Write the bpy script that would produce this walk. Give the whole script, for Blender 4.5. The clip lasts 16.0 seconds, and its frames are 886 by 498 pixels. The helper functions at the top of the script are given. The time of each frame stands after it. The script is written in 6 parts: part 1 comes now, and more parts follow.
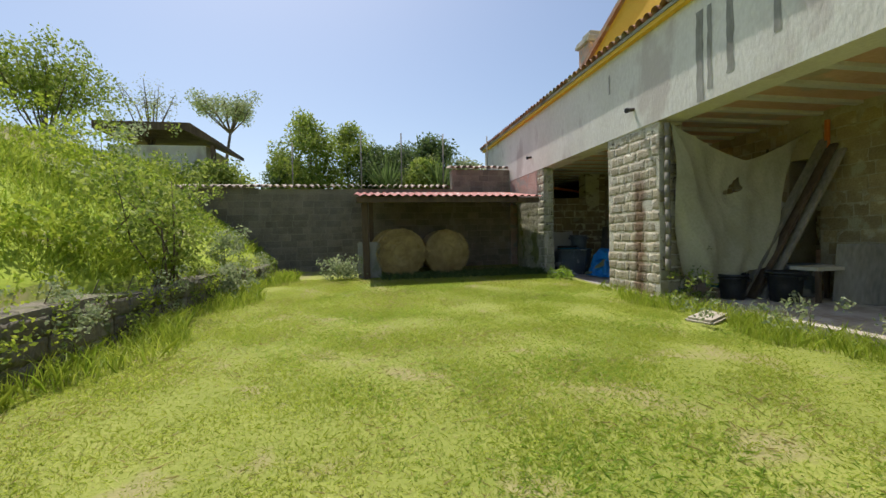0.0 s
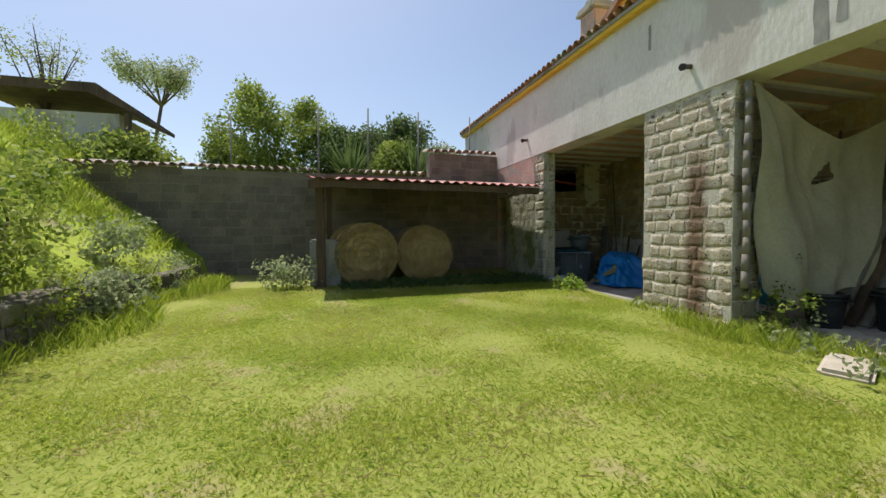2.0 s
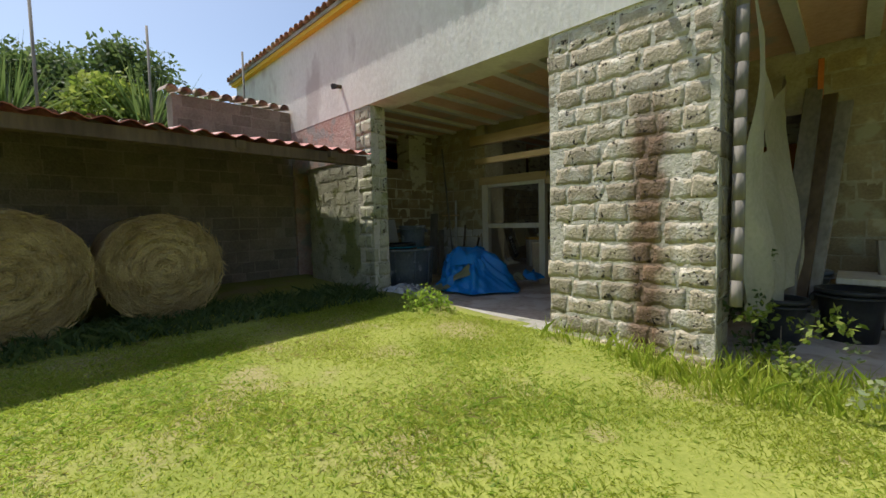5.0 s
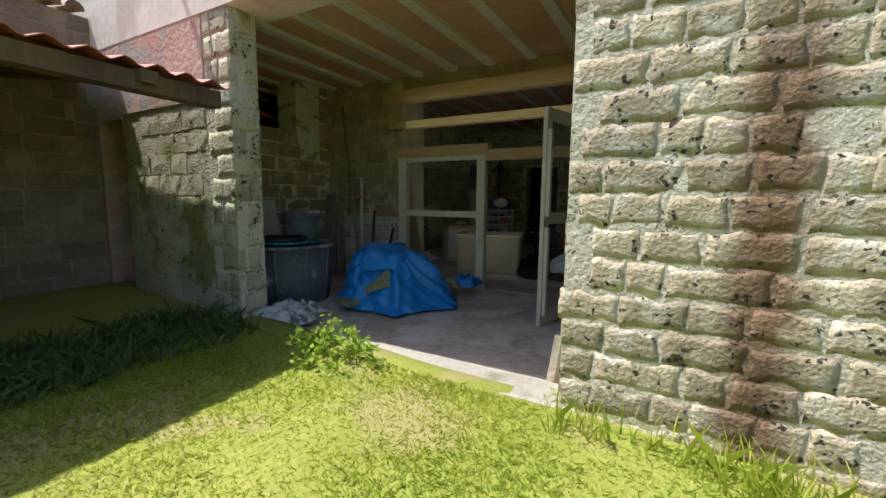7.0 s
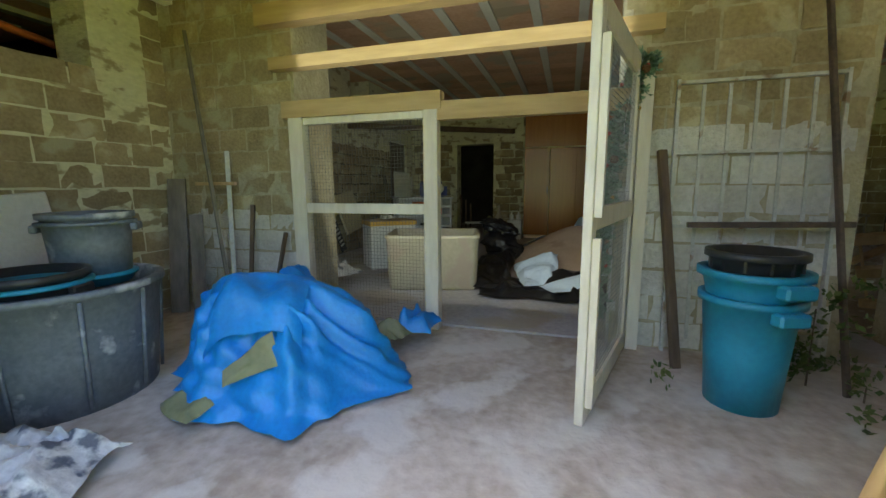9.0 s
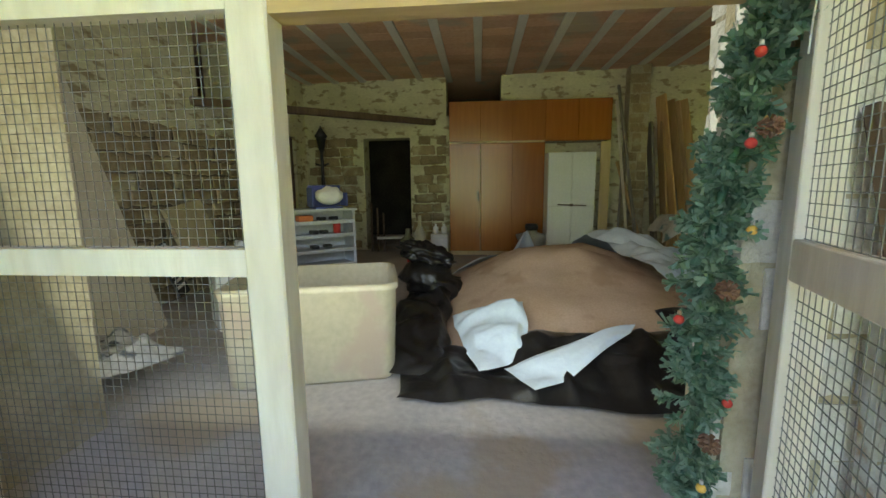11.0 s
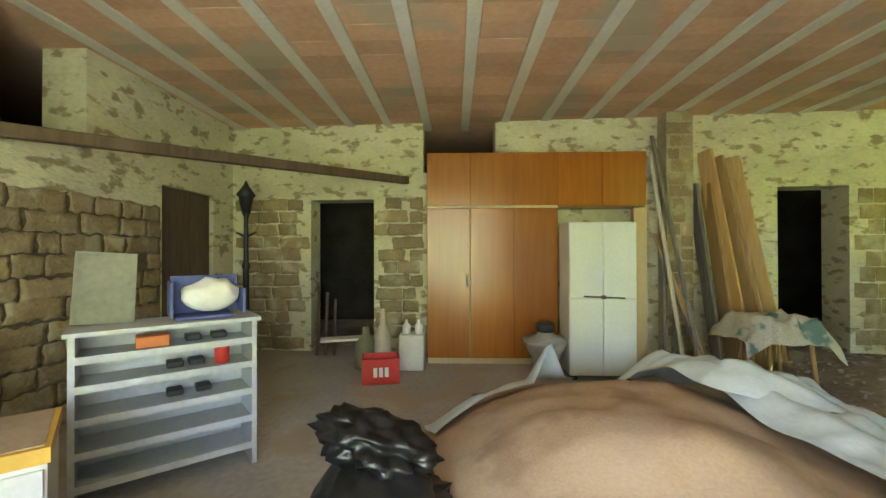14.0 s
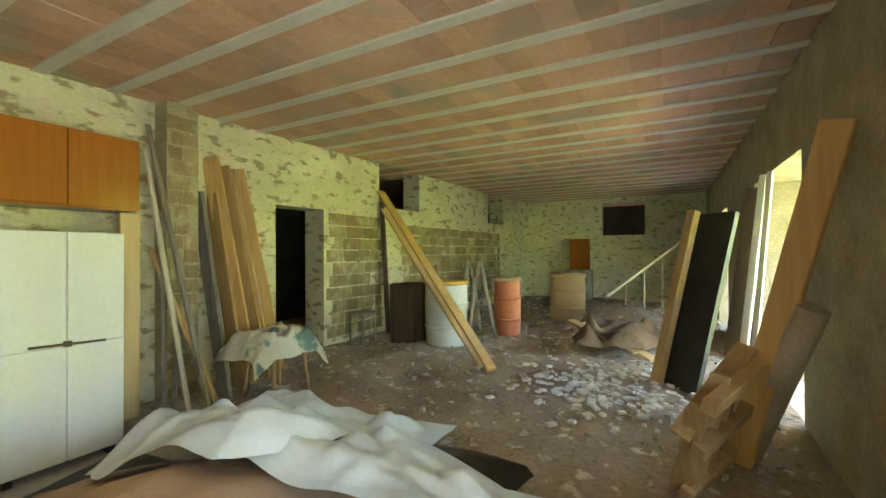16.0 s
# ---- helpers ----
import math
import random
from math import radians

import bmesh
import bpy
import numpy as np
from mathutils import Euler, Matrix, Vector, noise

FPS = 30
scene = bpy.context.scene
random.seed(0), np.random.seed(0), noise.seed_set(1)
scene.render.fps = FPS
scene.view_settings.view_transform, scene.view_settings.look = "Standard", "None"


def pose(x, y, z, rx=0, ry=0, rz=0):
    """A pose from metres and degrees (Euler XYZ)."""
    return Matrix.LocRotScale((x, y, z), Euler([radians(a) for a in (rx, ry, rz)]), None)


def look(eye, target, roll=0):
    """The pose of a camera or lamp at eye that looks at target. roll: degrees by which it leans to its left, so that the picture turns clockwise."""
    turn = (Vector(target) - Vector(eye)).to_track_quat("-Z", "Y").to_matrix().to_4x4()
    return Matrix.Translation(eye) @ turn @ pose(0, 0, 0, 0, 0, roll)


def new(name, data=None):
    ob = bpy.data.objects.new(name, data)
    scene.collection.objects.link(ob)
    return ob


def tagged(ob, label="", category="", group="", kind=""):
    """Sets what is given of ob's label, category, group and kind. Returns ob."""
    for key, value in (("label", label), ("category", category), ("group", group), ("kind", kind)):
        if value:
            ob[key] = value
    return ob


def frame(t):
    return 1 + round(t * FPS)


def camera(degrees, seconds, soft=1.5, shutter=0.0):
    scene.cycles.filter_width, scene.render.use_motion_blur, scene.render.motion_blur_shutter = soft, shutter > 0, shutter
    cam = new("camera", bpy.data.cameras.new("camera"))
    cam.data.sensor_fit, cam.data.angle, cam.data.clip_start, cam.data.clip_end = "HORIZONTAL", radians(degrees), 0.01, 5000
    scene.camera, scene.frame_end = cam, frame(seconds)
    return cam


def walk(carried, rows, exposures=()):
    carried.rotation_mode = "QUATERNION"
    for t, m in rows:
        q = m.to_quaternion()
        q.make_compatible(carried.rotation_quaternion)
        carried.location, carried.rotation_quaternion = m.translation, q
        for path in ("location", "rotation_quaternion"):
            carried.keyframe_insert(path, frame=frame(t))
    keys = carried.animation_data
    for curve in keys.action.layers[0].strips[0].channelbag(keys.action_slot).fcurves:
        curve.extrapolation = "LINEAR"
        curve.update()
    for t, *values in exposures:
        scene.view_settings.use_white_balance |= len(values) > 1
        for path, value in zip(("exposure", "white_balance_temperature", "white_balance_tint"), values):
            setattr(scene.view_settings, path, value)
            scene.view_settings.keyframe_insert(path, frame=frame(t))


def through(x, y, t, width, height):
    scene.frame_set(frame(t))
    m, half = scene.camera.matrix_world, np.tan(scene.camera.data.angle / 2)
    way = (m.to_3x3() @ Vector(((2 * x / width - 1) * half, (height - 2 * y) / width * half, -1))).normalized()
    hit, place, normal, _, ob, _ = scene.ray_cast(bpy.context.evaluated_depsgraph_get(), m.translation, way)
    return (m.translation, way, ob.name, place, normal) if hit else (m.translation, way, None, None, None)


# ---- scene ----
cam = camera(94.6, 16.0)
PATH = [
    (0, (0.128, 0.175, 1.096), (0.5, 2.139, 1.047), -1.3),
    (0.5, (0.13, 0.69, 1.104), (0.466, 2.66, 1.025), -1.2),
    (1, (0.209, 1.235, 1.104), (0.57, 3.2, 1.007), -1.1),
    (1.5, (0.211, 1.795, 1.117), (0.642, 3.746, 1.025), -0.7),
    (2, (0.27, 2.286, 1.127), (0.811, 4.211, 1.06), -0.3),
    (2.5, (0.354, 2.828, 1.147), (1.027, 4.71, 1.102), -0.3),
    (3, (0.454, 3.315, 1.15), (1.296, 5.13, 1.12), -0.7),
    (3.5, (0.627, 3.838, 1.136), (1.638, 5.564, 1.098), -1.2),
    (4, (0.761, 4.344, 1.156), (1.927, 5.968, 1.089), -1.8),
    (4.2, (0.825, 4.512, 1.148), (2.054, 6.087, 1.068), -1.9),
    (6.5, (2.087, 6.342, 1.277), (3.733, 7.457, 1.058), 0.5),
    (7, (2.414, 6.697, 1.267), (4.144, 7.671, 1.029), 0.6),
    (7.5, (2.781, 7.069, 1.295), (4.565, 7.934, 1.031), 0.2),
    (8, (3.129, 7.392, 1.321), (4.961, 8.141, 1.035), 0.1),
    (8.5, (3.622, 7.647, 1.332), (5.483, 8.314, 1.026), -0.3),
    (9, (4.204, 7.865, 1.273), (6.094, 8.441, 0.964), -0.4),
    (9.2, (4.45, 7.887, 1.248), (6.355, 8.419, 0.948), -0.4),
    (11.3, (6.388, 8.306, 1.331), (8.36, 8.466, 1.036), -0.8),
    (11.5, (6.507, 8.247, 1.357), (8.479, 8.433, 1.08), -1.4),
    (12, (7.011, 8.247, 1.381), (8.966, 8.617, 1.18), -1.6),
    (12.5, (7.389, 8.278, 1.418), (9.321, 8.773, 1.271), -1.5),
    (13, (7.674, 8.376, 1.48), (9.59, 8.946, 1.407), -1.2),
    (13.5, (8.03, 8.442, 1.499), (9.974, 8.911, 1.486), -1.0),
    (14, (8.352, 8.454, 1.501), (10.351, 8.514, 1.513), -0.1),
    (14.5, (8.575, 8.366, 1.553), (10.475, 7.743, 1.596), -0.4),
    (15, (8.763, 8.152, 1.632), (10.371, 6.962, 1.657), -0.5),
    (15.5, (8.93, 8.09, 1.616), (10.16, 6.513, 1.638), -0.7),
    (16, (9.013, 8.151, 1.653), (9.971, 6.395, 1.67), -0.3),
]
walk(cam, [(t, look(eye, target, roll)) for t, eye, target, roll in PATH],
     [(0, 0.12), (4.0, 0.2), (6.5, 0.6), (7.0, 0.75), (8.0, 1.2), (8.5, 1.75), (9.2, 3.15), (11.3, 4.0), (11.5, 4.05), (12.0, 4.4), (12.5, 4.8), (13.5, 5.35), (16.0, 5.7)])

# ---------------- world and sun ----------------
world = bpy.data.worlds.new("sky_world")
scene.world = world
world.use_nodes = True
wn = world.node_tree
sky = wn.nodes.new("ShaderNodeTexSky")
sky.sky_type = "NISHITA"
sky.sun_disc = False
sky.sun_elevation = radians(63)
sky.sun_rotation = radians(-18)
sky.air_density = 1.0
sky.dust_density = 1.6
wn.links.new(sky.outputs[0], wn.nodes["Background"].inputs[0])
wn.nodes["Background"].inputs[1].default_value = 0.132
sun_data = bpy.data.lights.new("sun", "SUN")
sun_data.energy, sun_data.angle, sun_data.color = 4.3, radians(0.6), (1.0, 0.95, 0.86)
sun = new("sun", sun_data)
# the sky's light through the wide doorway into the hall
door_light = bpy.data.lights.new("doorway_daylight", "AREA")
door_light.shape, door_light.size, door_light.size_y = "RECTANGLE", 2.6, 2.5
door_light.energy, door_light.color = 2.6, (0.94, 1.0, 0.84)
doorway = new("doorway_daylight", door_light)
doorway.matrix_world = look((7.6, 8.8, 1.45), (9.6, 8.8, 2.1))
sun.matrix_world = look((-1.5, 4.7, 10.0), (0, 0, 0))

# ---------------- materials ----------------


def mat(name, a, b, size=3.0, fine=40.0, rough=0.8, bump=0.3, metal=0.0, third=None, third_size=1.0, third_amount=0.5, vary=0.0, stretch=(1, 1, 1), island=False):
    """Two colours mixed at two scales, a third one in blotches, and fine relief, in world metres."""
    m = bpy.data.materials.new(name)
    m.use_nodes = True
    nt = m.node_tree
    bsdf = nt.nodes["Principled BSDF"]
    geo = nt.nodes.new("ShaderNodeNewGeometry")
    mp = nt.nodes.new("ShaderNodeMapping")
    mp.inputs["Scale"].default_value = stretch
    nt.links.new(geo.outputs["Position"], mp.inputs["Vector"])

    def noise_node(scale, detail=4.0):
        n = nt.nodes.new("ShaderNodeTexNoise")
        n.inputs["Scale"].default_value, n.inputs["Detail"].default_value = scale, detail
        nt.links.new(mp.outputs[0], n.inputs["Vector"])
        return n

    def ramp(src, lo, hi):
        r = nt.nodes.new("ShaderNodeMapRange")
        r.inputs["From Min"].default_value, r.inputs["From Max"].default_value = lo, hi
        nt.links.new(src, r.inputs["Value"])
        return r.outputs[0]

    def mix(fac, c1, c2):
        x = nt.nodes.new("ShaderNodeMix")
        x.data_type = "RGBA"
        nt.links.new(fac, x.inputs[0])
        for i, c in ((6, c1), (7, c2)):
            if isinstance(c, tuple):
                x.inputs[i].default_value = (*c, 1)
            else:
                nt.links.new(c, x.inputs[i])
        return x.outputs[2]

    big, small = noise_node(size), noise_node(fine, 6.0)
    add = nt.nodes.new("ShaderNodeMath")
    add.operation = "ADD"
    nt.links.new(ramp(big.outputs[0], 0.3, 0.7), add.inputs[0])
    nt.links.new(ramp(small.outputs[0], 0.25, 0.75), add.inputs[1])
    col = mix(ramp(add.outputs[0], 0.35, 1.65), a, b)
    if third is not None:
        blot = noise_node(third_size, 5.0)
        col = mix(ramp(blot.outputs[0], 0.72 - 0.4 * third_amount, 0.80 - 0.4 * third_amount), col, third)
    if vary:
        info = geo if island else nt.nodes.new("ShaderNodeObjectInfo")
        hsv = nt.nodes.new("ShaderNodeHueSaturation")
        nt.links.new(col, hsv.inputs["Color"])
        r = nt.nodes.new("ShaderNodeMapRange")
        r.inputs["To Min"].default_value, r.inputs["To Max"].default_value = 1 - vary, 1 + vary
        nt.links.new(info.outputs["Random Per Island" if island else "Random"], r.inputs["Value"])
        nt.links.new(r.outputs[0], hsv.inputs["Value"])
        col = hsv.outputs[0]
    nt.links.new(col, bsdf.inputs["Base Color"])
    bsdf.inputs["Roughness"].default_value, bsdf.inputs["Metallic"].default_value = rough, metal
    if bump:
        bp = nt.nodes.new("ShaderNodeBump")
        bp.inputs["Strength"].default_value, bp.inputs["Distance"].default_value = bump, 0.02
        nt.links.new(small.outputs[0], bp.inputs["Height"])
        nt.links.new(bp.outputs[0], bsdf.inputs["Normal"])
    return m


def pitted(m, scale=28.0, depth=0.9, dark=(0.06, 0.05, 0.035)):
    """Adds the dark holes of volcanic stone to a material."""
    nt = m.node_tree
    bsdf = nt.nodes["Principled BSDF"]
    geo = nt.nodes.new("ShaderNodeNewGeometry")
    warp = nt.nodes.new("ShaderNodeTexNoise")
    warp.inputs["Scale"].default_value = 9.0
    nt.links.new(geo.outputs["Position"], warp.inputs["Vector"])
    v = nt.nodes.new("ShaderNodeTexVoronoi")
    v.inputs["Scale"].default_value = scale
    ragged = nt.nodes.new("ShaderNodeTexNoise")
    ragged.inputs["Scale"].default_value, ragged.inputs["Detail"].default_value = 32.0, 4.0
    nt.links.new(geo.outputs["Position"], ragged.inputs["Vector"])
    bend = nt.nodes.new("ShaderNodeVectorMath")
    bend.operation = "MULTIPLY_ADD"
    bend.inputs[1].default_value = (0.07, 0.07, 0.07)
    nt.links.new(ragged.outputs["Color"], bend.inputs[0])
    nt.links.new(geo.outputs["Position"], bend.inputs[2])
    nt.links.new(bend.outputs[0], v.inputs["Vector"])
    sub = nt.nodes.new("ShaderNodeMath")
    sub.operation = "SUBTRACT"
    nt.links.new(v.outputs["Distance"], sub.inputs[0])
    r0 = nt.nodes.new("ShaderNodeMapRange")
    r0.inputs["From Min"].default_value, r0.inputs["From Max"].default_value = 0.36, 0.68
    r0.inputs["To Min"].default_value, r0.inputs["To Max"].default_value = -0.26, 0.27
    nt.links.new(warp.outputs[0], r0.inputs["Value"])
    nt.links.new(r0.outputs[0], sub.inputs[1])
    r = nt.nodes.new("ShaderNodeMapRange")
    r.inputs["From Min"].default_value, r.inputs["From Max"].default_value = 0.04, 0.22
    nt.links.new(sub.outputs[0], r.inputs["Value"])
    old = bsdf.inputs["Base Color"].links[0].from_socket
    x = nt.nodes.new("ShaderNodeMix")
    x.data_type = "RGBA"
    x.inputs[6].default_value = (*dark, 1)
    nt.links.new(r.outputs[0], x.inputs[0])
    nt.links.new(old, x.inputs[7])
    nt.links.new(x.outputs[2], bsdf.inputs["Base Color"])
    bp = nt.nodes.new("ShaderNodeBump")
    bp.inputs["Strength"].default_value, bp.inputs["Distance"].default_value = depth, 0.03
    nt.links.new(r.outputs[0], bp.inputs["Height"])
    if bsdf.inputs["Normal"].links:
        nt.links.new(bsdf.inputs["Normal"].links[0].from_socket, bp.inputs["Normal"])
    nt.links.new(bp.outputs[0], bsdf.inputs["Normal"])
    return m


M_LAWN = mat("lawn_soil", (0.18, 0.22, 0.03), (0.31, 0.33, 0.07), 0.9, 34, 0.95, 0.4, third=(0.30, 0.27, 0.11), third_size=1.6, third_amount=0.40)
M_BANK = mat("bank_grass", (0.24, 0.34, 0.02), (0.42, 0.48, 0.05), 0.6, 12, 0.95, 0.8, third=(0.30, 0.28, 0.12), third_size=0.8, third_amount=0.4)


def stained(m, y, half, z_top, colour):
    """A rust streak down a wall, of its own ragged shape, at the given place along the front."""
    nt = m.node_tree
    bsdf = nt.nodes["Principled BSDF"]
    geo = nt.nodes.new("ShaderNodeNewGeometry")
    sep = nt.nodes.new("ShaderNodeSeparateXYZ")
    nt.links.new(geo.outputs["Position"], sep.inputs[0])
    wob = nt.nodes.new("ShaderNodeTexNoise")
    wob.inputs["Scale"].default_value, wob.inputs["Detail"].default_value = 6.0, 6.0
    nt.links.new(geo.outputs["Position"], wob.inputs["Vector"])

    def calc(op, a, b):
        n = nt.nodes.new("ShaderNodeMath")
        n.operation = op
        for i, q in enumerate((a, b)):
            if isinstance(q, float):
                n.inputs[i].default_value = q
            elif q is not None:
                nt.links.new(q, n.inputs[i])
        return n.outputs[0]

    off = calc("ABSOLUTE", calc("SUBTRACT", sep.outputs[1], y), None)
    edge = calc("MULTIPLY", wob.outputs[0], half * 2.2)
    inside = nt.nodes.new("ShaderNodeMapRange")
    inside.inputs["From Min"].default_value, inside.inputs["From Max"].default_value = -half * 0.5, half * 0.5
    nt.links.new(calc("SUBTRACT", edge, off), inside.inputs["Value"])
    low = nt.nodes.new("ShaderNodeMapRange")
    low.inputs["From Min"].default_value, low.inputs["From Max"].default_value = z_top, z_top - 0.5
    nt.links.new(sep.outputs[2], low.inputs["Value"])
    fac = calc("MULTIPLY", calc("MULTIPLY", inside.outputs[0], low.outputs[0]), 0.85)
    old = bsdf.inputs["Base Color"].links[0].from_socket
    x = nt.nodes.new("ShaderNodeMix")
    x.data_type = "RGBA"
    x.blend_type = "MULTIPLY"
    x.inputs[7].default_value = (*colour, 1)
    nt.links.new(fac, x.inputs[0])
    nt.links.new(old, x.inputs[6])
    nt.links.new(x.outputs[2], bsdf.inputs["Base Color"])
    return m


M_TUFO = pitted(mat("tufo_block", (0.32, 0.27, 0.19), (0.52, 0.45, 0.33), 4, 45, 0.95, 0.7, vary=0.22, third=(0.50, 0.46, 0.37), third_size=5, third_amount=0.45))
M_MORTAR = pitted(mat("rough_mortar", (0.48, 0.44, 0.37), (0.64, 0.60, 0.52), 5, 35, 0.95, 0.9), 40, 0.5, (0.2, 0.17, 0.13))
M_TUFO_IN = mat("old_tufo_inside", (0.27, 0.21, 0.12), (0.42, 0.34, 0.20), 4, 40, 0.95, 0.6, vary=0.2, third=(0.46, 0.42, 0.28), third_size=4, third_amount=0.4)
M_TUFO_PIER = stained(pitted(mat("tufo_pier_block", (0.34, 0.285, 0.20), (0.54, 0.465, 0.345), 4, 45, 0.95, 0.8, vary=0.2, third=(0.58, 0.53, 0.44), third_size=6, third_amount=0.5), 24), 6.33, 0.12, 2.35, (0.28, 0.16, 0.10))
M_MORTAR_PIER = stained(pitted(mat("pale_smeared_mortar", (0.54, 0.49, 0.41), (0.70, 0.65, 0.56), 5, 35, 0.95, 0.9), 40, 0.5, (0.2, 0.17, 0.13)), 6.33, 0.12, 2.35, (0.28, 0.16, 0.10))
M_TUFO_MOSS = pitted(mat("mossy_tufo", (0.36, 0.34, 0.24), (0.56, 0.54, 0.42), 4, 45, 0.95, 0.7, vary=0.15, third=(0.24, 0.25, 0.10), third_size=2.2, third_amount=0.42))
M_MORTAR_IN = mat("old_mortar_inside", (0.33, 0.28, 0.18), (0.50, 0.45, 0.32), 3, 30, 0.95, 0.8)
M_PLASTER_IN = mat("rough_lime_render", (0.58, 0.56, 0.38), (0.76, 0.74, 0.54), 1.5, 18, 0.95, 0.8, third=(0.36, 0.30, 0.18), third_size=5.0, third_amount=0.41, stretch=(1, 1, 2.0))
M_FACADE = mat("white_render", (0.66, 0.62, 0.57), (0.80, 0.77, 0.72), 1.2, 22, 0.9, 0.35, third=(0.58, 0.52, 0.48), third_size=1.6, third_amount=0.4, stretch=(1, 1, 0.5))
M_PINK = mat("worn_pink_render", (0.42, 0.25, 0.20), (0.58, 0.44, 0.38), 2.5, 25, 0.95, 0.6, third=(0.36, 0.33, 0.30), third_size=4, third_amount=0.5)
# yard wall: its shaded side is put into darker block and mortar colours
M_DARKWALL = mat("old_shaded_yard_block", (0.17, 0.14, 0.11), (0.27, 0.23, 0.18), 3, 30, 0.95, 0.7, vary=0.2)
M_DARKMORTAR = mat("old_shaded_yard_mortar", (0.22, 0.19, 0.15), (0.32, 0.28, 0.23), 3, 30, 0.95, 0.7)
M_TILE = mat("clay_roof_tile", (0.36, 0.17, 0.10), (0.50, 0.30, 0.20), 4, 30, 0.85, 0.4, vary=0.25, third=(0.45, 0.40, 0.30), third_size=3, third_amount=0.45)
M_TILE_GREY = mat("weathered_clay_tile", (0.40, 0.30, 0.24), (0.60, 0.52, 0.46), 4, 30, 0.9, 0.4, vary=0.2)
M_REDSHEET = mat("red_corrugated_sheet", (0.30, 0.07, 0.06), (0.44, 0.14, 0.11), 3, 30, 0.6, 0.2, third=(0.50, 0.38, 0.34), third_size=2.5, third_amount=0.4)
M_YELLOW = mat("yellow_house_paint", (0.72, 0.42, 0.04), (0.80, 0.50, 0.06), 0.8, 20, 0.85, 0.2)
M_DARKWOOD = mat("dark_weathered_wood", (0.07, 0.045, 0.03), (0.16, 0.11, 0.07), 3, 20, 0.85, 0.5, stretch=(1, 1, 0.15))
M_WOOD = mat("old_pine_wood", (0.38, 0.25, 0.12), (0.55, 0.38, 0.20), 2.5, 26, 0.75, 0.3, vary=0.2, stretch=(1, 1, 0.12))
M_BEAM = mat("pine_beam", (0.40, 0.28, 0.13), (0.58, 0.42, 0.22), 2, 22, 0.8, 0.3, stretch=(1, 0.12, 1))
M_WHITEWOOD = mat("pale_painted_wood", (0.62, 0.56, 0.45), (0.76, 0.71, 0.60), 3, 24, 0.65, 0.25, stretch=(1, 1, 0.2))
M_HAY = mat("hay", (0.36, 0.25, 0.10), (0.62, 0.47, 0.22), 5, 60, 0.95, 1.0)
M_CONCRETE = mat("grey_concrete", (0.28, 0.27, 0.24), (0.42, 0.40, 0.36), 2.5, 30, 0.9, 0.4, third=(0.20, 0.21, 0.15), third_size=2, third_amount=0.4)
M_SOILFLOOR = mat("trodden_cement_floor", (0.36, 0.29, 0.23), (0.60, 0.53, 0.47), 1.6, 14, 0.95, 0.5, third=(0.60, 0.55, 0.50), third_size=2.6, third_amount=0.5)
M_FLOOR_IN = mat("grey_screed", (0.34, 0.32, 0.32), (0.50, 0.47, 0.46), 1.0, 22, 0.8, 0.3, third=(0.40, 0.34, 0.27), third_size=1.4, third_amount=0.45)
M_RUBBLE = mat("earth_and_rubble", (0.27, 0.21, 0.16), (0.42, 0.35, 0.28), 2, 24, 0.97, 0.9, third=(0.62, 0.58, 0.54), third_size=6, third_amount=0.32)
M_HOLLOW = mat("terracotta_hollow_block", (0.54, 0.32, 0.20), (0.66, 0.44, 0.30), 1.5, 20, 0.9, 0.3, third=(0.46, 0.38, 0.28), third_size=1.2, third_amount=0.45, vary=0.14, island=True)
M_JOIST = mat("concrete_joist", (0.62, 0.60, 0.53), (0.76, 0.74, 0.66), 2, 26, 0.9, 0.3)
M_BARK = mat("bark", (0.10, 0.075, 0.05), (0.20, 0.16, 0.12), 6, 30, 0.95, 0.8)


def leaf_mat(name, a, b, through=0.5):
    m = bpy.data.materials.new(name)
    m.use_nodes = True
    nt = m.node_tree
    bsdf = nt.nodes["Principled BSDF"]
    geo = nt.nodes.new("ShaderNodeNewGeometry")
    x = nt.nodes.new("ShaderNodeMix")
    x.data_type = "RGBA"
    x.inputs[6].default_value, x.inputs[7].default_value = (*a, 1), (*b, 1)
    nt.links.new(geo.outputs["Random Per Island"], x.inputs[0])
    nt.links.new(x.outputs[2], bsdf.inputs["Base Color"])
    bsdf.inputs["Roughness"].default_value = 0.6
    tr = nt.nodes.new("ShaderNodeBsdfTranslucent")
    nt.links.new(x.outputs[2], tr.inputs[0])
    ms = nt.nodes.new("ShaderNodeMixShader")
    ms.inputs[0].default_value = through
    nt.links.new(bsdf.outputs[0], ms.inputs[1])
    nt.links.new(tr.outputs[0], ms.inputs[2])
    nt.links.new(ms.outputs[0], nt.nodes["Material Output"].inputs[0])
    return m


M_GRASS = leaf_mat("grass_blades", (0.31, 0.40, 0.04), (0.54, 0.57, 0.12), 0.72)
M_WEED = leaf_mat("tall_weeds", (0.24, 0.35, 0.03), (0.50, 0.55, 0.08))
M_LEAF = leaf_mat("fresh_leaves", (0.16, 0.25, 0.03), (0.40, 0.45, 0.10))
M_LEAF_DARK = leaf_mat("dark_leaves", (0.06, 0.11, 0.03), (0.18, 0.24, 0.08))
M_LEAF_PALE = leaf_mat("pale_leaves", (0.20, 0.27, 0.12), (0.45, 0.48, 0.28))

# ---------------- helpers for meshes ----------------


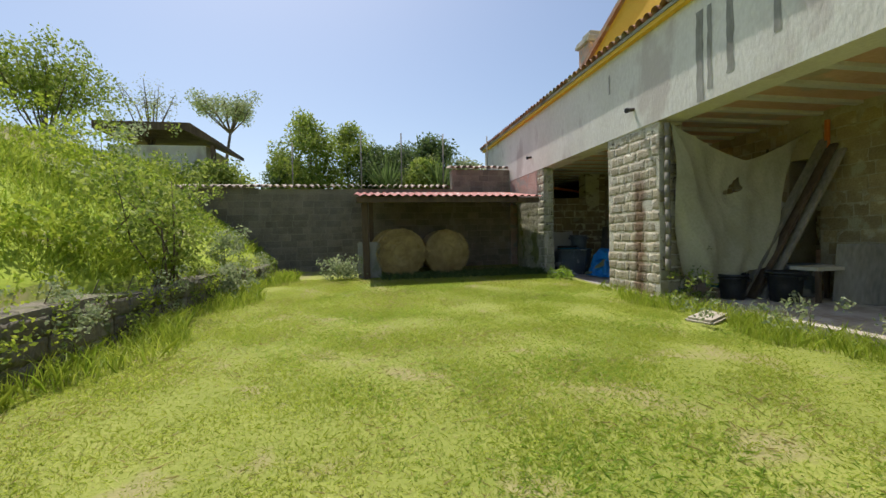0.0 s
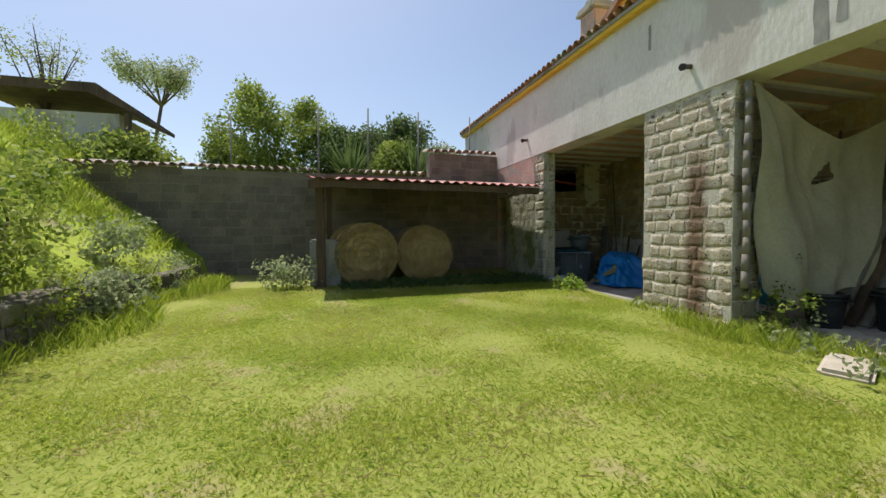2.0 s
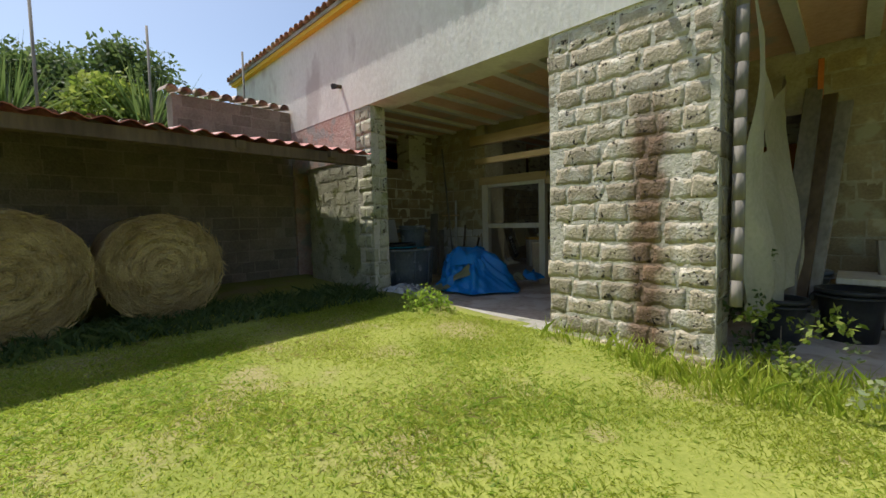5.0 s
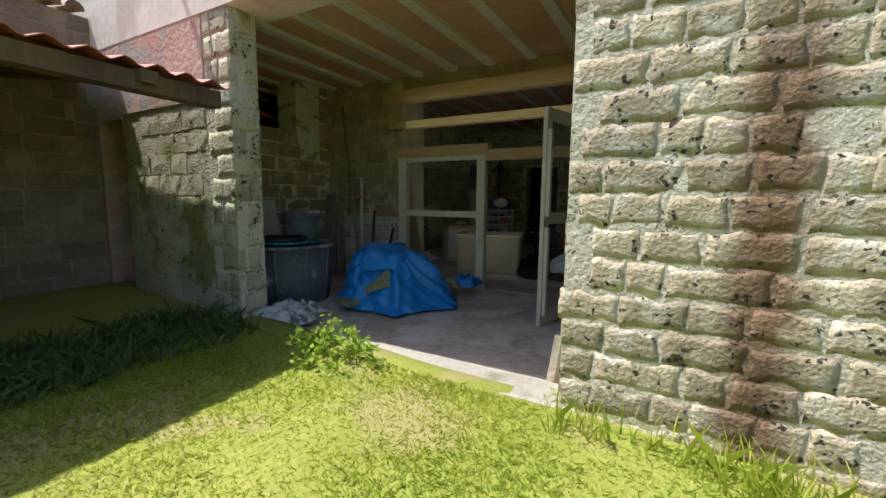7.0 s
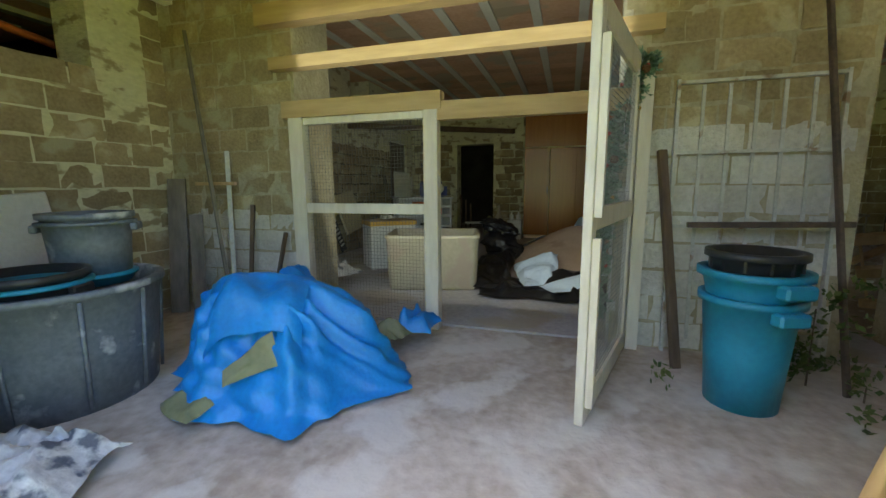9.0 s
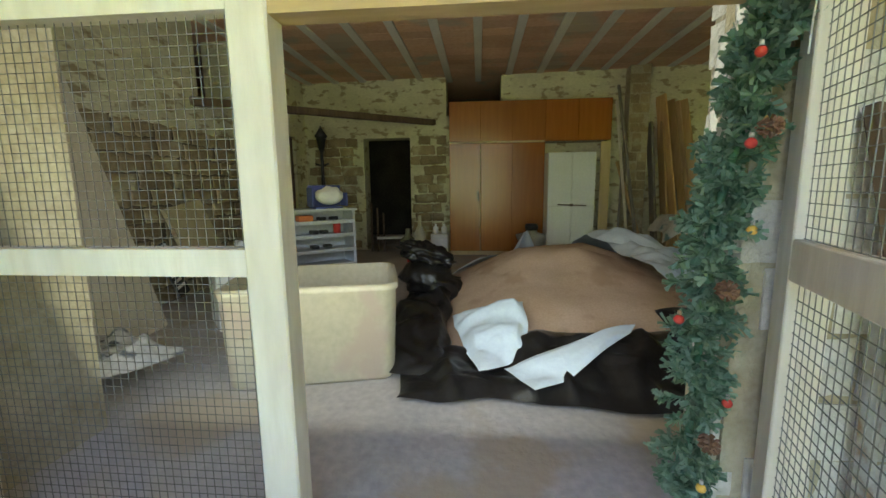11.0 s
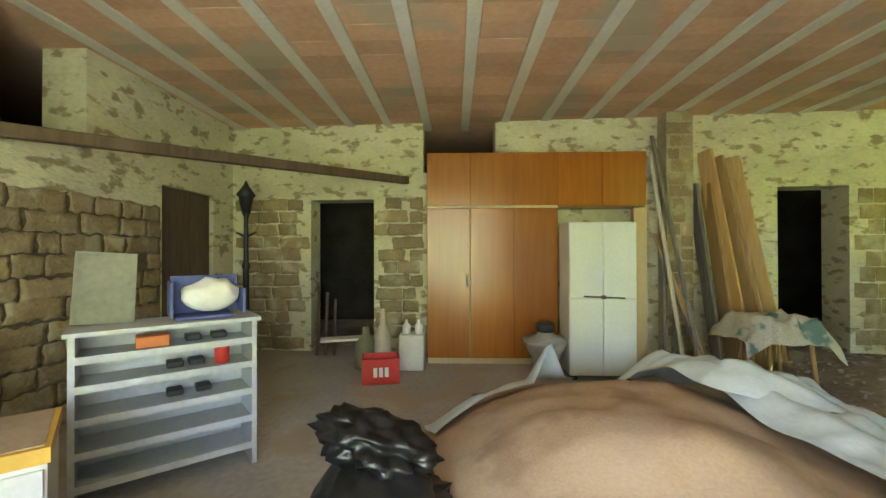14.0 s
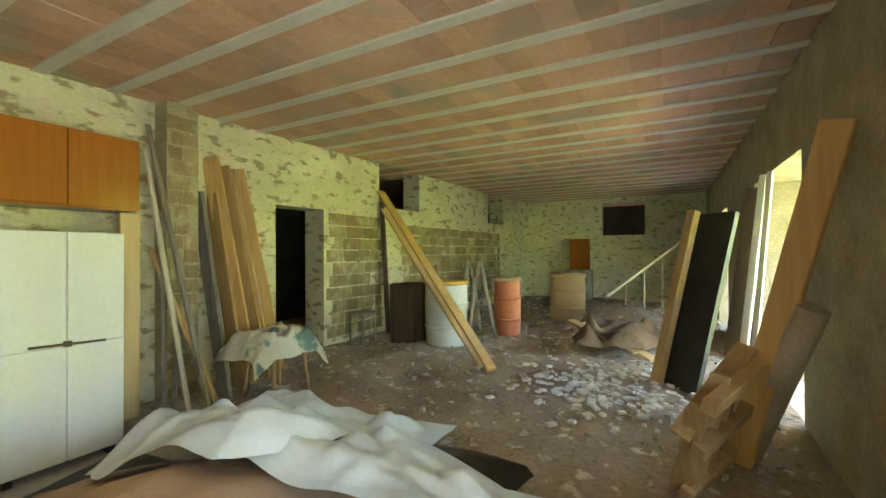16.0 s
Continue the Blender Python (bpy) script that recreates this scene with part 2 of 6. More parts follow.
def box(bm, x0, x1, y0, y1, z0, z1, m=None):
    vs = [bm.verts.new((x, y, z)) for x in (x0, x1) for y in (y0, y1) for z in (z0, z1)]
    if m is not None:
        for v in vs:
            v.co = m @ v.co
    for f in ((0, 1, 3, 2), (4, 6, 7, 5), (0, 4, 5, 1), (2, 3, 7, 6), (0, 2, 6, 4), (1, 5, 7, 3)):
        bm.faces.new([vs[i] for i in f])
    return vs


def rod(bm, p, q, r0, r1=None, n=8, caps=True):
    p, q = Vector(p), Vector(q)
    r1 = r0 if r1 is None else r1
    m = (q - p).to_track_quat("Z", "Y").to_matrix()
    rings = []
    for c, r in ((p, r0), (q, r1)):
        rings.append([bm.verts.new(c + m @ Vector((r * math.cos(2 * math.pi * i / n), r * math.sin(2 * math.pi * i / n), 0))) for i in range(n)])
    for i in range(n):
        f = bm.faces.new((rings[0][i], rings[0][(i + 1) % n], rings[1][(i + 1) % n], rings[1][i]))
        f.smooth = True
    if caps:
        bm.faces.new(rings[0][::-1])
        bm.faces.new(rings[1])


def beam(bm, p, q, w, h, twist=0.0):
    """A board from p to q, w wide and h thick."""
    p, q = Vector(p), Vector(q)
    m = Matrix.Translation(p) @ (q - p).to_track_quat("Z", "Y").to_matrix().to_4x4() @ Matrix.Rotation(twist, 4, "Z")
    box(bm, -w / 2, w / 2, -h / 2, h / 2, 0, (q - p).length, m)


def lathe(bm, profile, n=24, centre=(0, 0, 0)):
    rings = []
    for r, z in profile:
        rings.append([bm.verts.new((centre[0] + r * math.cos(2 * math.pi * i / n), centre[1] + r * math.sin(2 * math.pi * i / n), centre[2] + z)) for i in range(n)])
    for a, b in zip(rings, rings[1:]):
        for i in range(n):
            f = bm.faces.new((a[i], a[(i + 1) % n], b[(i + 1) % n], b[i]))
            f.smooth = True
    bm.faces.new(rings[0][::-1])
    bm.faces.new(rings[-1])


def bevel(bm, width, segments=2):
    bmesh.ops.bevel(bm, geom=bm.edges[:], offset=width, segments=segments, affect="EDGES", clamp_overlap=True)


def finish(bm, name, material):
    bmesh.ops.recalc_face_normals(bm, faces=bm.faces[:])
    me = bpy.data.meshes.new(name)
    bm.to_mesh(me)
    bm.free()
    me.materials.append(material)
    return me


def structure(name, bm, material, label="", category=""):
    return tagged(new(name, finish(bm, name, material)), label, category, kind="structure")


def thing(name, m, label, category, group=""):
    ob = new(name)
    ob.empty_display_size = 0.1
    ob.matrix_basis = m if isinstance(m, Matrix) else Matrix.Translation(m)
    return tagged(ob, label, category, group)


def part(name, bm, material, parent, label=""):
    ob = new(name, finish(bm, name, material))
    ob.parent = parent
    return tagged(ob, label)


def single(name, bm, material, m, label, category, group=""):
    ob = new(name, finish(bm, name, material))
    ob.matrix_basis = m if isinstance(m, Matrix) else Matrix.Translation(m)
    return tagged(ob, label, category, group)


def raw_mesh(name, verts, faces, material, smooth=False):
    me = bpy.data.meshes.new(name)
    me.from_pydata(verts.tolist() if hasattr(verts, "tolist") else verts, [], faces.tolist() if hasattr(faces, "tolist") else faces)
    me.materials.append(material)
    if smooth:
        me.polygons.foreach_set("use_smooth", [True] * len(me.polygons))
    return me


rng = np.random.default_rng(7)


def leaf_cloud(centres, spread, per, size, seed=1, flat=1.0, aspect=0.55):
    """Diamond-shaped leaves scattered about the centres."""
    r = np.random.default_rng(seed)
    c = np.repeat(np.array(centres, float), per, axis=0)
    n = len(c)
    d = r.normal(size=(n, 3))
    d /= np.linalg.norm(d, axis=1)[:, None]
    d *= (r.random(n) ** 0.5)[:, None] * spread
    d[:, 2] *= flat
    c = c + d
    u = r.normal(size=(n, 3))
    u /= np.linalg.norm(u, axis=1)[:, None]
    w = np.cross(u, r.normal(size=(n, 3)))
    w /= np.linalg.norm(w, axis=1)[:, None]
    s = (size * (0.6 + 0.8 * r.random(n)))[:, None]
    v = np.stack([c - u * s, c + w * s * aspect, c + u * s, c - w * s * aspect], 1).reshape(-1, 3)
    f = np.arange(4 * n).reshape(-1, 4)
    return v, f


def ground_z(x, y):
    """The yard rises gently; a bank climbs behind the low wall and behind the yard wall."""
    lawn = -0.14 + 0.032 * min(max(y, -20), 12)
    if x > 3.8:
        lawn = lawn if x < 4.9 else min(lawn, 0.0)
    if x > 4.95:
        lawn = -0.12
    wall_x = -2.75 + 0.06 * (y - 4)
    z = lawn
    if x < wall_x - 0.12:
        z = max(lawn, min(0.55 + (wall_x - x) * 0.74, 3.3 + 0.02 * (wall_x - x)))
    if y > 12.85 and x < 5.2:
        z = max(z, min(2.2 + (y - 12.85) * 0.06, 3.2))
    return z
# ---------------- ground ----------------
xs = np.unique(np.concatenate([np.linspace(-400, -30, 12), np.linspace(-30, -8, 20), np.linspace(-8, -3.4, 24), np.linspace(-3.4, 5.4, 60), np.linspace(5.4, 30, 10), np.linspace(30, 400, 10)]))
ys = np.unique(np.concatenate([np.linspace(-400, -20, 12), np.linspace(-20, -2, 14), np.linspace(-2, 12.8, 70), np.linspace(12.84, 12.9, 3), np.linspace(13, 40, 30), np.linspace(45, 400, 12)]))
gv, gf = [], []
for y in ys:
    for x in xs:
        z = ground_z(x, y)
        bumpy = 0.02 * noise.noise(Vector((x * 1.4, y * 1.4, 0))) + (0.16 * noise.noise(Vector((x * 0.7, y * 0.7, 3))) if z > 0.45 else 0)
        gv.append((x, y, z + bumpy))
nx = len(xs)
for j in range(len(ys) - 1):
    for i in range(nx - 1):
        a = j * nx + i
        gf.append((a, a + 1, a + nx + 1, a + nx))
ground = tagged(new("ground", raw_mesh("ground", gv, gf, M_LAWN, True)), "mown yellow-green lawn rising into a grassy bank", "ground", kind="structure")
ground.data.materials.append(M_BANK)
for p in ground.data.polygons:
    if p.center.z > 0.4:
        p.material_index = 1


# ---------------- block walls ----------------
def block_mesh(name, length, height, depth, material, seed, rough=0.009, fine=False):
    """One rough-hewn block lying along x, its face towards -y, its middle at the origin."""
    r = random.Random(seed)
    bm = bmesh.new()
    nx_, nz_ = (8, 4) if fine else (4, 2)
    grid = []
    for k in range(nz_ + 1):
        row = []
        for i in range(nx_ + 1):
            edge = i in (0, nx_) or k in (0, nz_)
            x, z = length * (i / nx_ - 0.5), height * (k / nz_ - 0.5)
            if fine:
                q = Vector((x * 9, seed * 1.7, z * 9))
                dx, dz = rough * noise.noise(q * 1.4), rough * noise.noise(q * 1.4 + Vector((5, 0, 0)))
                dy = (0.0015 if edge else 0.0) + rough * 0.05 * noise.noise(q) + rough * 0.05 * noise.noise(q * 2.7)
            else:
                dx, dy, dz = r.uniform(-1, 1) * rough * 0.6, (0.004 if edge else 0.0) + r.uniform(-1, 1) * rough * 0.4, r.uniform(-1, 1) * rough * 0.6
            row.append(bm.verts.new((x + dx, dy, z + dz)))
        grid.append(row)
    for k in range(nz_):
        for i in range(nx_):
            bm.faces.new((grid[k][i], grid[k][i + 1], grid[k + 1][i + 1], grid[k + 1][i])).smooth = fine
    rim = [grid[0][i] for i in range(nx_ + 1)] + [grid[k][nx_] for k in range(1, nz_ + 1)] + [grid[nz_][i] for i in range(nx_ - 1, -1, -1)] + [grid[k][0] for k in range(nz_ - 1, 0, -1)]
    back = [bm.verts.new((v.co.x, depth, v.co.z)) for v in rim]
    for i in range(len(rim)):
        j = (i + 1) % len(rim)
        bm.faces.new((rim[j], rim[i], back[i], back[j]))
    return finish(bm, name, material)


def block_wall(parent, origin, yaw, length, z0, z1, course, block, material, proud=0.03, holes=(), seed=1, name="brick", limit=300, rough=0.009, fine=False):
    """Courses of blocks on a face: origin is its lower left corner, yaw turns +x along the face; the face looks along local -y."""
    r = random.Random(seed)
    sizes = [0.96, 0.82, 1.15, 0.46, 0.7, 0.6] if fine else [0.96, 0.96, 0.96, 0.46, 0.7, 0.7]
    variants = [block_mesh(name, block * s, course - (0.020 if fine else 0.016), 0.06, material, seed * 17 + i, rough, fine) for i, s in enumerate(sizes)]
    made = 0
    spare = []
    m = Matrix.Translation(origin) @ Matrix.Rotation(radians(yaw), 4, "Z")
    k = 0
    z = z0
    while z + course * 0.6 < z1:
        u = -r.random() * block * 0.5
        while u < length:
            i = r.randrange(6)
            w = block * sizes[i] / 0.96
            c = u + w / 2
            a, b = c - w * 0.5, c + w * 0.5
            u += w + 0.004
            if a < -0.03 or b > length + 0.03:
                if a < -0.03 and b > 0.14:
                    i, c = 3, max(b - block * 0.23, block * 0.24)
                elif b > length + 0.03 and length - a > block * 0.3:
                    i, c = 3, length - block * 0.24
                else:
                    continue
                w = block * 0.48
                a, b = c - w / 2, c + w / 2
            if any(b > h[0] + 0.04 and a < h[1] - 0.04 and z + course > h[2] + 0.05 and z < h[3] - 0.05 for h in holes):
                continue
            if made >= limit:
                continue
            ob = new(name, variants[i])
            ob.parent = parent
            ob.matrix_basis = m @ Matrix.Translation((c, -0.4 * proud + r.uniform(-0.004, 0.004) * (0.25 if fine else 1.0), z + course / 2 + r.uniform(-0.008, 0.008))) @ Matrix.Rotation(r.uniform(-0.02, 0.02), 4, "Y") @ Matrix.Rotation(math.pi if r.random() < 0.5 else 0.0, 4, "Y")
            made += 1
        z += course
        k += 1


# ---------------- the long building ----------------
FX = 4.65           # outer face of the front
Y_END, Y_FAR = -3.0, 15.1
TOP = 4.38
# white front band above the openings, with the run of render left of the bays
bm = bmesh.new()
box(bm, FX, FX + 0.42, Y_END, Y_FAR, 2.86, TOP)
wall_front = structure("wall_front", bm, M_FACADE, "white rendered upper front of the long farm building, streaked with damp", "wall")
bm = bmesh.new()
box(bm, FX + 0.004, FX + 0.42, 10.42, 11.95, 2.14, 2.86)
box(bm, FX + 0.004, FX + 0.42, 12.45, Y_FAR, 0.0, 2.86)
box(bm, FX + 0.004, FX + 0.42, 11.95, 12.45, 2.1, 2.86)
wall_front_moss = bmesh.new()
box(wall_front_moss, FX + 0.02, FX + 0.42, 10.42, 11.95, -0.1, 2.14)
wall_front_moss = structure("wall_front_lower", wall_front_moss, M_TUFO_MOSS, "mossy tufo wall beside the hay shed", "wall")
wall_front_pink = structure("wall_front_side", bm, M_PINK, "worn pink and grey render on the building's lower front", "wall")
# damp streaks under the eave
M_STREAK = mat("damp_streak", (0.22, 0.21, 0.19), (0.40, 0.38, 0.35), 3, 20, 0.9, 0.2, stretch=(1, 1, 0.3))
for i, (y, w, z0, z1) in enumerate(((5.02, 0.07, 2.88, 4.1), (4.86, 0.045, 3.0, 4.1), (4.55, 0.06, 3.1, 4.1), (3.95, 0.05, 3.3, 4.1), (7.1, 0.03, 3.7, 4.05))):
    bm = bmesh.new()
    n = 10
    left = [bm.verts.new((FX - 0.004, y - w * (0.6 + 0.4 * random.random()), z0 + (z1 - z0) * k / n)) for k in range(n + 1)]
    right = [bm.verts.new((FX - 0.004, y + w * (0.6 + 0.4 * random.random()), z0 + (z1 - z0) * k / n)) for k in range(n + 1)]
    for k in range(n):
        bm.faces.new((left[k], left[k + 1], right[k + 1], right[k]))
    ob = part("damp_stain", bm, M_STREAK, wall_front)
# tufo pier between the bays
bm = bmesh.new()
box(bm, FX + 0.02, FX + 0.44, 5.85, 7.2, -0.15, 2.86)
pier = structure("wall_pier", bm, M_MORTAR_PIER, "rough tufo block pier with a rust stain between two bays", "wall")
bm = bmesh.new()
box(bm, FX + 0.02, FX + 0.28, 10.05, 10.42, -0.1, 2.86)
pier_left = structure("wall_pier_left", bm, M_MORTAR, "mossy tufo pier at the edge of the open bay", "wall")
bm = bmesh.new()
box(bm, FX + 0.02, FX + 0.5, Y_END, -0.6, -0.2, 2.86)
structure("wall_pier_near", bm, M_TUFO, "tufo wall at the building's near end", "wall")

# back wall of the bays: 0.6 m thick, with the door opening and gaps
IX0, IX1 = 7.45, 8.02
bm = bmesh.new()
box(bm, IX0, IX1, 10.22, 11.7, 0, 3.3)
box(bm, IX0, IX1, 6.1, 7.36, 0, 3.3)
box(bm, IX0, IX0 + 0.18, 7.36, 7.53, 0, 2.86)
box(bm, IX0, IX1, 3.75, 5.6, 0, 3.3)
box(bm, IX0, IX1, -0.9, 1.7, 0, 3.3)
box(bm, IX0, IX1, -5.2, -2.4, 0, 3.3)
# lintel over an unseen gap, added to let daylight into the far end
box(bm, IX0, IX1, -2.4, -0.9, 2.45, 3.3)
box(bm, IX0, IX1, 1.7, 3.75, 2.5, 3.3)
box(bm, IX0, IX1, 5.6, 6.1, 2.3, 3.3)
box(bm, IX0 + 0.1, IX1, 7.36, 10.22, 2.86, 3.3)
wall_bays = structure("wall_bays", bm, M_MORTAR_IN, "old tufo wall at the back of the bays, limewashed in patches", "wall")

# left wall, shared by bay and hall, with high openings into a dark loft
bm = bmesh.new()
LY = 11.7
box(bm, FX + 0.42, 5.75, LY, LY + 0.4, 0, 3.3)
box(bm, 5.75, 6.8, LY, LY + 0.4, 0, 2.22)
box(bm, 6.8, 11.12, LY, LY + 0.4, 0, 3.3)
box(bm, 11.12, 11.85, LY, LY + 0.4, 0, 2.4)
box(bm, 11.85, 12.78, LY, LY + 0.4, 0, 3.3)
box(bm, 12.78, 13.75, LY, LY + 0.4, 2.25, 3.3)
box(bm, 13.75, 14.5, LY, LY + 0.4, 0, 3.3)
wall_left = structure("wall_left", bm, M_PLASTER_IN, "tufo side wall with lime render smeared over its upper part", "wall")

# dark mortar backing; the shadow in the recessed joints is part of its colour
bm = bmesh.new()
box(bm, 8.05, 12.75, LY - 0.003, LY + 0.02, 0.08, 1.98)
structure("wall_left_lower", bm, mat("shaded_joint_mortar", (0.09, 0.07, 0.045), (0.19, 0.155, 0.10), 3, 30, 0.95, 0.8), "bare lower part of the side wall, the shade of its joints in the mortar colour", "wall")

# back wall of the hall, slightly out of square
BX = lambda y: 13.95 + 0.065 * (y - 7.4)


def slanted(bm, y0, y1, z0, z1):
    vs = [bm.verts.new((BX(y) + d, y, z)) for d in (0, 0.4) for y in (y0, y1) for z in (z0, z1)]
    for f in ((0, 1, 3, 2), (4, 6, 7, 5), (0, 4, 5, 1), (2, 3, 7, 6), (0, 2, 6, 4), (1, 5, 7, 3)):
        bm.faces.new([vs[i] for i in f])


bm = bmesh.new()
slanted(bm, 10.52, LY + 0.4, 0, 3.3)
slanted(bm, 9.6, 10.52, 2.24, 3.3)
slanted(bm, 8.9, 9.6, 0, 3.3)
slanted(bm, 7.9, 8.9, 0, 2.6)
slanted(bm, 4.3, 7.9, 0, 3.3)
slanted(bm, 3.45, 4.3, 2.33, 3.3)
slanted(bm, 2.15, 3.45, 0, 3.3)
slanted(bm, 0.9, 2.15, 0, 2.5)
slanted(bm, -2.35, 0.9, 0, 3.3)
slanted(bm, -3.3, -2.35, 0, 2.45)
slanted(bm, -5.2, -3.3, 0, 3.3)
wall_back = structure("wall_back", bm, M_PLASTER_IN, "long tufo back wall smeared with lime render", "wall")
# far end wall with a dark window
bm = bmesh.new()
box(bm, 7.45, 9.55, -5.6, -5.2, 0, 3.3)
box(bm, 9.55, 10.75, -5.6, -5.2, 0, 2.15)
box(bm, 9.55, 10.75, -5.6, -5.2, 3.15, 3.3)
box(bm, 10.75, 14.2, -5.6, -5.2, 0, 3.3)
structure("wall_far_end", bm, M_PLASTER_IN, "far end wall of the hall with a small dark window", "wall")
# rooms behind the openings, closed; their lack of light is put into near-black walls
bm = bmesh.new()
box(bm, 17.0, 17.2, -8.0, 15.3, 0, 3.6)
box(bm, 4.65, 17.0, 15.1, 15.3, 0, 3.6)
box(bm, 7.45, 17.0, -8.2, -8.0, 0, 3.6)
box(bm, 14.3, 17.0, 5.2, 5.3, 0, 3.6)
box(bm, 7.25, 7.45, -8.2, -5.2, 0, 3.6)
structure("wall_back_rooms", bm, mat("unlit_room_dark_wall", (0.03, 0.026, 0.02), (0.07, 0.06, 0.05), 2, 24, 0.95, 0.5), "bare walls of the unlit rooms behind", "wall")
bm = bmesh.new()
box(bm, 4.9, 17.2, -8.2, 15.3, -0.1, 0.06)
structure("floor", bm, M_SOILFLOOR, "trodden cement and earth floor of the open bay", "floor")
bm = bmesh.new()
box(bm, IX0 + 0.02, 14.3, 4.2, LY, 0.062, 0.08)
structure("floor_hall", bm, M_FLOOR_IN, "grey cement screed floor in the hall", "floor")
bm = bmesh.new()
box(bm, 4.66, 4.98, 7.22, 10.04, -0.1, 0.095)
structure("door_sill", bm, M_CONCRETE, "pale concrete step along the open bay", "step")

# ceiling: concrete joists with hollow terracotta blocks between
bm = bmesh.new()
box(bm, IX1 - 0.3, 17.2, -8.2, 15.3, 3.3, 3.5)
y = 8.31 - 0.54 * 25
while y < LY - 0.45:
    x = IX1 + 0.01
    while x < 13.9:
        box(bm, x, x + 0.243, y + 0.062, y + 0.478, 3.285 + random.uniform(-0.003, 0.002), 3.302)
        x += 0.25
    y += 0.54
ceiling = structure("ceiling", bm, M_HOLLOW, "ceiling of terracotta hollow blocks between concrete joists", "ceiling")
bm = bmesh.new()
k = 0
y = 8.31 - 0.54 * 26
while y < LY + 0.2:
    box(bm, IX1, 14.35, y - 0.055, y + 0.055, 3.27, 3.31)
    y += 0.54
tagged(new("ceiling_joists", finish(bm, "ceiling_joists", M_JOIST)), "pale concrete joists in the hall ceiling", "ceiling", kind="structure")
bm = bmesh.new()
box(bm, FX + 0.42, IX1 - 0.3, Y_END, 15.2, 3.02, 3.5)
box(bm, FX + 0.42, IX1 - 0.3, Y_END, 15.2, 3.5, 4.0)
structure("ceiling_bays", bm, M_HOLLOW, "terracotta block ceiling over the open bays", "ceiling")
bm = bmesh.new()
y = 8.31 - 0.54 * 20
while y < 15.0:
    box(bm, FX + 0.42, IX0, y - 0.055, y + 0.055, 2.97, 3.03)
    y += 0.54
tagged(new("ceiling_joists_bays", finish(bm, "ceiling_joists_bays", M_JOIST)), "concrete joists over the open bays", "ceiling", kind="structure")

# eave: a row of curved clay tiles along the front
bm = bmesh.new()
box(bm, 4.54, 17.4, Y_END - 0.1, Y_FAR + 0.15, TOP, TOP + 0.06)
structure("roof_deck", bm, M_CONCRETE, "flat roof edge under the eave tiles", "roof")


def tile_mesh(name, length, radius, material):
    bm = bmesh.new()
    n = 6
    for r, rev in ((radius, False), (radius - 0.014, True)):
        a = [bm.verts.new((0, r * math.cos(math.pi * i / n), r * math.sin(math.pi * i / n))) for i in range(n + 1)]
        b = [bm.verts.new((length, 0.86 * r * math.cos(math.pi * i / n), 0.86 * r * math.sin(math.pi * i / n) + 0.02)) for i in range(n + 1)]
        for i in range(n):
            bm.faces.new((a[i], a[i + 1], b[i + 1], b[i]))
    return finish(bm, name, material)


eave = thing("eave_tiles", (4.5, 0, TOP + 0.05), "row of curved clay eave tiles along the front roof edge", "roof tiles")
eave_me = tile_mesh("roof_tile", 0.9, 0.085, M_TILE)
y = Y_END
while y < Y_FAR + 0.1:
    ob = new("roof_tile", eave_me)
    ob.parent = eave
    ob.matrix_basis = pose(0, y, random.uniform(-0.008, 0.008), 0, -14, random.uniform(-2, 2))
    y += 0.185
bm = bmesh.new()
box(bm, 4.56, FX + 0.02, Y_END, Y_FAR + 0.05, TOP - 0.07, TOP)
structure("eave_soffit", bm, M_YELLOW, "yellow painted board under the eave tiles", "roof")

# upper yellow house with its own eave, and a chimney
house = thing("upper_house", (0, 0, 0), "yellow painted gable of the upper storey with a dark roof edge", "house")
bm = bmesh.new()
gable = ((9.35, TOP), (7.05, 5.5), (3.6, 6.9), (-2.5, TOP))
near = [bm.verts.new((5.0, y, z)) for y, z in gable]
far = [bm.verts.new((11.0, y, z)) for y, z in gable]
bm.faces.new(near)
bm.faces.new(far[::-1])
for k in range(4):
    bm.faces.new((near[k], far[k], far[(k + 1) % 4], near[(k + 1) % 4]))
part("wall", bm, M_YELLOW, house)
bm = bmesh.new()
for (ya, za), (yb, zb) in zip(gable[:2], gable[1:3]):
    beam(bm, (4.98, ya, za + 0.04), (4.98, yb, zb + 0.04), 0.12, 0.1)
part("roof_edge", bm, M_TILE, house, "dark tiled verge")
chimney = thing("chimney", (6.9, 11.35, TOP + 0.06), "square weathered chimney stack with a rough cap", "chimney")
bm = bmesh.new()
box(bm, -0.3, 0.3, -0.3, 0.3, 0, 2.25)
bevel(bm, 0.03, 2)
part("stack", bm, M_PINK, chimney)
for k in range(2):
    bm = bmesh.new()
    box(bm, -0.38 + 0.03 * k, 0.38 - 0.03 * k, -0.38 + 0.03 * k, 0.38 - 0.03 * k, 2.25 + 0.09 * k, 2.34 + 0.09 * k)
    bevel(bm, 0.015, 1)
    part("cap_slab", bm, M_CONCRETE, chimney)
bm = bmesh.new()
box(bm, -0.22, 0.22, -0.22, 0.22, 2.43, 2.62)
bevel(bm, 0.02, 1)
part("pot", bm, M_CONCRETE, chimney)

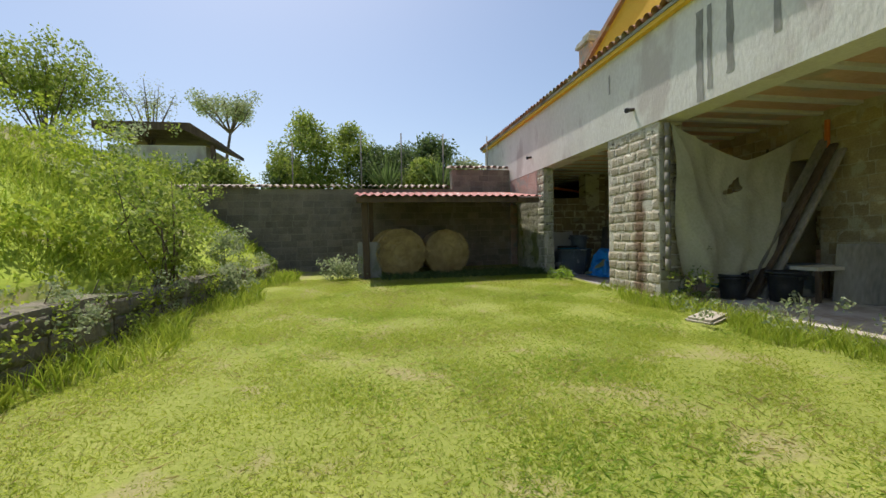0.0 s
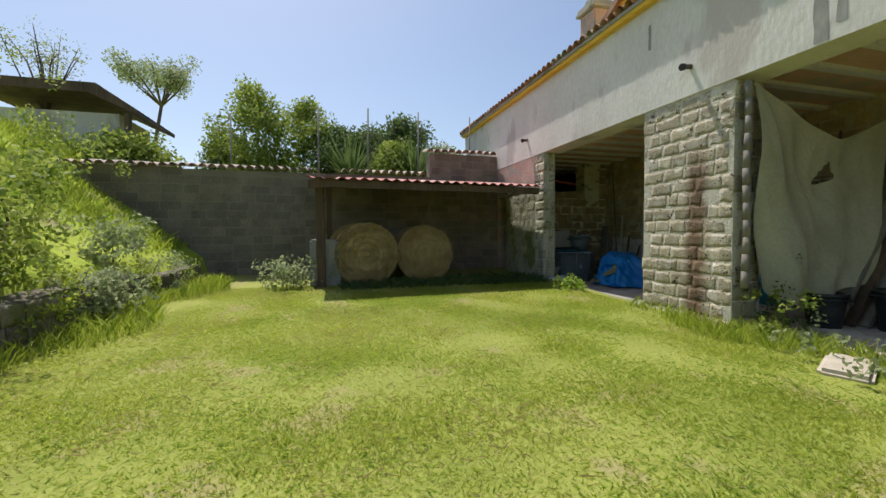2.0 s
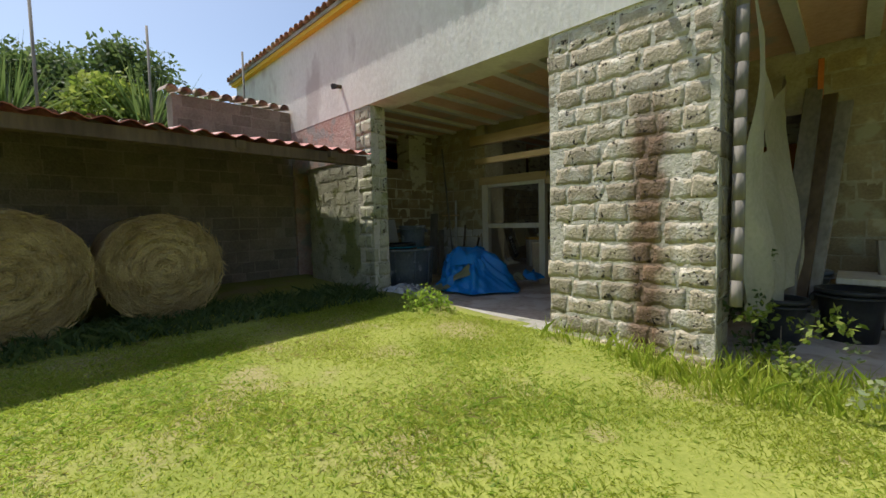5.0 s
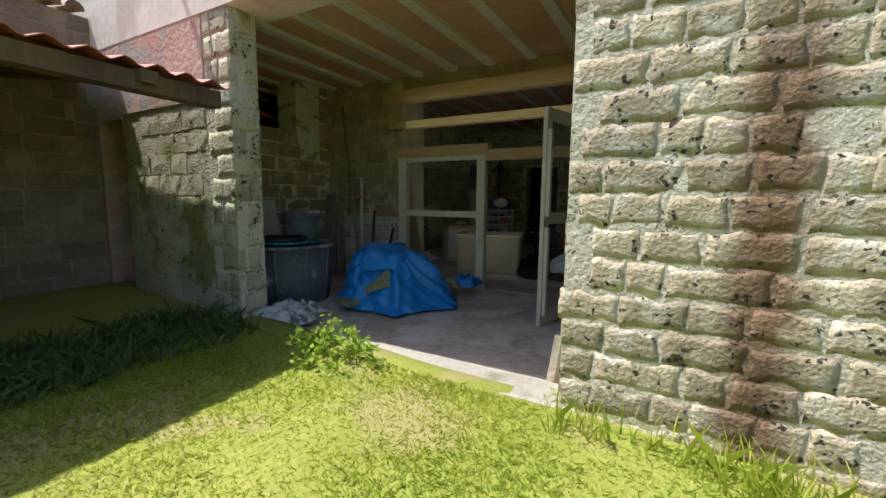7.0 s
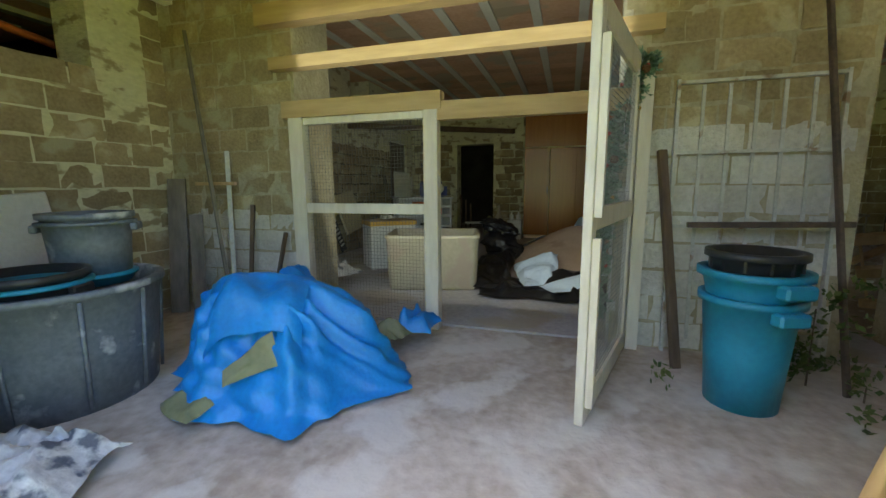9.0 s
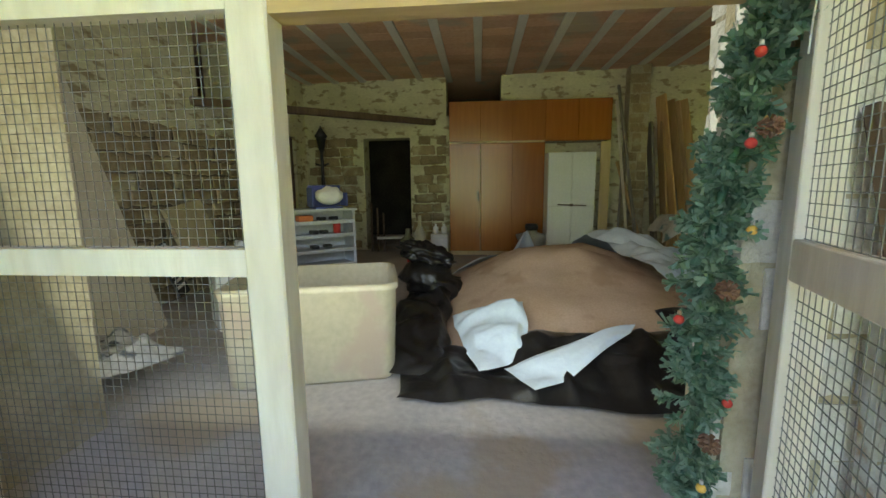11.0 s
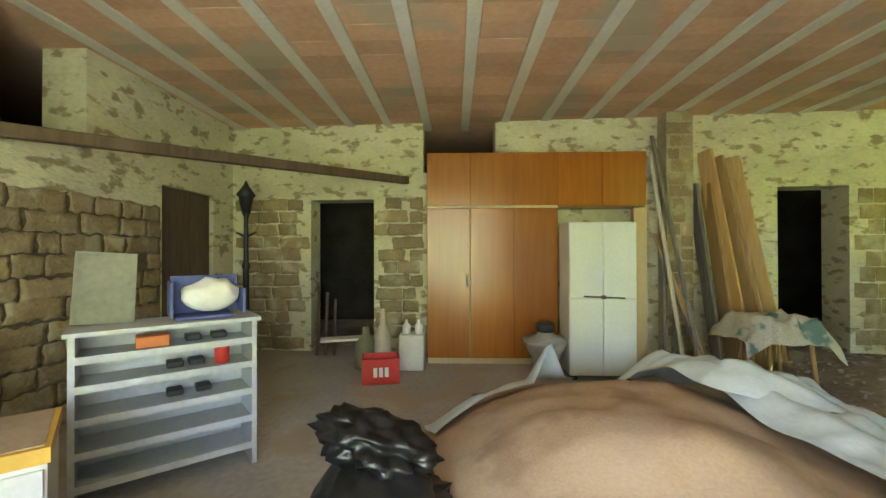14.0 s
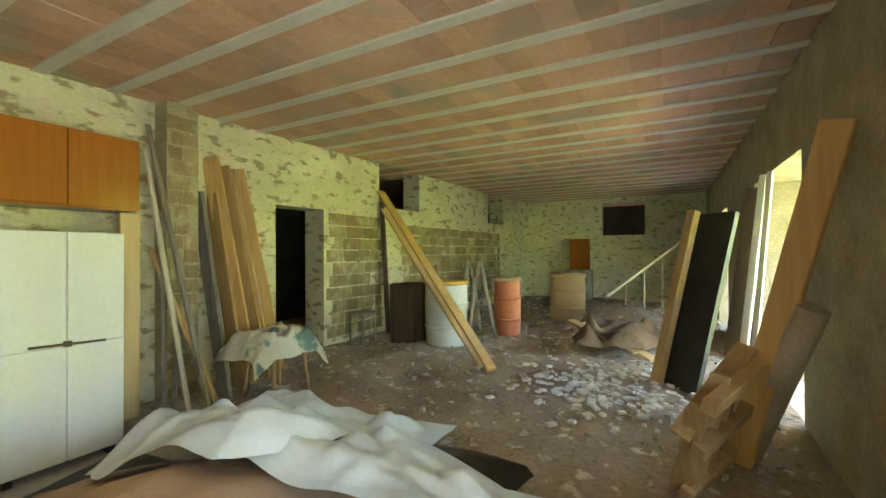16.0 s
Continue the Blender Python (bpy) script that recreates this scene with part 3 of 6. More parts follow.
# ---------------- yard wall with tile coping ----------------
bm = bmesh.new()
box(bm, -14, 2.8, 12.5, 12.85, -0.2, 2.62)
box(bm, 2.8, FX, 12.5, 12.85, -0.2, 3.22)
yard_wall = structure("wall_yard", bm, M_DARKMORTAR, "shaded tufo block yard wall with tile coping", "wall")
coping_me = tile_mesh("coping_tile", 0.62, 0.085, M_TILE_GREY)
coping = thing("wall_coping", (0, 12.68, 2.62), "curved clay tiles along the top of the yard wall", "roof tiles")
x = -9.0
while x < 4.6:
    ob = new("coping_tile", coping_me)
    ob.parent = coping
    z = 0.0 if x < 2.75 else 0.6
    ob.matrix_basis = pose(x, -0.32, z + random.uniform(-0.01, 0.01) + 0.02, 0, -8, 90 + random.uniform(-3, 3))
    x += 0.19

# low wall along the bank
low = thing("retaining_wall", (0, 0, 0), "low mossy stone wall holding back the grassy bank", "wall")
bm = bmesh.new()
pts = [(-2.75 + 0.06 * (y - 4), y) for y in np.linspace(-6, 11.5, 36)]
ring = []
for (x, y) in pts:
    t = 0.55 + 0.03 * math.sin(y * 1.7)
    ring.append([bm.verts.new((x + dx, y, z + random.uniform(-0.02, 0.02))) for dx, z in ((0.12, -0.3), (0.1, t), (-0.2, t + 0.02), (-0.22, -0.3))])
for a, b in zip(ring, ring[1:]):
    for i in range(4):
        bm.faces.new((a[i], a[(i + 1) % 4], b[(i + 1) % 4], b[i]))
bm.faces.new(ring[0])
bm.faces.new(ring[-1][::-1])
part("wall_body", bm, mat("mossy_field_stone", (0.13, 0.115, 0.085), (0.25, 0.22, 0.17), 3, 24, 0.95, 0.9, third=(0.14, 0.15, 0.06), third_size=2.5, third_amount=0.5), low)

# ---------------- hay shed ----------------
shed = thing("hay_shed", (0, 0, 0), "open lean-to shed with a red corrugated roof on old posts", "shed")
bm = bmesh.new()
n = 120
prev = None
for i in range(n + 1):
    x = -0.1 + 4.6 * i / n
    dz = 0.022 * math.sin(i * 2 * math.pi / 5)
    cur = [bm.verts.new((x, 9.58 + 0.05 * x, 2.13 + dz)), bm.verts.new((x, 12.5, 2.52 + dz)), bm.verts.new((x, 9.58 + 0.05 * x, 2.122 + dz)), bm.verts.new((x, 12.5, 2.512 + dz))]
    if prev:
        bm.faces.new((prev[0], cur[0], cur[1], prev[1]))
        bm.faces.new((prev[2], prev[3], cur[3], cur[2]))
        bm.faces.new((prev[0], prev[2], cur[2], cur[0]))
    prev = cur
part("roof_sheet", bm, M_REDSHEET, shed)
bm = bmesh.new()
beam(bm, (-0.05, 9.72, 2.03), (4.45, 9.93, 2.03), 0.14, 0.12)
part("front_beam", bm, M_DARKWOOD, shed)
for x in (0.6, 1.7, 2.8, 3.9):
    bm = bmesh.new()
    beam(bm, (x, 9.75, 2.05), (x, 12.5, 2.45), 0.1, 0.08)
    part("rafter", bm, M_DARKWOOD, shed)
bm = bmesh.new()
beam(bm, (0.15, 10.1, 0), (0.13, 10.1, 2.05), 0.16, 0.16)
bevel(bm, 0.02, 1)
part("post", bm, M_DARKWOOD, shed)
bm = bmesh.new()
beam(bm, (0.32, 11.9, 0), (0.3, 11.9, 2.35), 0.12, 0.12)
part("post", bm, M_DARKWOOD, shed)
bm = bmesh.new()
box(bm, -0.06, 0.5, 10.2, 10.75, 0.1, 1.06)
bevel(bm, 0.03, 2)
single("parapet", bm, M_CONCRETE, (0, 0, 0), "low grey concrete parapet beside the hay shed", "wall")


def hay_bale(m, label, r=0.57, width=1.1):
    bale = thing("hay_bale", m, label, "hay bale", "round bales in the shed")
    bm = bmesh.new()
    prof = []
    nr = 13
    for k in range(nr + 1):
        prof.append((max(0.012, r * k / nr * 0.97), -width / 2 - 0.02 * math.sin(k * 2.4) + 0.05 * (k / nr) ** 4))
    for k in range(5):
        prof.append((r * (1 + 0.01 * math.sin(k * 3)), -width / 2 + 0.08 + (width - 0.16) * k / 4))
    prof.append((r * 0.97, width / 2 - 0.02))
    prof.append((0.02, width / 2))
    lathe(bm, prof, 48)
    for v in bm.verts:
        v.co += v.co.normalized() * noise.noise(v.co * 5 + Vector((m.translation.x, 0, 0))) * 0.03
        v.co.y *= 1.0
    bmesh.ops.rotate(bm, verts=bm.verts[:], matrix=Matrix.Rotation(radians(-90), 3, "X"))
    part("bale_body", bm, M_HAY, bale)
    # loose stalks round the rim and face
    rr = np.random.default_rng(int(m.translation.x * 100))
    nn = 2600
    ang = rr.random(nn) * 2 * math.pi
    rad = r * np.sqrt(rr.random(nn)) * 1.01
    c = np.stack([rad * np.cos(ang), -width / 2 - 0.015 + 0.03 * rr.random(nn), rad * np.sin(ang)], 1)
    tang = np.stack([-np.sin(ang), rr.normal(size=nn) * 0.25, np.cos(ang)], 1) + rr.normal(size=(nn, 3)) * 0.35
    tang /= np.linalg.norm(tang, axis=1)[:, None]
    ln = (0.04 + 0.07 * rr.random(nn))[:, None]
    wd = np.cross(tang, rr.normal(size=(nn, 3))) * 0.004
    v = np.stack([c - tang * ln, c + wd, c + tang * ln, c - wd], 1).reshape(-1, 3)
    ob = new("loose_hay", raw_mesh("loose_hay", v, np.arange(4 * nn).reshape(-1, 4), M_HAY))
    ob.parent = bale
    return bale


hay_bale(pose(0.98, 10.74, 0.77), "round hay bale with its spiral end showing", 0.61)
hay_bale(pose(2.16, 10.88, 0.76, 0, 40), "round hay bale beside another under the shed roof", 0.57)
hay_bale(pose(0.85, 11.86, 0.79, 0, 75), "shaded round hay bale standing behind the others", 0.6, 0.9)

# ================ the open bay ================
M_BLUETARP = mat("blue_tarpaulin", (0.004, 0.17, 0.55), (0.01, 0.26, 0.72), 3, 40, 0.42, 0.15)
M_OLIVE = mat("olive_tarp_lining", (0.16, 0.17, 0.09), (0.24, 0.24, 0.14), 4, 30, 0.7, 0.2)
M_GREYPLASTIC = mat("grey_plastic", (0.09, 0.11, 0.135), (0.18, 0.205, 0.23), 3, 30, 0.5, 0.1, third=(0.46, 0.48, 0.50), third_size=4.5, third_amount=0.38)
M_BLACKPLASTIC = mat("black_plastic", (0.012, 0.014, 0.016), (0.035, 0.037, 0.04), 3, 30, 0.45, 0.1)
M_BINBLUE = mat("turquoise_plastic", (0.015, 0.22, 0.36), (0.02, 0.30, 0.46), 2, 30, 0.45, 0.08)
M_FOAM = mat("white_foam", (0.58, 0.58, 0.55), (0.70, 0.70, 0.67), 3, 40, 0.9, 0.2)
M_METALWHITE = mat("white_painted_iron", (0.45, 0.45, 0.42), (0.62, 0.62, 0.58), 5, 40, 0.6, 0.15, third=(0.30, 0.20, 0.13), third_size=7, third_amount=0.3)
M_WIRE = mat("wire_mesh", (0.16, 0.16, 0.15), (0.28, 0.28, 0.26), 5, 40, 0.6, 0.0, metal=0.6)
M_RAG = mat("grey_white_rag", (0.42, 0.42, 0.42), (0.68, 0.68, 0.68), 6, 30, 0.95, 0.5, third=(0.12, 0.13, 0.16), third_size=7, third_amount=0.45)
M_GREYWOOD = mat("grey_weathered_board", (0.15, 0.135, 0.115), (0.30, 0.27, 0.23), 3, 24, 0.85, 0.4, stretch=(1, 1, 0.15), vary=0.2)
# canvas colour lowered to carry the shade of the deep bay
M_CANVAS = mat("shade_darkened_canvas", (0.36, 0.345, 0.25), (0.48, 0.455, 0.35), 1.6, 24, 0.9, 0.35, third=(0.36, 0.34, 0.24), third_size=1.4, third_amount=0.4)
M_STONE = mat("pale_stone_slab", (0.40, 0.35, 0.28), (0.56, 0.50, 0.42), 3, 30, 0.9, 0.4)
M_ORANGE = mat("orange_pipe", (0.55, 0.14, 0.03), (0.65, 0.20, 0.05), 3, 30, 0.5, 0.1)
M_IRON = mat("rusty_iron", (0.06, 0.045, 0.035), (0.13, 0.09, 0.06), 5, 40, 0.7, 0.3)
F0 = 0.06   # floor of the bay
F1 = 0.08   # floor of the hall

# screen partition in the doorway
screen = thing("screen_partition", (7.41, 0, 0), "pale wooden frame with wire mesh beside the doorway", "partition")
bm = bmesh.new()
box(bm, -0.05, 0.05, 8.87, 8.99, F0, 1.98)
bevel(bm, 0.006, 1)
part("post", bm, M_WHITEWOOD, screen)
bm = bmesh.new()
box(bm, -0.05, 0.05, 10.1, 10.24, F0, 2.0)
part("post", bm, M_WHITEWOOD, screen)
bm = bmesh.new()
box(bm, -0.04, 0.04, 8.99, 10.1, 1.035, 1.12)
part("rail", bm, M_WHITEWOOD, screen)
bm = bmesh.new()
box(bm, -0.055, 0.05, 8.84, 10.3, 1.86, 2.0)
part("top_rail", bm, M_BEAM, screen)
bm = bmesh.new()
box(bm, -0.035, 0.03, 8.99, 10.1, 1.8, 1.858)
part("rail", bm, M_WHITEWOOD, screen)
bm = bmesh.new()
box(bm, -0.04, 0.05, 7.4, 8.87, 1.78, 1.92)
part("door_head", bm, M_BEAM, screen)
bm = bmesh.new()
box(bm, -0.06, 0.06, 7.3, 10.4, 2.27, 2.37)
part("transom", bm, M_BEAM, screen)
bm = bmesh.new()
box(bm, -0.08, 0.06, 7.2, 10.5, 2.63, 2.8)
part("lintel_beam", bm, M_BEAM, screen)
bm = bmesh.new()
box(bm, -0.05, 0.05, 7.34, 7.42, F0, 2.0)
part("door_jamb", bm, M_WHITEWOOD, screen)
for z0, z1 in ((1.12, 1.8), (0.1, 1.035)):
    bm = bmesh.new()
    for k in range(int((z1 - z0) / 0.03)):
        z = z0 + 0.03 * k
        box(bm, 0.0, 0.002, 8.99, 10.1, z, z + 0.0022)
    for k in range(37):
        y = 8.99 + 0.03 * k
        box(bm, 0.0025, 0.0045, y, y + 0.0022, z0, z1)
    part("wire_mesh", bm, M_WIRE, screen)

# open door leaf
hinge, free = Vector((7.4, 7.44, 0)), Vector((6.21, 7.775, 0))
ang = math.degrees(math.atan2(free.y - hinge.y, free.x - hinge.x))
leaf = thing("screen_door", pose(hinge.x, hinge.y, F0 + 0.01, 0, 0, ang), "open pale wooden screen door with worn paint", "door")
L = (free - hinge).length
for nm, b in (("stile", (0, 0.09, 0, 2.05)), ("stile", (L - 0.09, L, 0, 2.05)), ("rail", (0.09, L - 0.09, 1.93, 2.05)), ("rail", (0.09, L - 0.09, 0.98, 1.09)), ("rail", (0.09, L - 0.09, 0, 0.12))):
    bm = bmesh.new()
    box(bm, b[0], b[1], -0.022, 0.022, b[2], b[3])
    bevel(bm, 0.004, 1)
    part(nm, bm, M_WHITEWOOD, leaf)
bm = bmesh.new()
box(bm, L - 0.05, L - 0.015, 0.024, 0.06, 1.05, 1.85)
part("batten", bm, M_WHITEWOOD, leaf)
bm = bmesh.new()
box(bm, L - 0.05, L - 0.015, 0.024, 0.06, 0.1, 0.95)
part("batten", bm, M_WHITEWOOD, leaf)
for z0, z1 in ((0.12, 0.98), (1.09, 1.93)):
    bm = bmesh.new()
    for k in range(int((z1 - z0) / 0.03)):
        box(bm, 0.09, L - 0.09, 0.0, 0.002, z0 + 0.03 * k, z0 + 0.03 * k + 0.002)
    for k in range(int((L - 0.18) / 0.03)):
        box(bm, 0.09 + 0.03 * k, 0.092 + 0.03 * k, 0.0025, 0.0045, z0, z1)
    part("wire_mesh", bm, M_WIRE, leaf)


def bucket(bm, r0, r1, h, wall=0.012, n=28, lip=0.018):
    """An open tub: outer side, rim and inner side."""
    lathe(bm, ((r0, 0), (r0 + (r1 - r0) * 0.5, h * 0.5), (r1, h - 0.04), (r1 + lip, h - 0.035), (r1 + lip, h), (r1 - wall, h), (r0 - wall, 0.03), (0.01, 0.03)), n)


tub = thing("plastic_tub", (5.76, 10.74, F0), "large grey scuffed plastic tub stacked with buckets", "tub")
bm = bmesh.new()
bucket(bm, 0.47, 0.53, 0.68, 0.02, 36, 0.03)
part("tub_body", bm, M_GREYPLASTIC, tub)
for k in range(10):
    a = 2 * math.pi * k / 10
    bm = bmesh.new()
    rod(bm, (0.487 * math.cos(a), 0.487 * math.sin(a), 0.03), (0.532 * math.cos(a), 0.532 * math.sin(a), 0.63), 0.012, 0.012, 6)
    part("rib", bm, M_GREYPLASTIC, tub)


def black_bucket(m, label, body, rim, r0, r1, h):
    t = thing("bucket", m, label, "bucket", "buckets in the tub")
    bm = bmesh.new()
    bucket(bm, r0, r1, h, 0.01, 28, 0.02)
    part("bucket_body", bm, body, t)
    bm = bmesh.new()
    lathe(bm, ((r1 + 0.022, h - 0.075), (r1 + 0.03, h - 0.07), (r1 + 0.03, h - 0.055), (r1 + 0.008, h - 0.05)), 28)
    part("rim_band", bm, rim, t)
    for s in (-1, 1):
        bm = bmesh.new()
        box(bm, -0.07, 0.07, s * (r1 + 0.025) - 0.02, s * (r1 + 0.025) + 0.02, h - 0.12, h - 0.07)
        bevel(bm, 0.008, 1)
        part("handle", bm, body, t)
    return t


black_bucket(pose(6.03, 10.78, 0.74, 0, 0, 40), "dark grey plastic bucket standing on the tub", M_GREYPLASTIC, M_GREYPLASTIC, 0.2, 0.225, 0.38)
black_bucket(pose(5.6, 10.62, 0.56, 0, 0, 20), "black bucket with a turquoise band sunk in the tub", M_BLACKPLASTIC, M_BINBLUE, 0.2, 0.25, 0.27)
bm = bmesh.new()
lathe(bm, ((0.2, 0), (0.235, 0.05), (0.245, 0.05), (0.245, 0.065), (0.01, 0.065)), 28)
single("bin_lid", bm, M_BINBLUE, pose(6.0, 10.76, 0.675), "turquoise plastic lid under a bucket", "lid")
for i, (x, rz) in enumerate(((5.75, 8), (6.15, -6))):
    bm = bmesh.new()
    box(bm, -0.24, 0.24, -0.03, 0.03, 0, 1.16)
    bevel(bm, 0.01, 1)
    single("foam_panel", bm, M_FOAM, pose(x, 11.5, F0 + 0.02, -8, 5 * (1 - 2 * i), rz), "white foam panel leaning on the side wall", "panel", "foam panels")
for i in range(3):
    bm = bmesh.new()
    box(bm, -0.1, 0.1, -0.02, 0.02, 0, 1.15 + 0.1 * i)
    single("dark_board", bm, M_BLACKPLASTIC, pose(5.18 + 0.14 * i, 11.45, F0, -9, 6, 6), "blackened board leaning on the side wall", "board", "blackened boards")

def crumple(p, seed, freq):
    """Sharp creases between flat facets, between 0 and 1, as stiff sheeting takes them."""
    r = random.Random(int(seed * 10))
    q = Vector((p.x, p.y)) + 0.22 * Vector((noise.noise(Vector((p.x * 1.7, p.y * 1.7, seed))), noise.noise(Vector((p.x * 1.7, p.y * 1.7, seed + 9)))))
    total = weight = 0.0
    for k in range(6):
        a = r.uniform(0, math.pi)
        f = freq * r.uniform(0.5, 1.9)
        w = 1 / (1 + k * 0.4)
        t = (q.x * math.cos(a) + q.y * math.sin(a)) * f + r.random()
        total += w * abs((t % 1.0) * 2 - 1)
        weight += w
    return total / weight


def cloth(corners, n, lift, seed, fold=0.08, freq=2.5, peak=None):
    """A crumpled cloth over four corners; lift(x, y) gives the surface under it."""
    bm = bmesh.new()
    rows = []
    c = [Vector((*q, 0)) for q in corners]
    for j in range(n + 1):
        row = []
        for i in range(n + 1):
            u, v = i / n, j / n
            p = c[0].lerp(c[1], u).lerp(c[3].lerp(c[2], u), v)
            s = Vector((p.x * freq + seed, p.y * freq, seed * 3.1))
            w = Vector((noise.noise(s), noise.noise(s + Vector((9, 0, 0))), 0)) * fold * 0.5 + Vector((noise.noise(s * 0.9 + Vector((3, 3, 0))), noise.noise(s * 0.9 + Vector((0, 7, 2))), 0)) * 0.05
            settle = 0.2 + 0.8 * min(1.0, 6 * min(u, 1 - u, v, 1 - v))
            z = lift(p.x, p.y) + 0.018 + (crumple(p, seed, freq * 0.9) * fold * 0.9 + abs(noise.noise(s * 2.6)) * fold * 0.25) * settle
            if peak:
                d = math.hypot(p.x - peak[0], p.y - peak[1])
                z = max(z, peak[2] * max(0.0, 1 - d / peak[3]) ** 1.3)
            row.append(bm.verts.new((p.x + w.x, p.y + w.y, z)))
        rows.append(row)
    for j in range(n):
        for i in range(n):
            f = bm.faces.new((rows[j][i], rows[j][i + 1], rows[j + 1][i + 1], rows[j + 1][i]))
            f.smooth = True
    return bm


# blue tarpaulin thrown over a low stack, its corners trailing
tarp = thing("tarpaulin", (6.3, 9.6, F0), "crumpled blue tarpaulin with an olive lining in a heap", "tarpaulin")


def tarp_edge(a):
    """How far the sheet reaches from the middle, by direction."""
    return 0.62 + 0.13 * math.cos(a - radians(250)) + 0.05 * math.sin(4 * a + 0.7) + 0.04 * math.sin(7 * a)


def tarp_z(x, y):
    """Height of the heap under the sheet."""
    a = math.atan2(y / 1.12, x / 0.92)
    k = min(1.0, math.hypot(x / 0.92, y / 1.12) / tarp_edge(a))
    q = Vector((x, y, 0))
    top = 0.60 + 0.12 * math.sin(a - 0.6) * k + 0.10 * noise.noise(q * 2.2)
    return max(0.0, top / (1 + math.exp((k - 0.72) * 10)))


bm = bmesh.new()
NR, NA = 60, 150
rings = []
for j in range(NR + 1):
    k = j / NR
    row = []
    for i in range(NA):
        a = 2 * math.pi * i / NA
        x, y = tarp_edge(a) * k * math.cos(a) * 0.92, tarp_edge(a) * k * math.sin(a) * 1.12
        h = tarp_z(x, y)
        p = Vector((x + h * 0.55 * math.cos(a), y + h * 0.55 * math.sin(a), 0))
        c1, c2 = crumple(p, 6.3, 2.0) - 0.5, crumple(p + Vector((h, -h, 0)), 2.1, 4.2) - 0.5
        out = (0.30 * c1 + 0.12 * c2) * min(1.0, k * 1.6)
        z = h + (0.24 * c1 + 0.12 * c2) * min(1.0, h * 3)
        row.append(bm.verts.new((x + out * math.cos(a), y + out * math.sin(a), max(0.012 + 0.02 * abs(c2), z))))
    rings.append(row)
for a, b in zip(rings, rings[1:]):
    for i in range(NA):
        bm.faces.new((a[i], a[(i + 1) % NA], b[(i + 1) % NA], b[i])).smooth = True
bmesh.ops.remove_doubles(bm, verts=rings[0], dist=0.001)
part("tarp_sheet", bm, M_BLUETARP, tarp)
# a flap folded across the front, its lining showing along the turned edge
part("tarp_flap", cloth(((-0.52, 0.3), (-0.2, 0.45), (0.1, -0.2), (-0.36, -0.42)), 30, lambda x, y: tarp_z(x, y) + 0.05, 14, 0.10, 3.0), M_BLUETARP, tarp)
part("tarp_fold", cloth(((-0.58, -0.1), (-0.54, -0.06), (-0.42, -0.28), (-0.49, -0.34)), 16, lambda x, y: tarp_z(x, y) + 0.10, 2, 0.07, 5), M_OLIVE, tarp, "turned-up olive lining")
part("tarp_fold", cloth(((-0.72, 0.0), (-0.58, 0.3), (-0.44, 0.24), (-0.56, -0.06)), 14, lambda x, y: 0.5 * tarp_z(x, y) + 0.02, 3, 0.09, 4), M_OLIVE, tarp, "olive corner trailing on the floor")
part("tarp_fold", cloth(((0.42, -0.62), (0.66, -0.72), (0.8, -0.42), (0.5, -0.35)), 14, lambda x, y: 0.10, 4, 0.16, 4), M_OLIVE, tarp, "turned-up olive lining")
part("tarp_corner", cloth(((0.66, -0.78), (0.95, -0.82), (0.98, -0.5), (0.7, -0.5)), 14, lambda x, y: 0.08, 6, 0.24, 4), M_BLUETARP, tarp)

# rags by the pier
ragm = cloth(((4.75, 9.6), (5.45, 9.75), (5.35, 10.35), (4.8, 10.3)), 26, lambda x, y: 0.085, 11, 0.2, 5)
single("rag", ragm, M_RAG, (0, 0, 0), "crumpled white and grey rags beside the tub", "rag")

# refuse bins
bins = thing("refuse_bin", (6.74, 6.9, F0), "tapered turquoise plastic refuse bin with rim handles", "bin", "stacked bins")
bm = bmesh.new()
bucket(bm, 0.175, 0.22, 0.62, 0.012, 32, 0.025)
part("bin_body", bm, M_BINBLUE, bins)
bin2 = thing("refuse_bin", (6.74, 6.9, F0 + 0.5), "second turquoise bin nested in the lower one", "bin", "stacked bins")
bm = bmesh.new()
bucket(bm, 0.19, 0.23, 0.26, 0.012, 32, 0.03)
part("bin_body", bm, M_BINBLUE, bin2)
bin3 = thing("refuse_bin", (6.74, 6.9, F0 + 0.66), "black bin with ribbed rim nested on top", "bin", "stacked bins")
bm = bmesh.new()
bucket(bm, 0.18, 0.205, 0.2, 0.012, 32, 0.025)
part("bin_body", bm, M_BLACKPLASTIC, bin3)
for b, r, z, mtl in ((bins, 0.25, 0.56, M_BINBLUE), (bin2, 0.265, 0.2, M_BINBLUE)):
    for k in range(2):
        a = radians(200 + 180 * k)
        bm = bmesh.new()
        box(bm, -0.035, 0.04, -0.08, 0.08, -0.04, 0.03, Matrix.Translation((r * math.cos(a), r * math.sin(a), z)) @ Matrix.Rotation(a, 4, "Z"))
        bevel(bm, 0.012, 1)
        part("handle", bm, mtl, b)
for k in range(12):
    a = 2 * math.pi * k / 12
    bm = bmesh.new()
    box(bm, -0.006, 0.01, -0.006, 0.006, 0.1, 0.17, Matrix.Rotation(a, 4, "Z") @ Matrix.Translation((0.2, 0, 0)))
    part("rib", bm, M_BLACKPLASTIC, bin3)

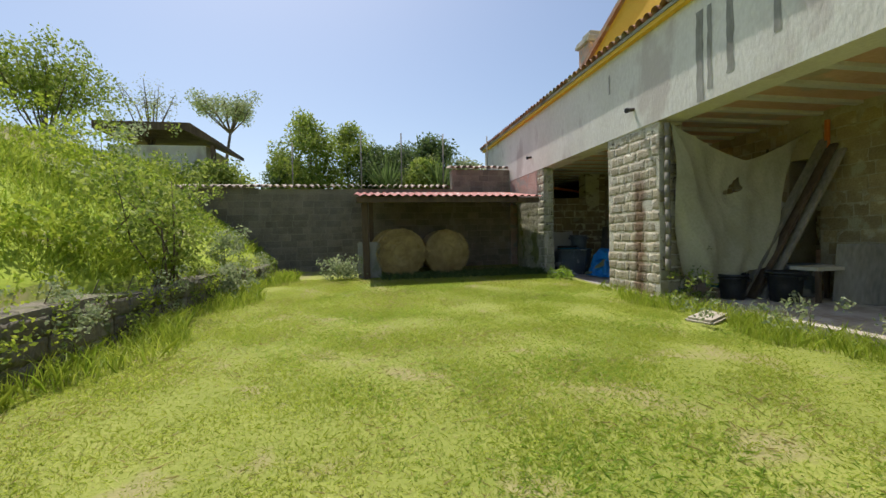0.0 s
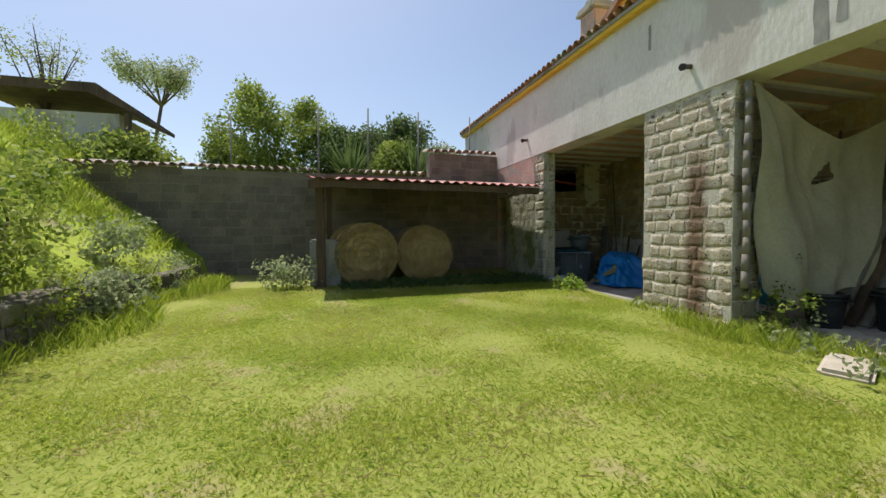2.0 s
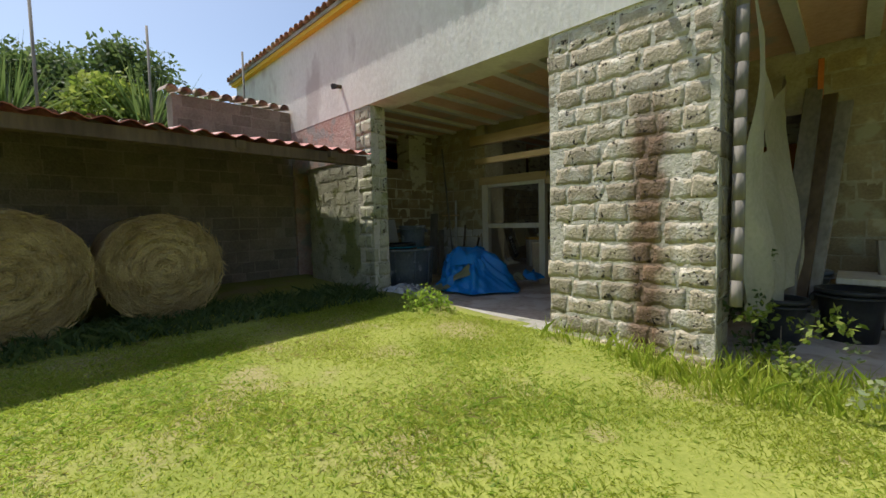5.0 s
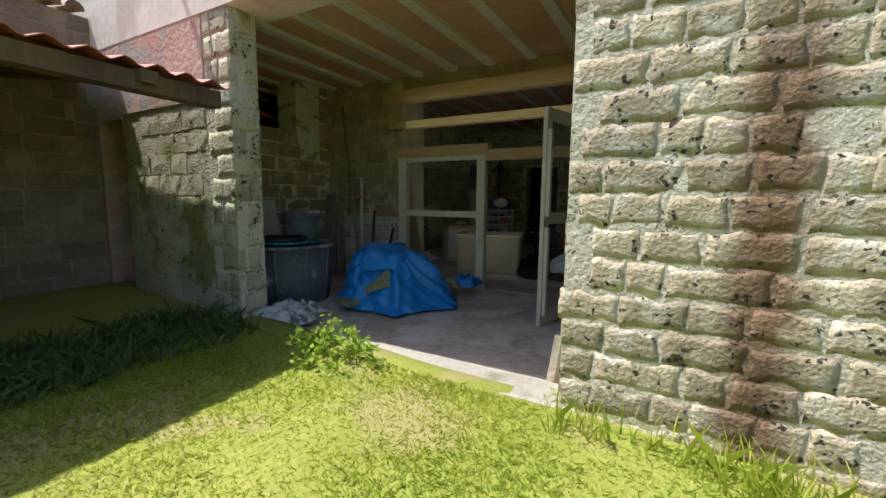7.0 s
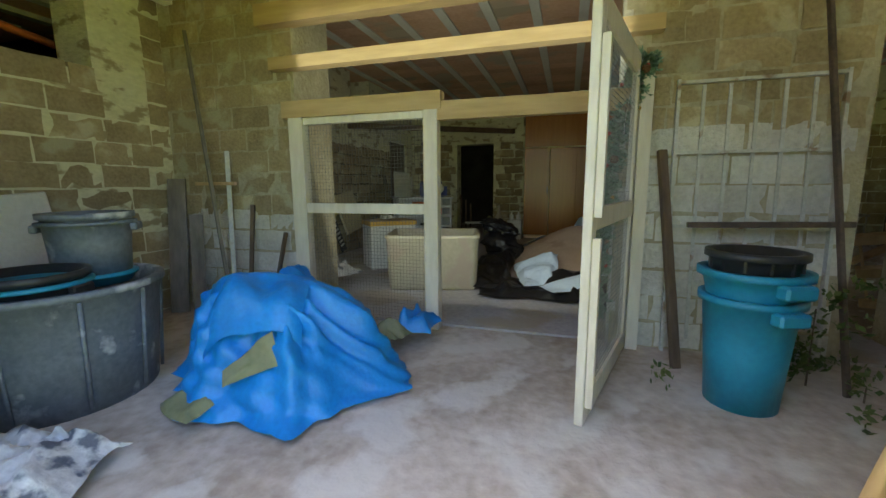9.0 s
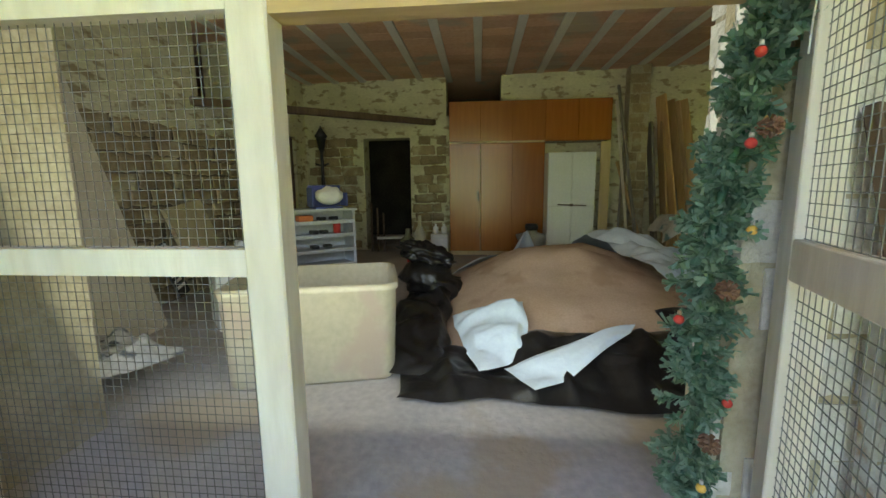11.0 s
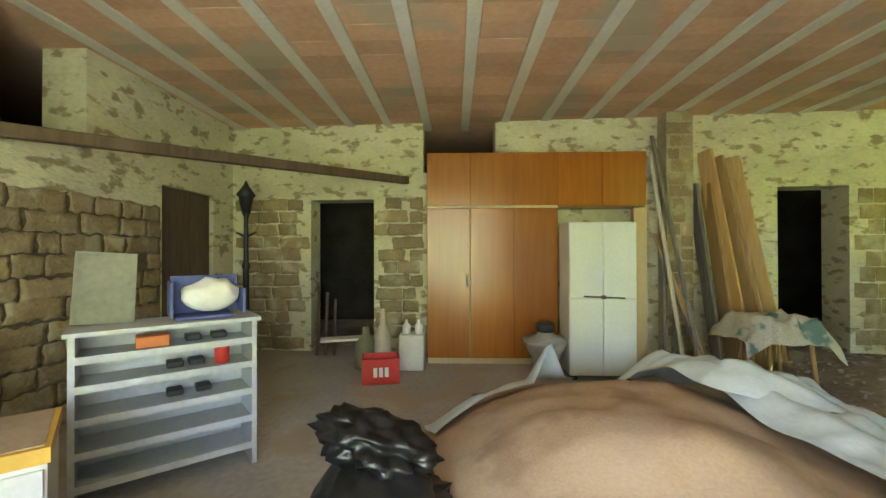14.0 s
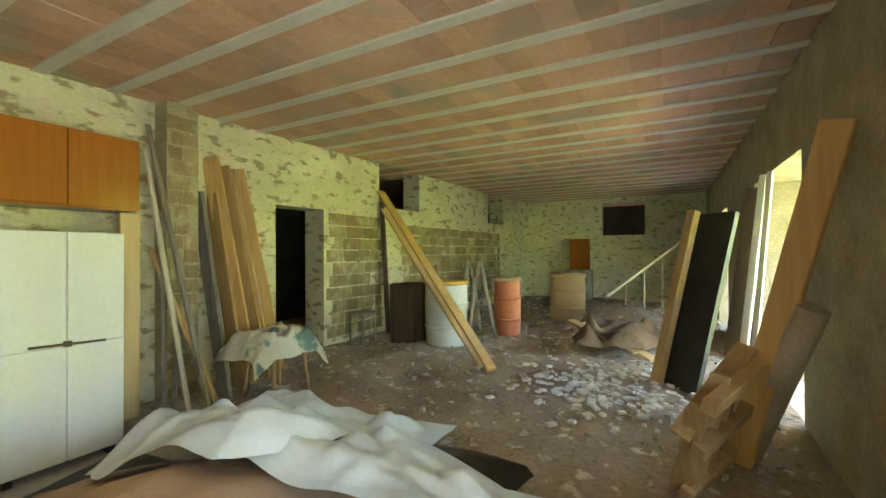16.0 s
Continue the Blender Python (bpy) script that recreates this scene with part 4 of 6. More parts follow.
# iron grille leaning on the wall
grille = thing("iron_grille", pose(7.36, 6.72, F0 + 0.02, 0, 2.2, 0), "white painted iron window grille leaning on the wall", "grille")
for nm, a, b, w in [("frame_bar", (0, -0.46, 0), (0, -0.46, 1.88), 0.045), ("frame_bar", (0, 0.46, 0), (0, 0.46, 1.88), 0.045), ("frame_bar", (0, -0.46, 1.86), (0, 0.46, 1.86), 0.04), ("cross_bar", (0, -0.46, 1.4), (0, 0.46, 1.4), 0.03), ("cross_bar", (0, -0.46, 0.9), (0, 0.46, 0.9), 0.03)] + [("bar", (0.005, -0.46 + 0.153 * k, 0.1), (0.005, -0.46 + 0.153 * k, 1.84), 0.014) for k in range(1, 6)]:
    bm = bmesh.new()
    beam(bm, a, b, w, 0.02)
    part(nm, bm, M_METALWHITE, grille)


def stick(name, p, q, w, h, material, label, category="board", group="", round_=False):
    bm = bmesh.new()
    if round_:
        rod(bm, (0, 0, 0), Vector(q) - Vector(p), w / 2, w / 2.3, 10)
    else:
        beam(bm, (0, 0, 0), Vector(q) - Vector(p), w, h)
        bevel(bm, min(w, h) * 0.12, 1)
    return single(name, bm, material, Matrix.Translation(p), label, category, group)


stick("wooden_pole", (5.45, 7.16, F0), (5.13, 7.0, 1.82), 0.045, 0.045, M_WOOD, "long wooden pole leaning inside the pier", "pole", "", True)
stick("stone_slab", (5.16, 7.3, 0.05), (5.14, 7.25, 0.4), 0.26, 0.07, M_STONE, "pale stone slab standing at the pier", "slab")
stick("dark_batten", (7.1, 7.14, F0), (7.4, 7.26, 1.5), 0.06, 0.04, M_DARKWOOD, "dark batten leaning beside the grille", "board")
stick("iron_bar", (6.95, 6.3, F0), (7.4, 6.45, 2.6), 0.03, 0.03, M_IRON, "long rusty iron bar leaning on the wall", "bar")
stick("iron_bar", (7.28, 6.2, 1.02), (7.28, 7.1, 1.0), 0.035, 0.035, M_IRON, "rusty iron bar across the grille", "bar")
for i, (y0, y1, x0, z1, w, mt) in enumerate(((11.45, 11.6, 7.15, 1.35, 0.16, M_GREYWOOD), (11.25, 11.4, 7.2, 1.0, 0.12, M_GREYWOOD), (10.75, 11.32, 7.1, 2.7, 0.03, M_GREYWOOD), (10.82, 10.95, 7.2, 1.6, 0.04, M_METALWHITE), (10.62, 10.7, 7.15, 1.1, 0.035, M_DARKWOOD), (10.4, 10.35, 7.15, 0.85, 0.035, M_DARKWOOD))):
    stick("leaning_stick", (x0, y0, F0), (7.38, y1, z1), w, 0.03, mt, "weathered stick leaning in the corner of the bay", "stick", "sticks in the corner")
stick("leaning_stick", (7.3, 10.8, 1.3), (7.33, 11.3, 1.3), 0.03, 0.03, M_WOOD, "short wooden stick lying across the leaning ones", "stick", "sticks in the corner")
bm = bmesh.new()
rod(bm, (5.7, 12.2, 2.66), (6.85, 12.2, 2.5), 0.035)
single("orange_pipe", bm, M_ORANGE, (0, 0, 0), "orange plastic pipe in the loft opening", "pipe")

# sprout of spouts on the front
for y, z in ((6.42, 3.2), (10.75, 3.26)):
    sp = thing("water_spout", (FX, y, z), "short dark drain spout on the white front", "spout", "drain spouts")
    bm = bmesh.new()
    rod(bm, (0.1, 0, 0.03), (-0.14, 0, -0.01), 0.028, 0.032, 12)
    part("pipe", bm, M_IRON, sp)
    bm = bmesh.new()
    rod(bm, (-0.10, 0, 0.0), (-0.145, 0, -0.012), 0.042, 0.044, 12)
    part("collar", bm, M_BLACKPLASTIC, sp)

# second bay: tarpaulin curtain, leaning beams, clutter
curtain = thing("canvas_curtain", (4.76, 5.78, 0), "pale canvas, coloured darker for the bay's shade, hung as a curtain beside the pier", "curtain")
bm = bmesh.new()
N = 60
rows = []
for j in range(N + 1):
    row = []
    for i in range(N + 1):
        u, v = i / N, j / N
        top = 2.8 - 0.56 * (1 - abs(2 * u - 0.96) ** 1.25)
        bot = 0.52 - 0.22 * math.sin(min(1.0, u * 1.3) * math.pi) + 0.06 * noise.noise(Vector((u * 7, 1, 1)))
        width = 2.85 * (1 - 0.5 * v ** 0.55)
        pull = (2 * u - 0.96) * (1 - v)
        fold = 0.018 * math.sin(u * 17 + v * 3 * (u - 0.5) + 0.8) * (0.25 + v) + 0.13 * noise.noise(Vector((u * 3, v * 2, 2))) + 0.05 * abs(noise.noise(Vector(((u - v * 0.5) * 6, (u + v) * 2, 7)))) + 0.04 * pull
        row.append(bm.verts.new((0.18 * v + width * u, -0.06 + fold - 0.25 * u * v, top + (bot - top) * v)))
    rows.append(row)
for j in range(N):
    for i in range(N):
        if 0 <= j - 9 < 8 and abs(i - 31) < 0.6 * (j - 8):
            continue
        f = bm.faces.new((rows[j][i], rows[j][i + 1], rows[j + 1][i + 1], rows[j + 1][i]))
        f.smooth = True
bmesh.ops.delete(bm, geom=[v for v in bm.verts if not v.link_faces], context="VERTS")
part("canvas", bm, M_CANVAS, curtain)
bm = bmesh.new()
for k in range(12):
    z0, z1 = 2.8 - 0.19 * k, 2.8 - 0.19 * (k + 1)
    rod(bm, (-0.03 + 0.008 * math.sin(k * 0.9), -0.04, z0), (-0.03 + 0.008 * math.sin(k * 0.9 + 0.9), -0.04, z1), 0.04, 0.04, 9)
part("gathered_edge", bm, M_GREYWOOD, curtain, "twisted grey canvas edge")
for i in range(3):
    stick("leaning_beam", (5.88 + 0.13 * i, 5.6 - 0.07 * i, 0.06), (7.4, 5.5 - 0.12 * i, 2.55 - 0.1 * i), 0.15, 0.05, M_DARKWOOD if i == 1 else M_GREYWOOD, "dark weathered beam leaning in the cluttered bay", "beam", "leaning beams")
stick("orange_post", (7.38, 5.45, 2.2), (7.38, 5.45, 2.85), 0.06, 0.05, M_ORANGE, "orange plastic pipe end on the wall", "pipe")
bm = bmesh.new()
box(bm, -0.4, 0.4, -0.025, 0.025, 0, 0.85)
single("wood_panel", bm, M_GREYWOOD, pose(6.9, 4.55, F0, -12, 0, -70), "grey wooden panel leaning on the wall", "panel")
tbl = thing("work_bench", (6.75, 5.05, F0), "pale low bench with dark legs among clutter", "bench")
bm = bmesh.new()
box(bm, -0.35, 0.35, -0.2, 0.2, 0.46, 0.51)
part("top", bm, M_WHITEWOOD, tbl)
for sx in (-0.3, 0.3):
    for sy in (-0.16, 0.16):
        bm = bmesh.new()
        box(bm, sx - 0.025, sx + 0.025, sy - 0.025, sy + 0.025, 0, 0.46)
        part("leg", bm, M_DARKWOOD, tbl)
for i, (x, y, s, mt) in enumerate(((6.2, 5.15, 0.3, M_BLACKPLASTIC), (5.75, 5.6, 0.26, M_BLACKPLASTIC), (7.0, 5.55, 0.34, M_GREYPLASTIC))):
    black_bucket(pose(x, y, F0, 0, 0, 30 * i), "dark plastic bucket among the clutter of the bay", mt, mt, s * 0.6, s * 0.75, s * 1.5)
bm = bmesh.new()
box(bm, -0.28, 0.28, -0.16, 0.16, 0, 0.08)
bevel(bm, 0.03, 2)
single("stone_slab", bm, M_STONE, pose(4.3, 4.55, ground_z(4.3, 4.55) - 0.01, 2, -3, 25), "flat pale stone lying in the grass", "stone")

# ================ the hall ================
M_VENEER = mat("orange_wood_veneer", (0.28, 0.09, 0.010), (0.38, 0.135, 0.018), 1.4, 22, 0.26, 0.05, stretch=(1, 1, 0.08), vary=0.08)
M_PALEPANEL = mat("pale_veneer_edge", (0.50, 0.36, 0.17), (0.60, 0.45, 0.24), 2, 24, 0.5, 0.1, stretch=(1, 1, 0.1))
M_CABINET = mat("white_lacquered_steel", (0.60, 0.63, 0.60), (0.70, 0.72, 0.69), 1.2, 30, 0.4, 0.05)
M_CREAM = mat("cream_plastic", (0.40, 0.365, 0.27), (0.52, 0.475, 0.36), 1.3, 24, 0.5, 0.12, third=(0.44, 0.36, 0.29), third_size=2.2, third_amount=0.42)
M_SAND = mat("reddish_sand", (0.47, 0.33, 0.23), (0.60, 0.44, 0.33), 1.6, 60, 0.97, 0.10, third=(0.42, 0.29, 0.20), third_size=2.5, third_amount=0.4)
M_SHEET = mat("white_plastic_sheet", (0.62, 0.73, 0.86), (0.72, 0.83, 0.94), 2, 30, 0.5, 0.15)
M_BLACKFILM = mat("black_film", (0.006, 0.006, 0.007), (0.016, 0.016, 0.018), 3, 30, 0.33, 0.15)
M_SHELFGREY = mat("grey_steel_shelf", (0.42, 0.44, 0.46), (0.56, 0.58, 0.60), 2, 30, 0.5, 0.1)
M_YELLOWTOP = mat("yellow_edging", (0.62, 0.36, 0.05), (0.72, 0.45, 0.09), 3, 30, 0.6, 0.1)
M_CARD = mat("brown_cardboard", (0.34, 0.24, 0.15), (0.46, 0.34, 0.22), 3, 30, 0.9, 0.2)
M_RED = mat("red_plastic", (0.50, 0.03, 0.02), (0.62, 0.06, 0.04), 3, 30, 0.5, 0.1)
M_BLUEBOX = mat("blue_card", (0.07, 0.09, 0.26), (0.11, 0.14, 0.34), 3, 30, 0.7, 0.1)
M_WHITE = mat("white_plastic", (0.68, 0.68, 0.64), (0.80, 0.80, 0.76), 3, 30, 0.6, 0.1)
M_TERRA = mat("orange_barrel_plastic", (0.44, 0.13, 0.05), (0.56, 0.20, 0.09), 2, 30, 0.55, 0.1)
M_TAN = mat("tan_barrel_card", (0.44, 0.30, 0.16), (0.58, 0.42, 0.25), 2, 30, 0.8, 0.2)
M_CLOTH = mat("faded_striped_cloth", (0.50, 0.49, 0.42), (0.66, 0.64, 0.56), 4, 40, 0.95, 0.4, third=(0.16, 0.26, 0.24), third_size=5, third_amount=0.42)
M_PINE = mat("yellow_pine_board", (0.46, 0.28, 0.10), (0.62, 0.42, 0.19), 2.2, 24, 0.7, 0.2, vary=0.3, stretch=(1, 1, 0.1))
M_GREEN = mat("garland_needles", (0.04, 0.13, 0.07), (0.10, 0.24, 0.15), 8, 60, 0.6, 0.0)

# built-in wardrobe
ward = thing("wardrobe", (13.49, 6.08, F1), "large orange-brown veneer wardrobe with top lockers", "wardrobe")
bm = bmesh.new()
box(bm, 0.02, 0.42, 0, 2.73, 1.98, 2.665)
box(bm, 0.02, 0.42, 1.09, 2.73, 0.08, 1.98)
part("carcass", bm, M_VENEER, ward)
bm = bmesh.new()
box(bm, 0.06, 0.4, 1.1, 2.72, 0, 0.08)
part("plinth", bm, M_PALEPANEL, ward, "pale plinth")
bm = bmesh.new()
box(bm, 0.0, 0.42, 0, 0.03, 0.0, 1.98)
box(bm, 0.0, 0.02, 0.03, 0.16, 0.0, 1.96)
part("side_panel", bm, M_PALEPANEL, ward, "pale side panel")
bm = bmesh.new()
box(bm, -0.012, 0.018, 1.1, 2.73, 1.965, 1.995)
part("moulding", bm, M_PALEPANEL, ward, "pale strip under the lockers")
for k in range(5):
    y0 = 0.546 * k
    bm = bmesh.new()
    box(bm, 0, 0.018, y0 + 0.003, y0 + 0.543, 2.0, 2.66)
    bevel(bm, 0.003, 1)
    part("locker_door", bm, M_VENEER, ward)
    if k >= 2:
        bm = bmesh.new()
        box(bm, 0, 0.018, y0 + 0.003, y0 + 0.543, 0.085, 1.96)
        bevel(bm, 0.003, 1)
        d = part("door", bm, M_VENEER, ward)
        if k == 4:
            bm = bmesh.new()
            box(bm, -0.025, 0, y0 + 0.03, y0 + 0.055, 0.98, 1.14)
            part("handle", bm, M_IRON, d)
bm = bmesh.new()
rod(bm, (0.005, 2.19, 0.09), (0.005, 2.19, 1.95), 0.008)
part("door_strip", bm, M_PALEPANEL, ward)

cab = thing("utility_cabinet", (12.87, 6.475, F1), "white two-door steel cabinet with a bar across the handles", "cabinet")
bm = bmesh.new()
box(bm, 0.02, 0.42, 0, 0.73, 0.06, 1.74)
part("body", bm, M_CABINET, cab)
for k in range(2):
    for z0, z1 in ((0.06, 0.9), (0.905, 1.74)):
        bm = bmesh.new()
        box(bm, 0, 0.018, 0.004 + 0.366 * k, 0.36 + 0.366 * k, z0, z1)
        bevel(bm, 0.004, 1)
        part("door", bm, M_CABINET, cab)
bm = bmesh.new()
rod(bm, (-0.03, 0.14, 0.91), (-0.03, 0.58, 0.93), 0.009)
box(bm, -0.035, 0, 0.345, 0.385, 0.9, 0.94)
part("handle_bar", bm, M_IRON, cab)
for y in (0.05, 0.64):
    bm = bmesh.new()
    box(bm, 0.03, 0.4, y, y + 0.05, 0, 0.06)
    part("foot", bm, M_BLACKPLASTIC, cab)

# dark ledge and wall features
bm = bmesh.new()
beam(bm, (10.95, 11.69, 2.34), (14.02, 9.12, 2.49), 0.09, 0.1)
bevel(bm, 0.008, 1)
structure("trim_beam", bm, M_DARKWOOD, "dark timber beam spanning the corner from wall to wall", "beam")
bm = bmesh.new()
box(bm, 13.6, 13.83, 5.45, 5.78, F1, 3.27)
pilaster = structure("wall_pilaster", bm, M_MORTAR_IN, "bare tufo pilaster on the back wall", "wall")


# cream container, open on top
def rounded_box(bm, w, d, h, r, wall, taper=0.04):
    def loop(inset, z, shrink):
        pts = []
        for cx, cy, a0 in ((w / 2 - r, d / 2 - r, 0), (-w / 2 + r, d / 2 - r, 90), (-w / 2 + r, -d / 2 + r, 180), (w / 2 - r, -d / 2 + r, 270)):
            for k in range(6):
                a = radians(a0 + 18 * k)
                pts.append(bm.verts.new(((cx + (r - inset) * math.cos(a)) * shrink, (cy + (r - inset) * math.sin(a)) * shrink, z)))
        return pts
    s = 1 - taper
    loops = [loop(0.03, 0, s), loop(0, 0.03, s), loop(0, h - 0.05, 1), loop(-0.012, h - 0.045, 1), loop(-0.015, h - 0.01, 1), loop(0.004, h, 1), loop(wall, h - 0.006, 1), loop(wall, 0.06, s), ]
    for a, b in zip(loops, loops[1:]):
        n = len(a)
        for i in range(n):
            f = bm.faces.new((a[i], a[(i + 1) % n], b[(i + 1) % n], b[i]))
            f.smooth = True
    bm.faces.new(loops[0][::-1])
    bm.faces.new(loops[-1])


tank = thing("plastic_container", pose(8.87, 9.4, F1, 0, 0, 104), "open cream plastic container with rounded corners", "container")
bm = bmesh.new()
rounded_box(bm, 1.06, 0.76, 0.64, 0.09, 0.025)
part("container_body", bm, M_CREAM, tank)


# sand heap on sheeting
def heap_z(x, y):
    u, v = (x - 10.55) / 2.15, (y - 7.35) / 1.55
    v *= 1.0 if v < 0 else 1.05
    r = math.hypot(u, v) * (1 + 0.09 * noise.noise(Vector((x * 0.9, y * 0.9, 4))))
    if r >= 1:
        return F1
    h = 0.58 * (1 - r ** 1.7) + (0.16 * noise.noise(Vector((x * 1.3, y * 1.3, 1))) + 0.06 * noise.noise(Vector((x * 3.5, y * 3.5, 6)))) * (1 - r)
    return F1 + max(0.0, h)


heap = thing("sand_heap", (0, 0, 0), "broad heap of reddish sand on plastic sheeting", "sand heap")
bm = bmesh.new()
NX, NY = 90, 66
gridv = [[bm.verts.new((8.3 + 4.5 * i / NX, 5.7 + 3.3 * j / NY, heap_z(8.3 + 4.5 * i / NX, 5.7 + 3.3 * j / NY) + 0.012 * noise.noise(Vector((i * 0.7, j * 0.7, 0))))) for i in range(NX + 1)] for j in range(NY + 1)]
for j in range(NY):
    for i in range(NX):
        q = (gridv[j][i], gridv[j][i + 1], gridv[j + 1][i + 1], gridv[j + 1][i])
        if max(v.co.z for v in q) > F1 + 0.02:
            bm.faces.new(q).smooth = True
for v in [v for v in bm.verts if not v.link_faces]:
    bm.verts.remove(v)
part("sand", bm, M_SAND, heap)


def over(x, y):
    return heap_z(x, y)


film = thing("black_sheeting", (0, 0, 0), "shiny black plastic film round the foot of the sand", "plastic sheet")
part("film", cloth(((8.3, 7.0), (8.35, 8.75), (9.05, 8.85), (8.95, 6.7)), 56, over, 3, 0.15, 3.2), M_BLACKFILM, film)
part("film", cloth(((8.95, 5.6), (8.55, 6.9), (9.2, 7.0), (9.7, 5.9)), 30, over, 5, 0.06, 2.2), M_BLACKFILM, film)
part("film", cloth(((11.6, 5.3), (9.8, 5.25), (9.9, 5.9), (11.6, 6.0)), 30, over, 8, 0.08, 2.0), M_BLACKFILM, film)
part("film", cloth(((12.2, 6.4), (11.8, 8.3), (12.4, 8.3), (12.8, 6.5)), 24, lambda x, y: F1, 8, 0.04, 2.0), M_BLACKFILM, film)
part("film", cloth(((8.6, 8.5), (8.72, 8.95), (10.3, 9.02), (10.3, 8.55)), 50, lambda x, y: over(x, y) + 0.14 * min(1.0, max(0.0, (x - 8.6) / 0.9)) * max(0.0, 1 - ((y - 8.76) / 0.26) ** 2), 13, 0.18, 2.6), M_BLACKFILM, film)
white = thing("white_sheeting", (0, 0, 0), "pale plastic sheet folded over the edges of the sand", "plastic sheet")
part("sheet", cloth(((9.5, 8.5), (9.3, 7.95), (8.68, 7.98), (8.58, 8.32)), 36, lambda x, y: over(x, y) + 0.07, 2, 0.14, 2.6), M_SHEET, white)
part("sheet", cloth(((8.62, 8.12), (8.93, 7.25), (8.83, 7.3), (8.30, 7.95)), 26, lambda x, y: over(x, y) + 0.09, 7, 0.06, 2.0), M_SHEET, white)
part("sheet", cloth(((11.2, 8.6), (12.15, 7.35), (12.3, 7.5), (11.6, 8.7)), 30, lambda x, y: over(x, y) + 0.03, 9, 0.05, 2.5, (11.95, 7.62, 0.74, 0.45)), M_SHEET, white)
part("sheet", cloth(((12.5, 5.4), (12.1, 7.1), (10.7, 7.1), (10.5, 5.3)), 66, lambda x, y: over(x, y) + 0.02 + 0.10 * min(1.0, max(0.0, (7.0 - y) / 0.6)), 1.5, 0.36, 1.5, (11.4, 6.3, 0.72, 1.2)), M_SHEET, white)
part("sheet", cloth(((10.9, 5.6), (11.0, 6.9), (9.9, 6.75), (9.2, 5.7)), 50, lambda x, y: over(x, y) + 0.03, 12, 0.26, 1.6, (10.5, 6.1, 0.6, 1.2)), M_SHEET, white)

bag = thing("refuse_sack", pose(10.22, 8.74, F1) @ Matrix.Diagonal((1.45, 1.5, 0.78, 1.0)), "full black plastic refuse sack, shiny and creased", "sack")
bm = bmesh.new()
bmesh.ops.create_icosphere(bm, subdivisions=4, radius=1)
for v in bm.verts:
    p = v.co.copy()
    n1 = abs(noise.noise(p * 2.2)) * 0.7 + abs(noise.noise(p * 5)) * 0.3
    v.co = Vector((p.x * 0.22, p.y * 0.2, 0.34 + p.z * 0.36)) * 1.0 + p * (-0.09 * n1)
    if v.co.z > 0.42:
        v.co.x += -0.04
        v.co.y += 0.05
    v.co.z = max(v.co.z, 0.0)
for f in bm.faces:
    f.smooth = True
part("sack_body", bm, M_BLACKFILM, bag)
bm = bmesh.new()
bmesh.ops.create_icosphere(bm, subdivisions=4, radius=1)
for v in bm.verts:
    p = v.co.copy()
    n1 = abs(noise.noise(p * 2.0 + Vector((3, 0, 0)))) * 0.7 + abs(noise.noise(p * 5)) * 0.3
    v.co = Vector((-0.02 + p.x * 0.15, 0.05 + p.y * 0.21, 0.72 + p.z * 0.19 + 0.10 * p.y)) + p * (-0.17 * n1)
for f in bm.faces:
    f.smooth = True
part("sack_neck", bm, M_BLACKFILM, bag, "bunched neck of the sack")

# shelf unit and what stands on it
su = Vector((0.64, -0.77, 0)).normalized()
sa = math.degrees(math.atan2(su.y, su.x))
rack = thing("shelf_unit", pose(10.48, 10.53, F1, 0, 0, sa), "open grey steel shelf unit, half empty", "shelf unit")
for nm, b in (("side_panel", (0, 0.03, 0, 0.34, 0, 0.96)), ("side_panel", (0.92, 0.95, 0, 0.34, 0, 0.96)), ("top_panel", (-0.02, 0.97, -0.03, 0.36, 0.96, 0.985)), ("back_panel", (0.03, 0.92, 0.32, 0.33, 0.02, 0.96))):
    bm = bmesh.new()
    box(bm, *b)
    part(nm, bm, M_SHELFGREY, rack)
for z in (0.12, 0.3, 0.48, 0.66, 0.82):
    bm = bmesh.new()
    box(bm, 0.03, 0.92, 0.0, 0.31, z, z + 0.018)
    box(bm, 0.03, 0.92, -0.004, 0.0, z - 0.012, z + 0.03)
    part("shelf", bm, M_SHELFGREY, rack)


def on_rack(name, u, v, z, w, d, h, material, label, category):
    bm = bmesh.new()
    box(bm, -w / 2, w / 2, -d / 2, d / 2, 0, h)
    bevel(bm, 0.006, 1)
    p = Vector((10.48, 10.53, F1 + z)) + su * u + Vector((-su.y, su.x, 0)) * v
    return single(name, bm, material, pose(p.x, p.y, p.z, 0, 0, sa), label, category)


on_rack("small_box", 0.38, 0.14, 0.841, 0.17, 0.14, 0.07, M_ORANGE, "small orange box on the shelf", "box")
bm = bmesh.new()
lathe(bm, ((0.045, 0), (0.045, 0.12), (0.04, 0.13), (0.01, 0.13)), 16)
p = Vector((10.48, 10.53, F1 + 0.681)) + su * 0.76 + Vector((-su.y, su.x, 0)) * 0.12
single("tin", bm, M_RED, (p.x, p.y, p.z), "red tin on the shelf", "tin")
for u, z in ((0.5, 0.681), (0.62, 0.681), (0.5, 0.501), (0.66, 0.501), (0.6, 0.841), (0.75, 0.841)):
    on_rack("drawer_pull", u, 0.2, z, 0.09, 0.1, 0.04, M_BLACKPLASTIC, "small black tray on the shelf", "tray")
on_rack("toy_carton", 0.66, 0.17, 0.988, 0.34, 0.24, 0.02, M_BLUEBOX, "flattened base of a blue carton", "carton")
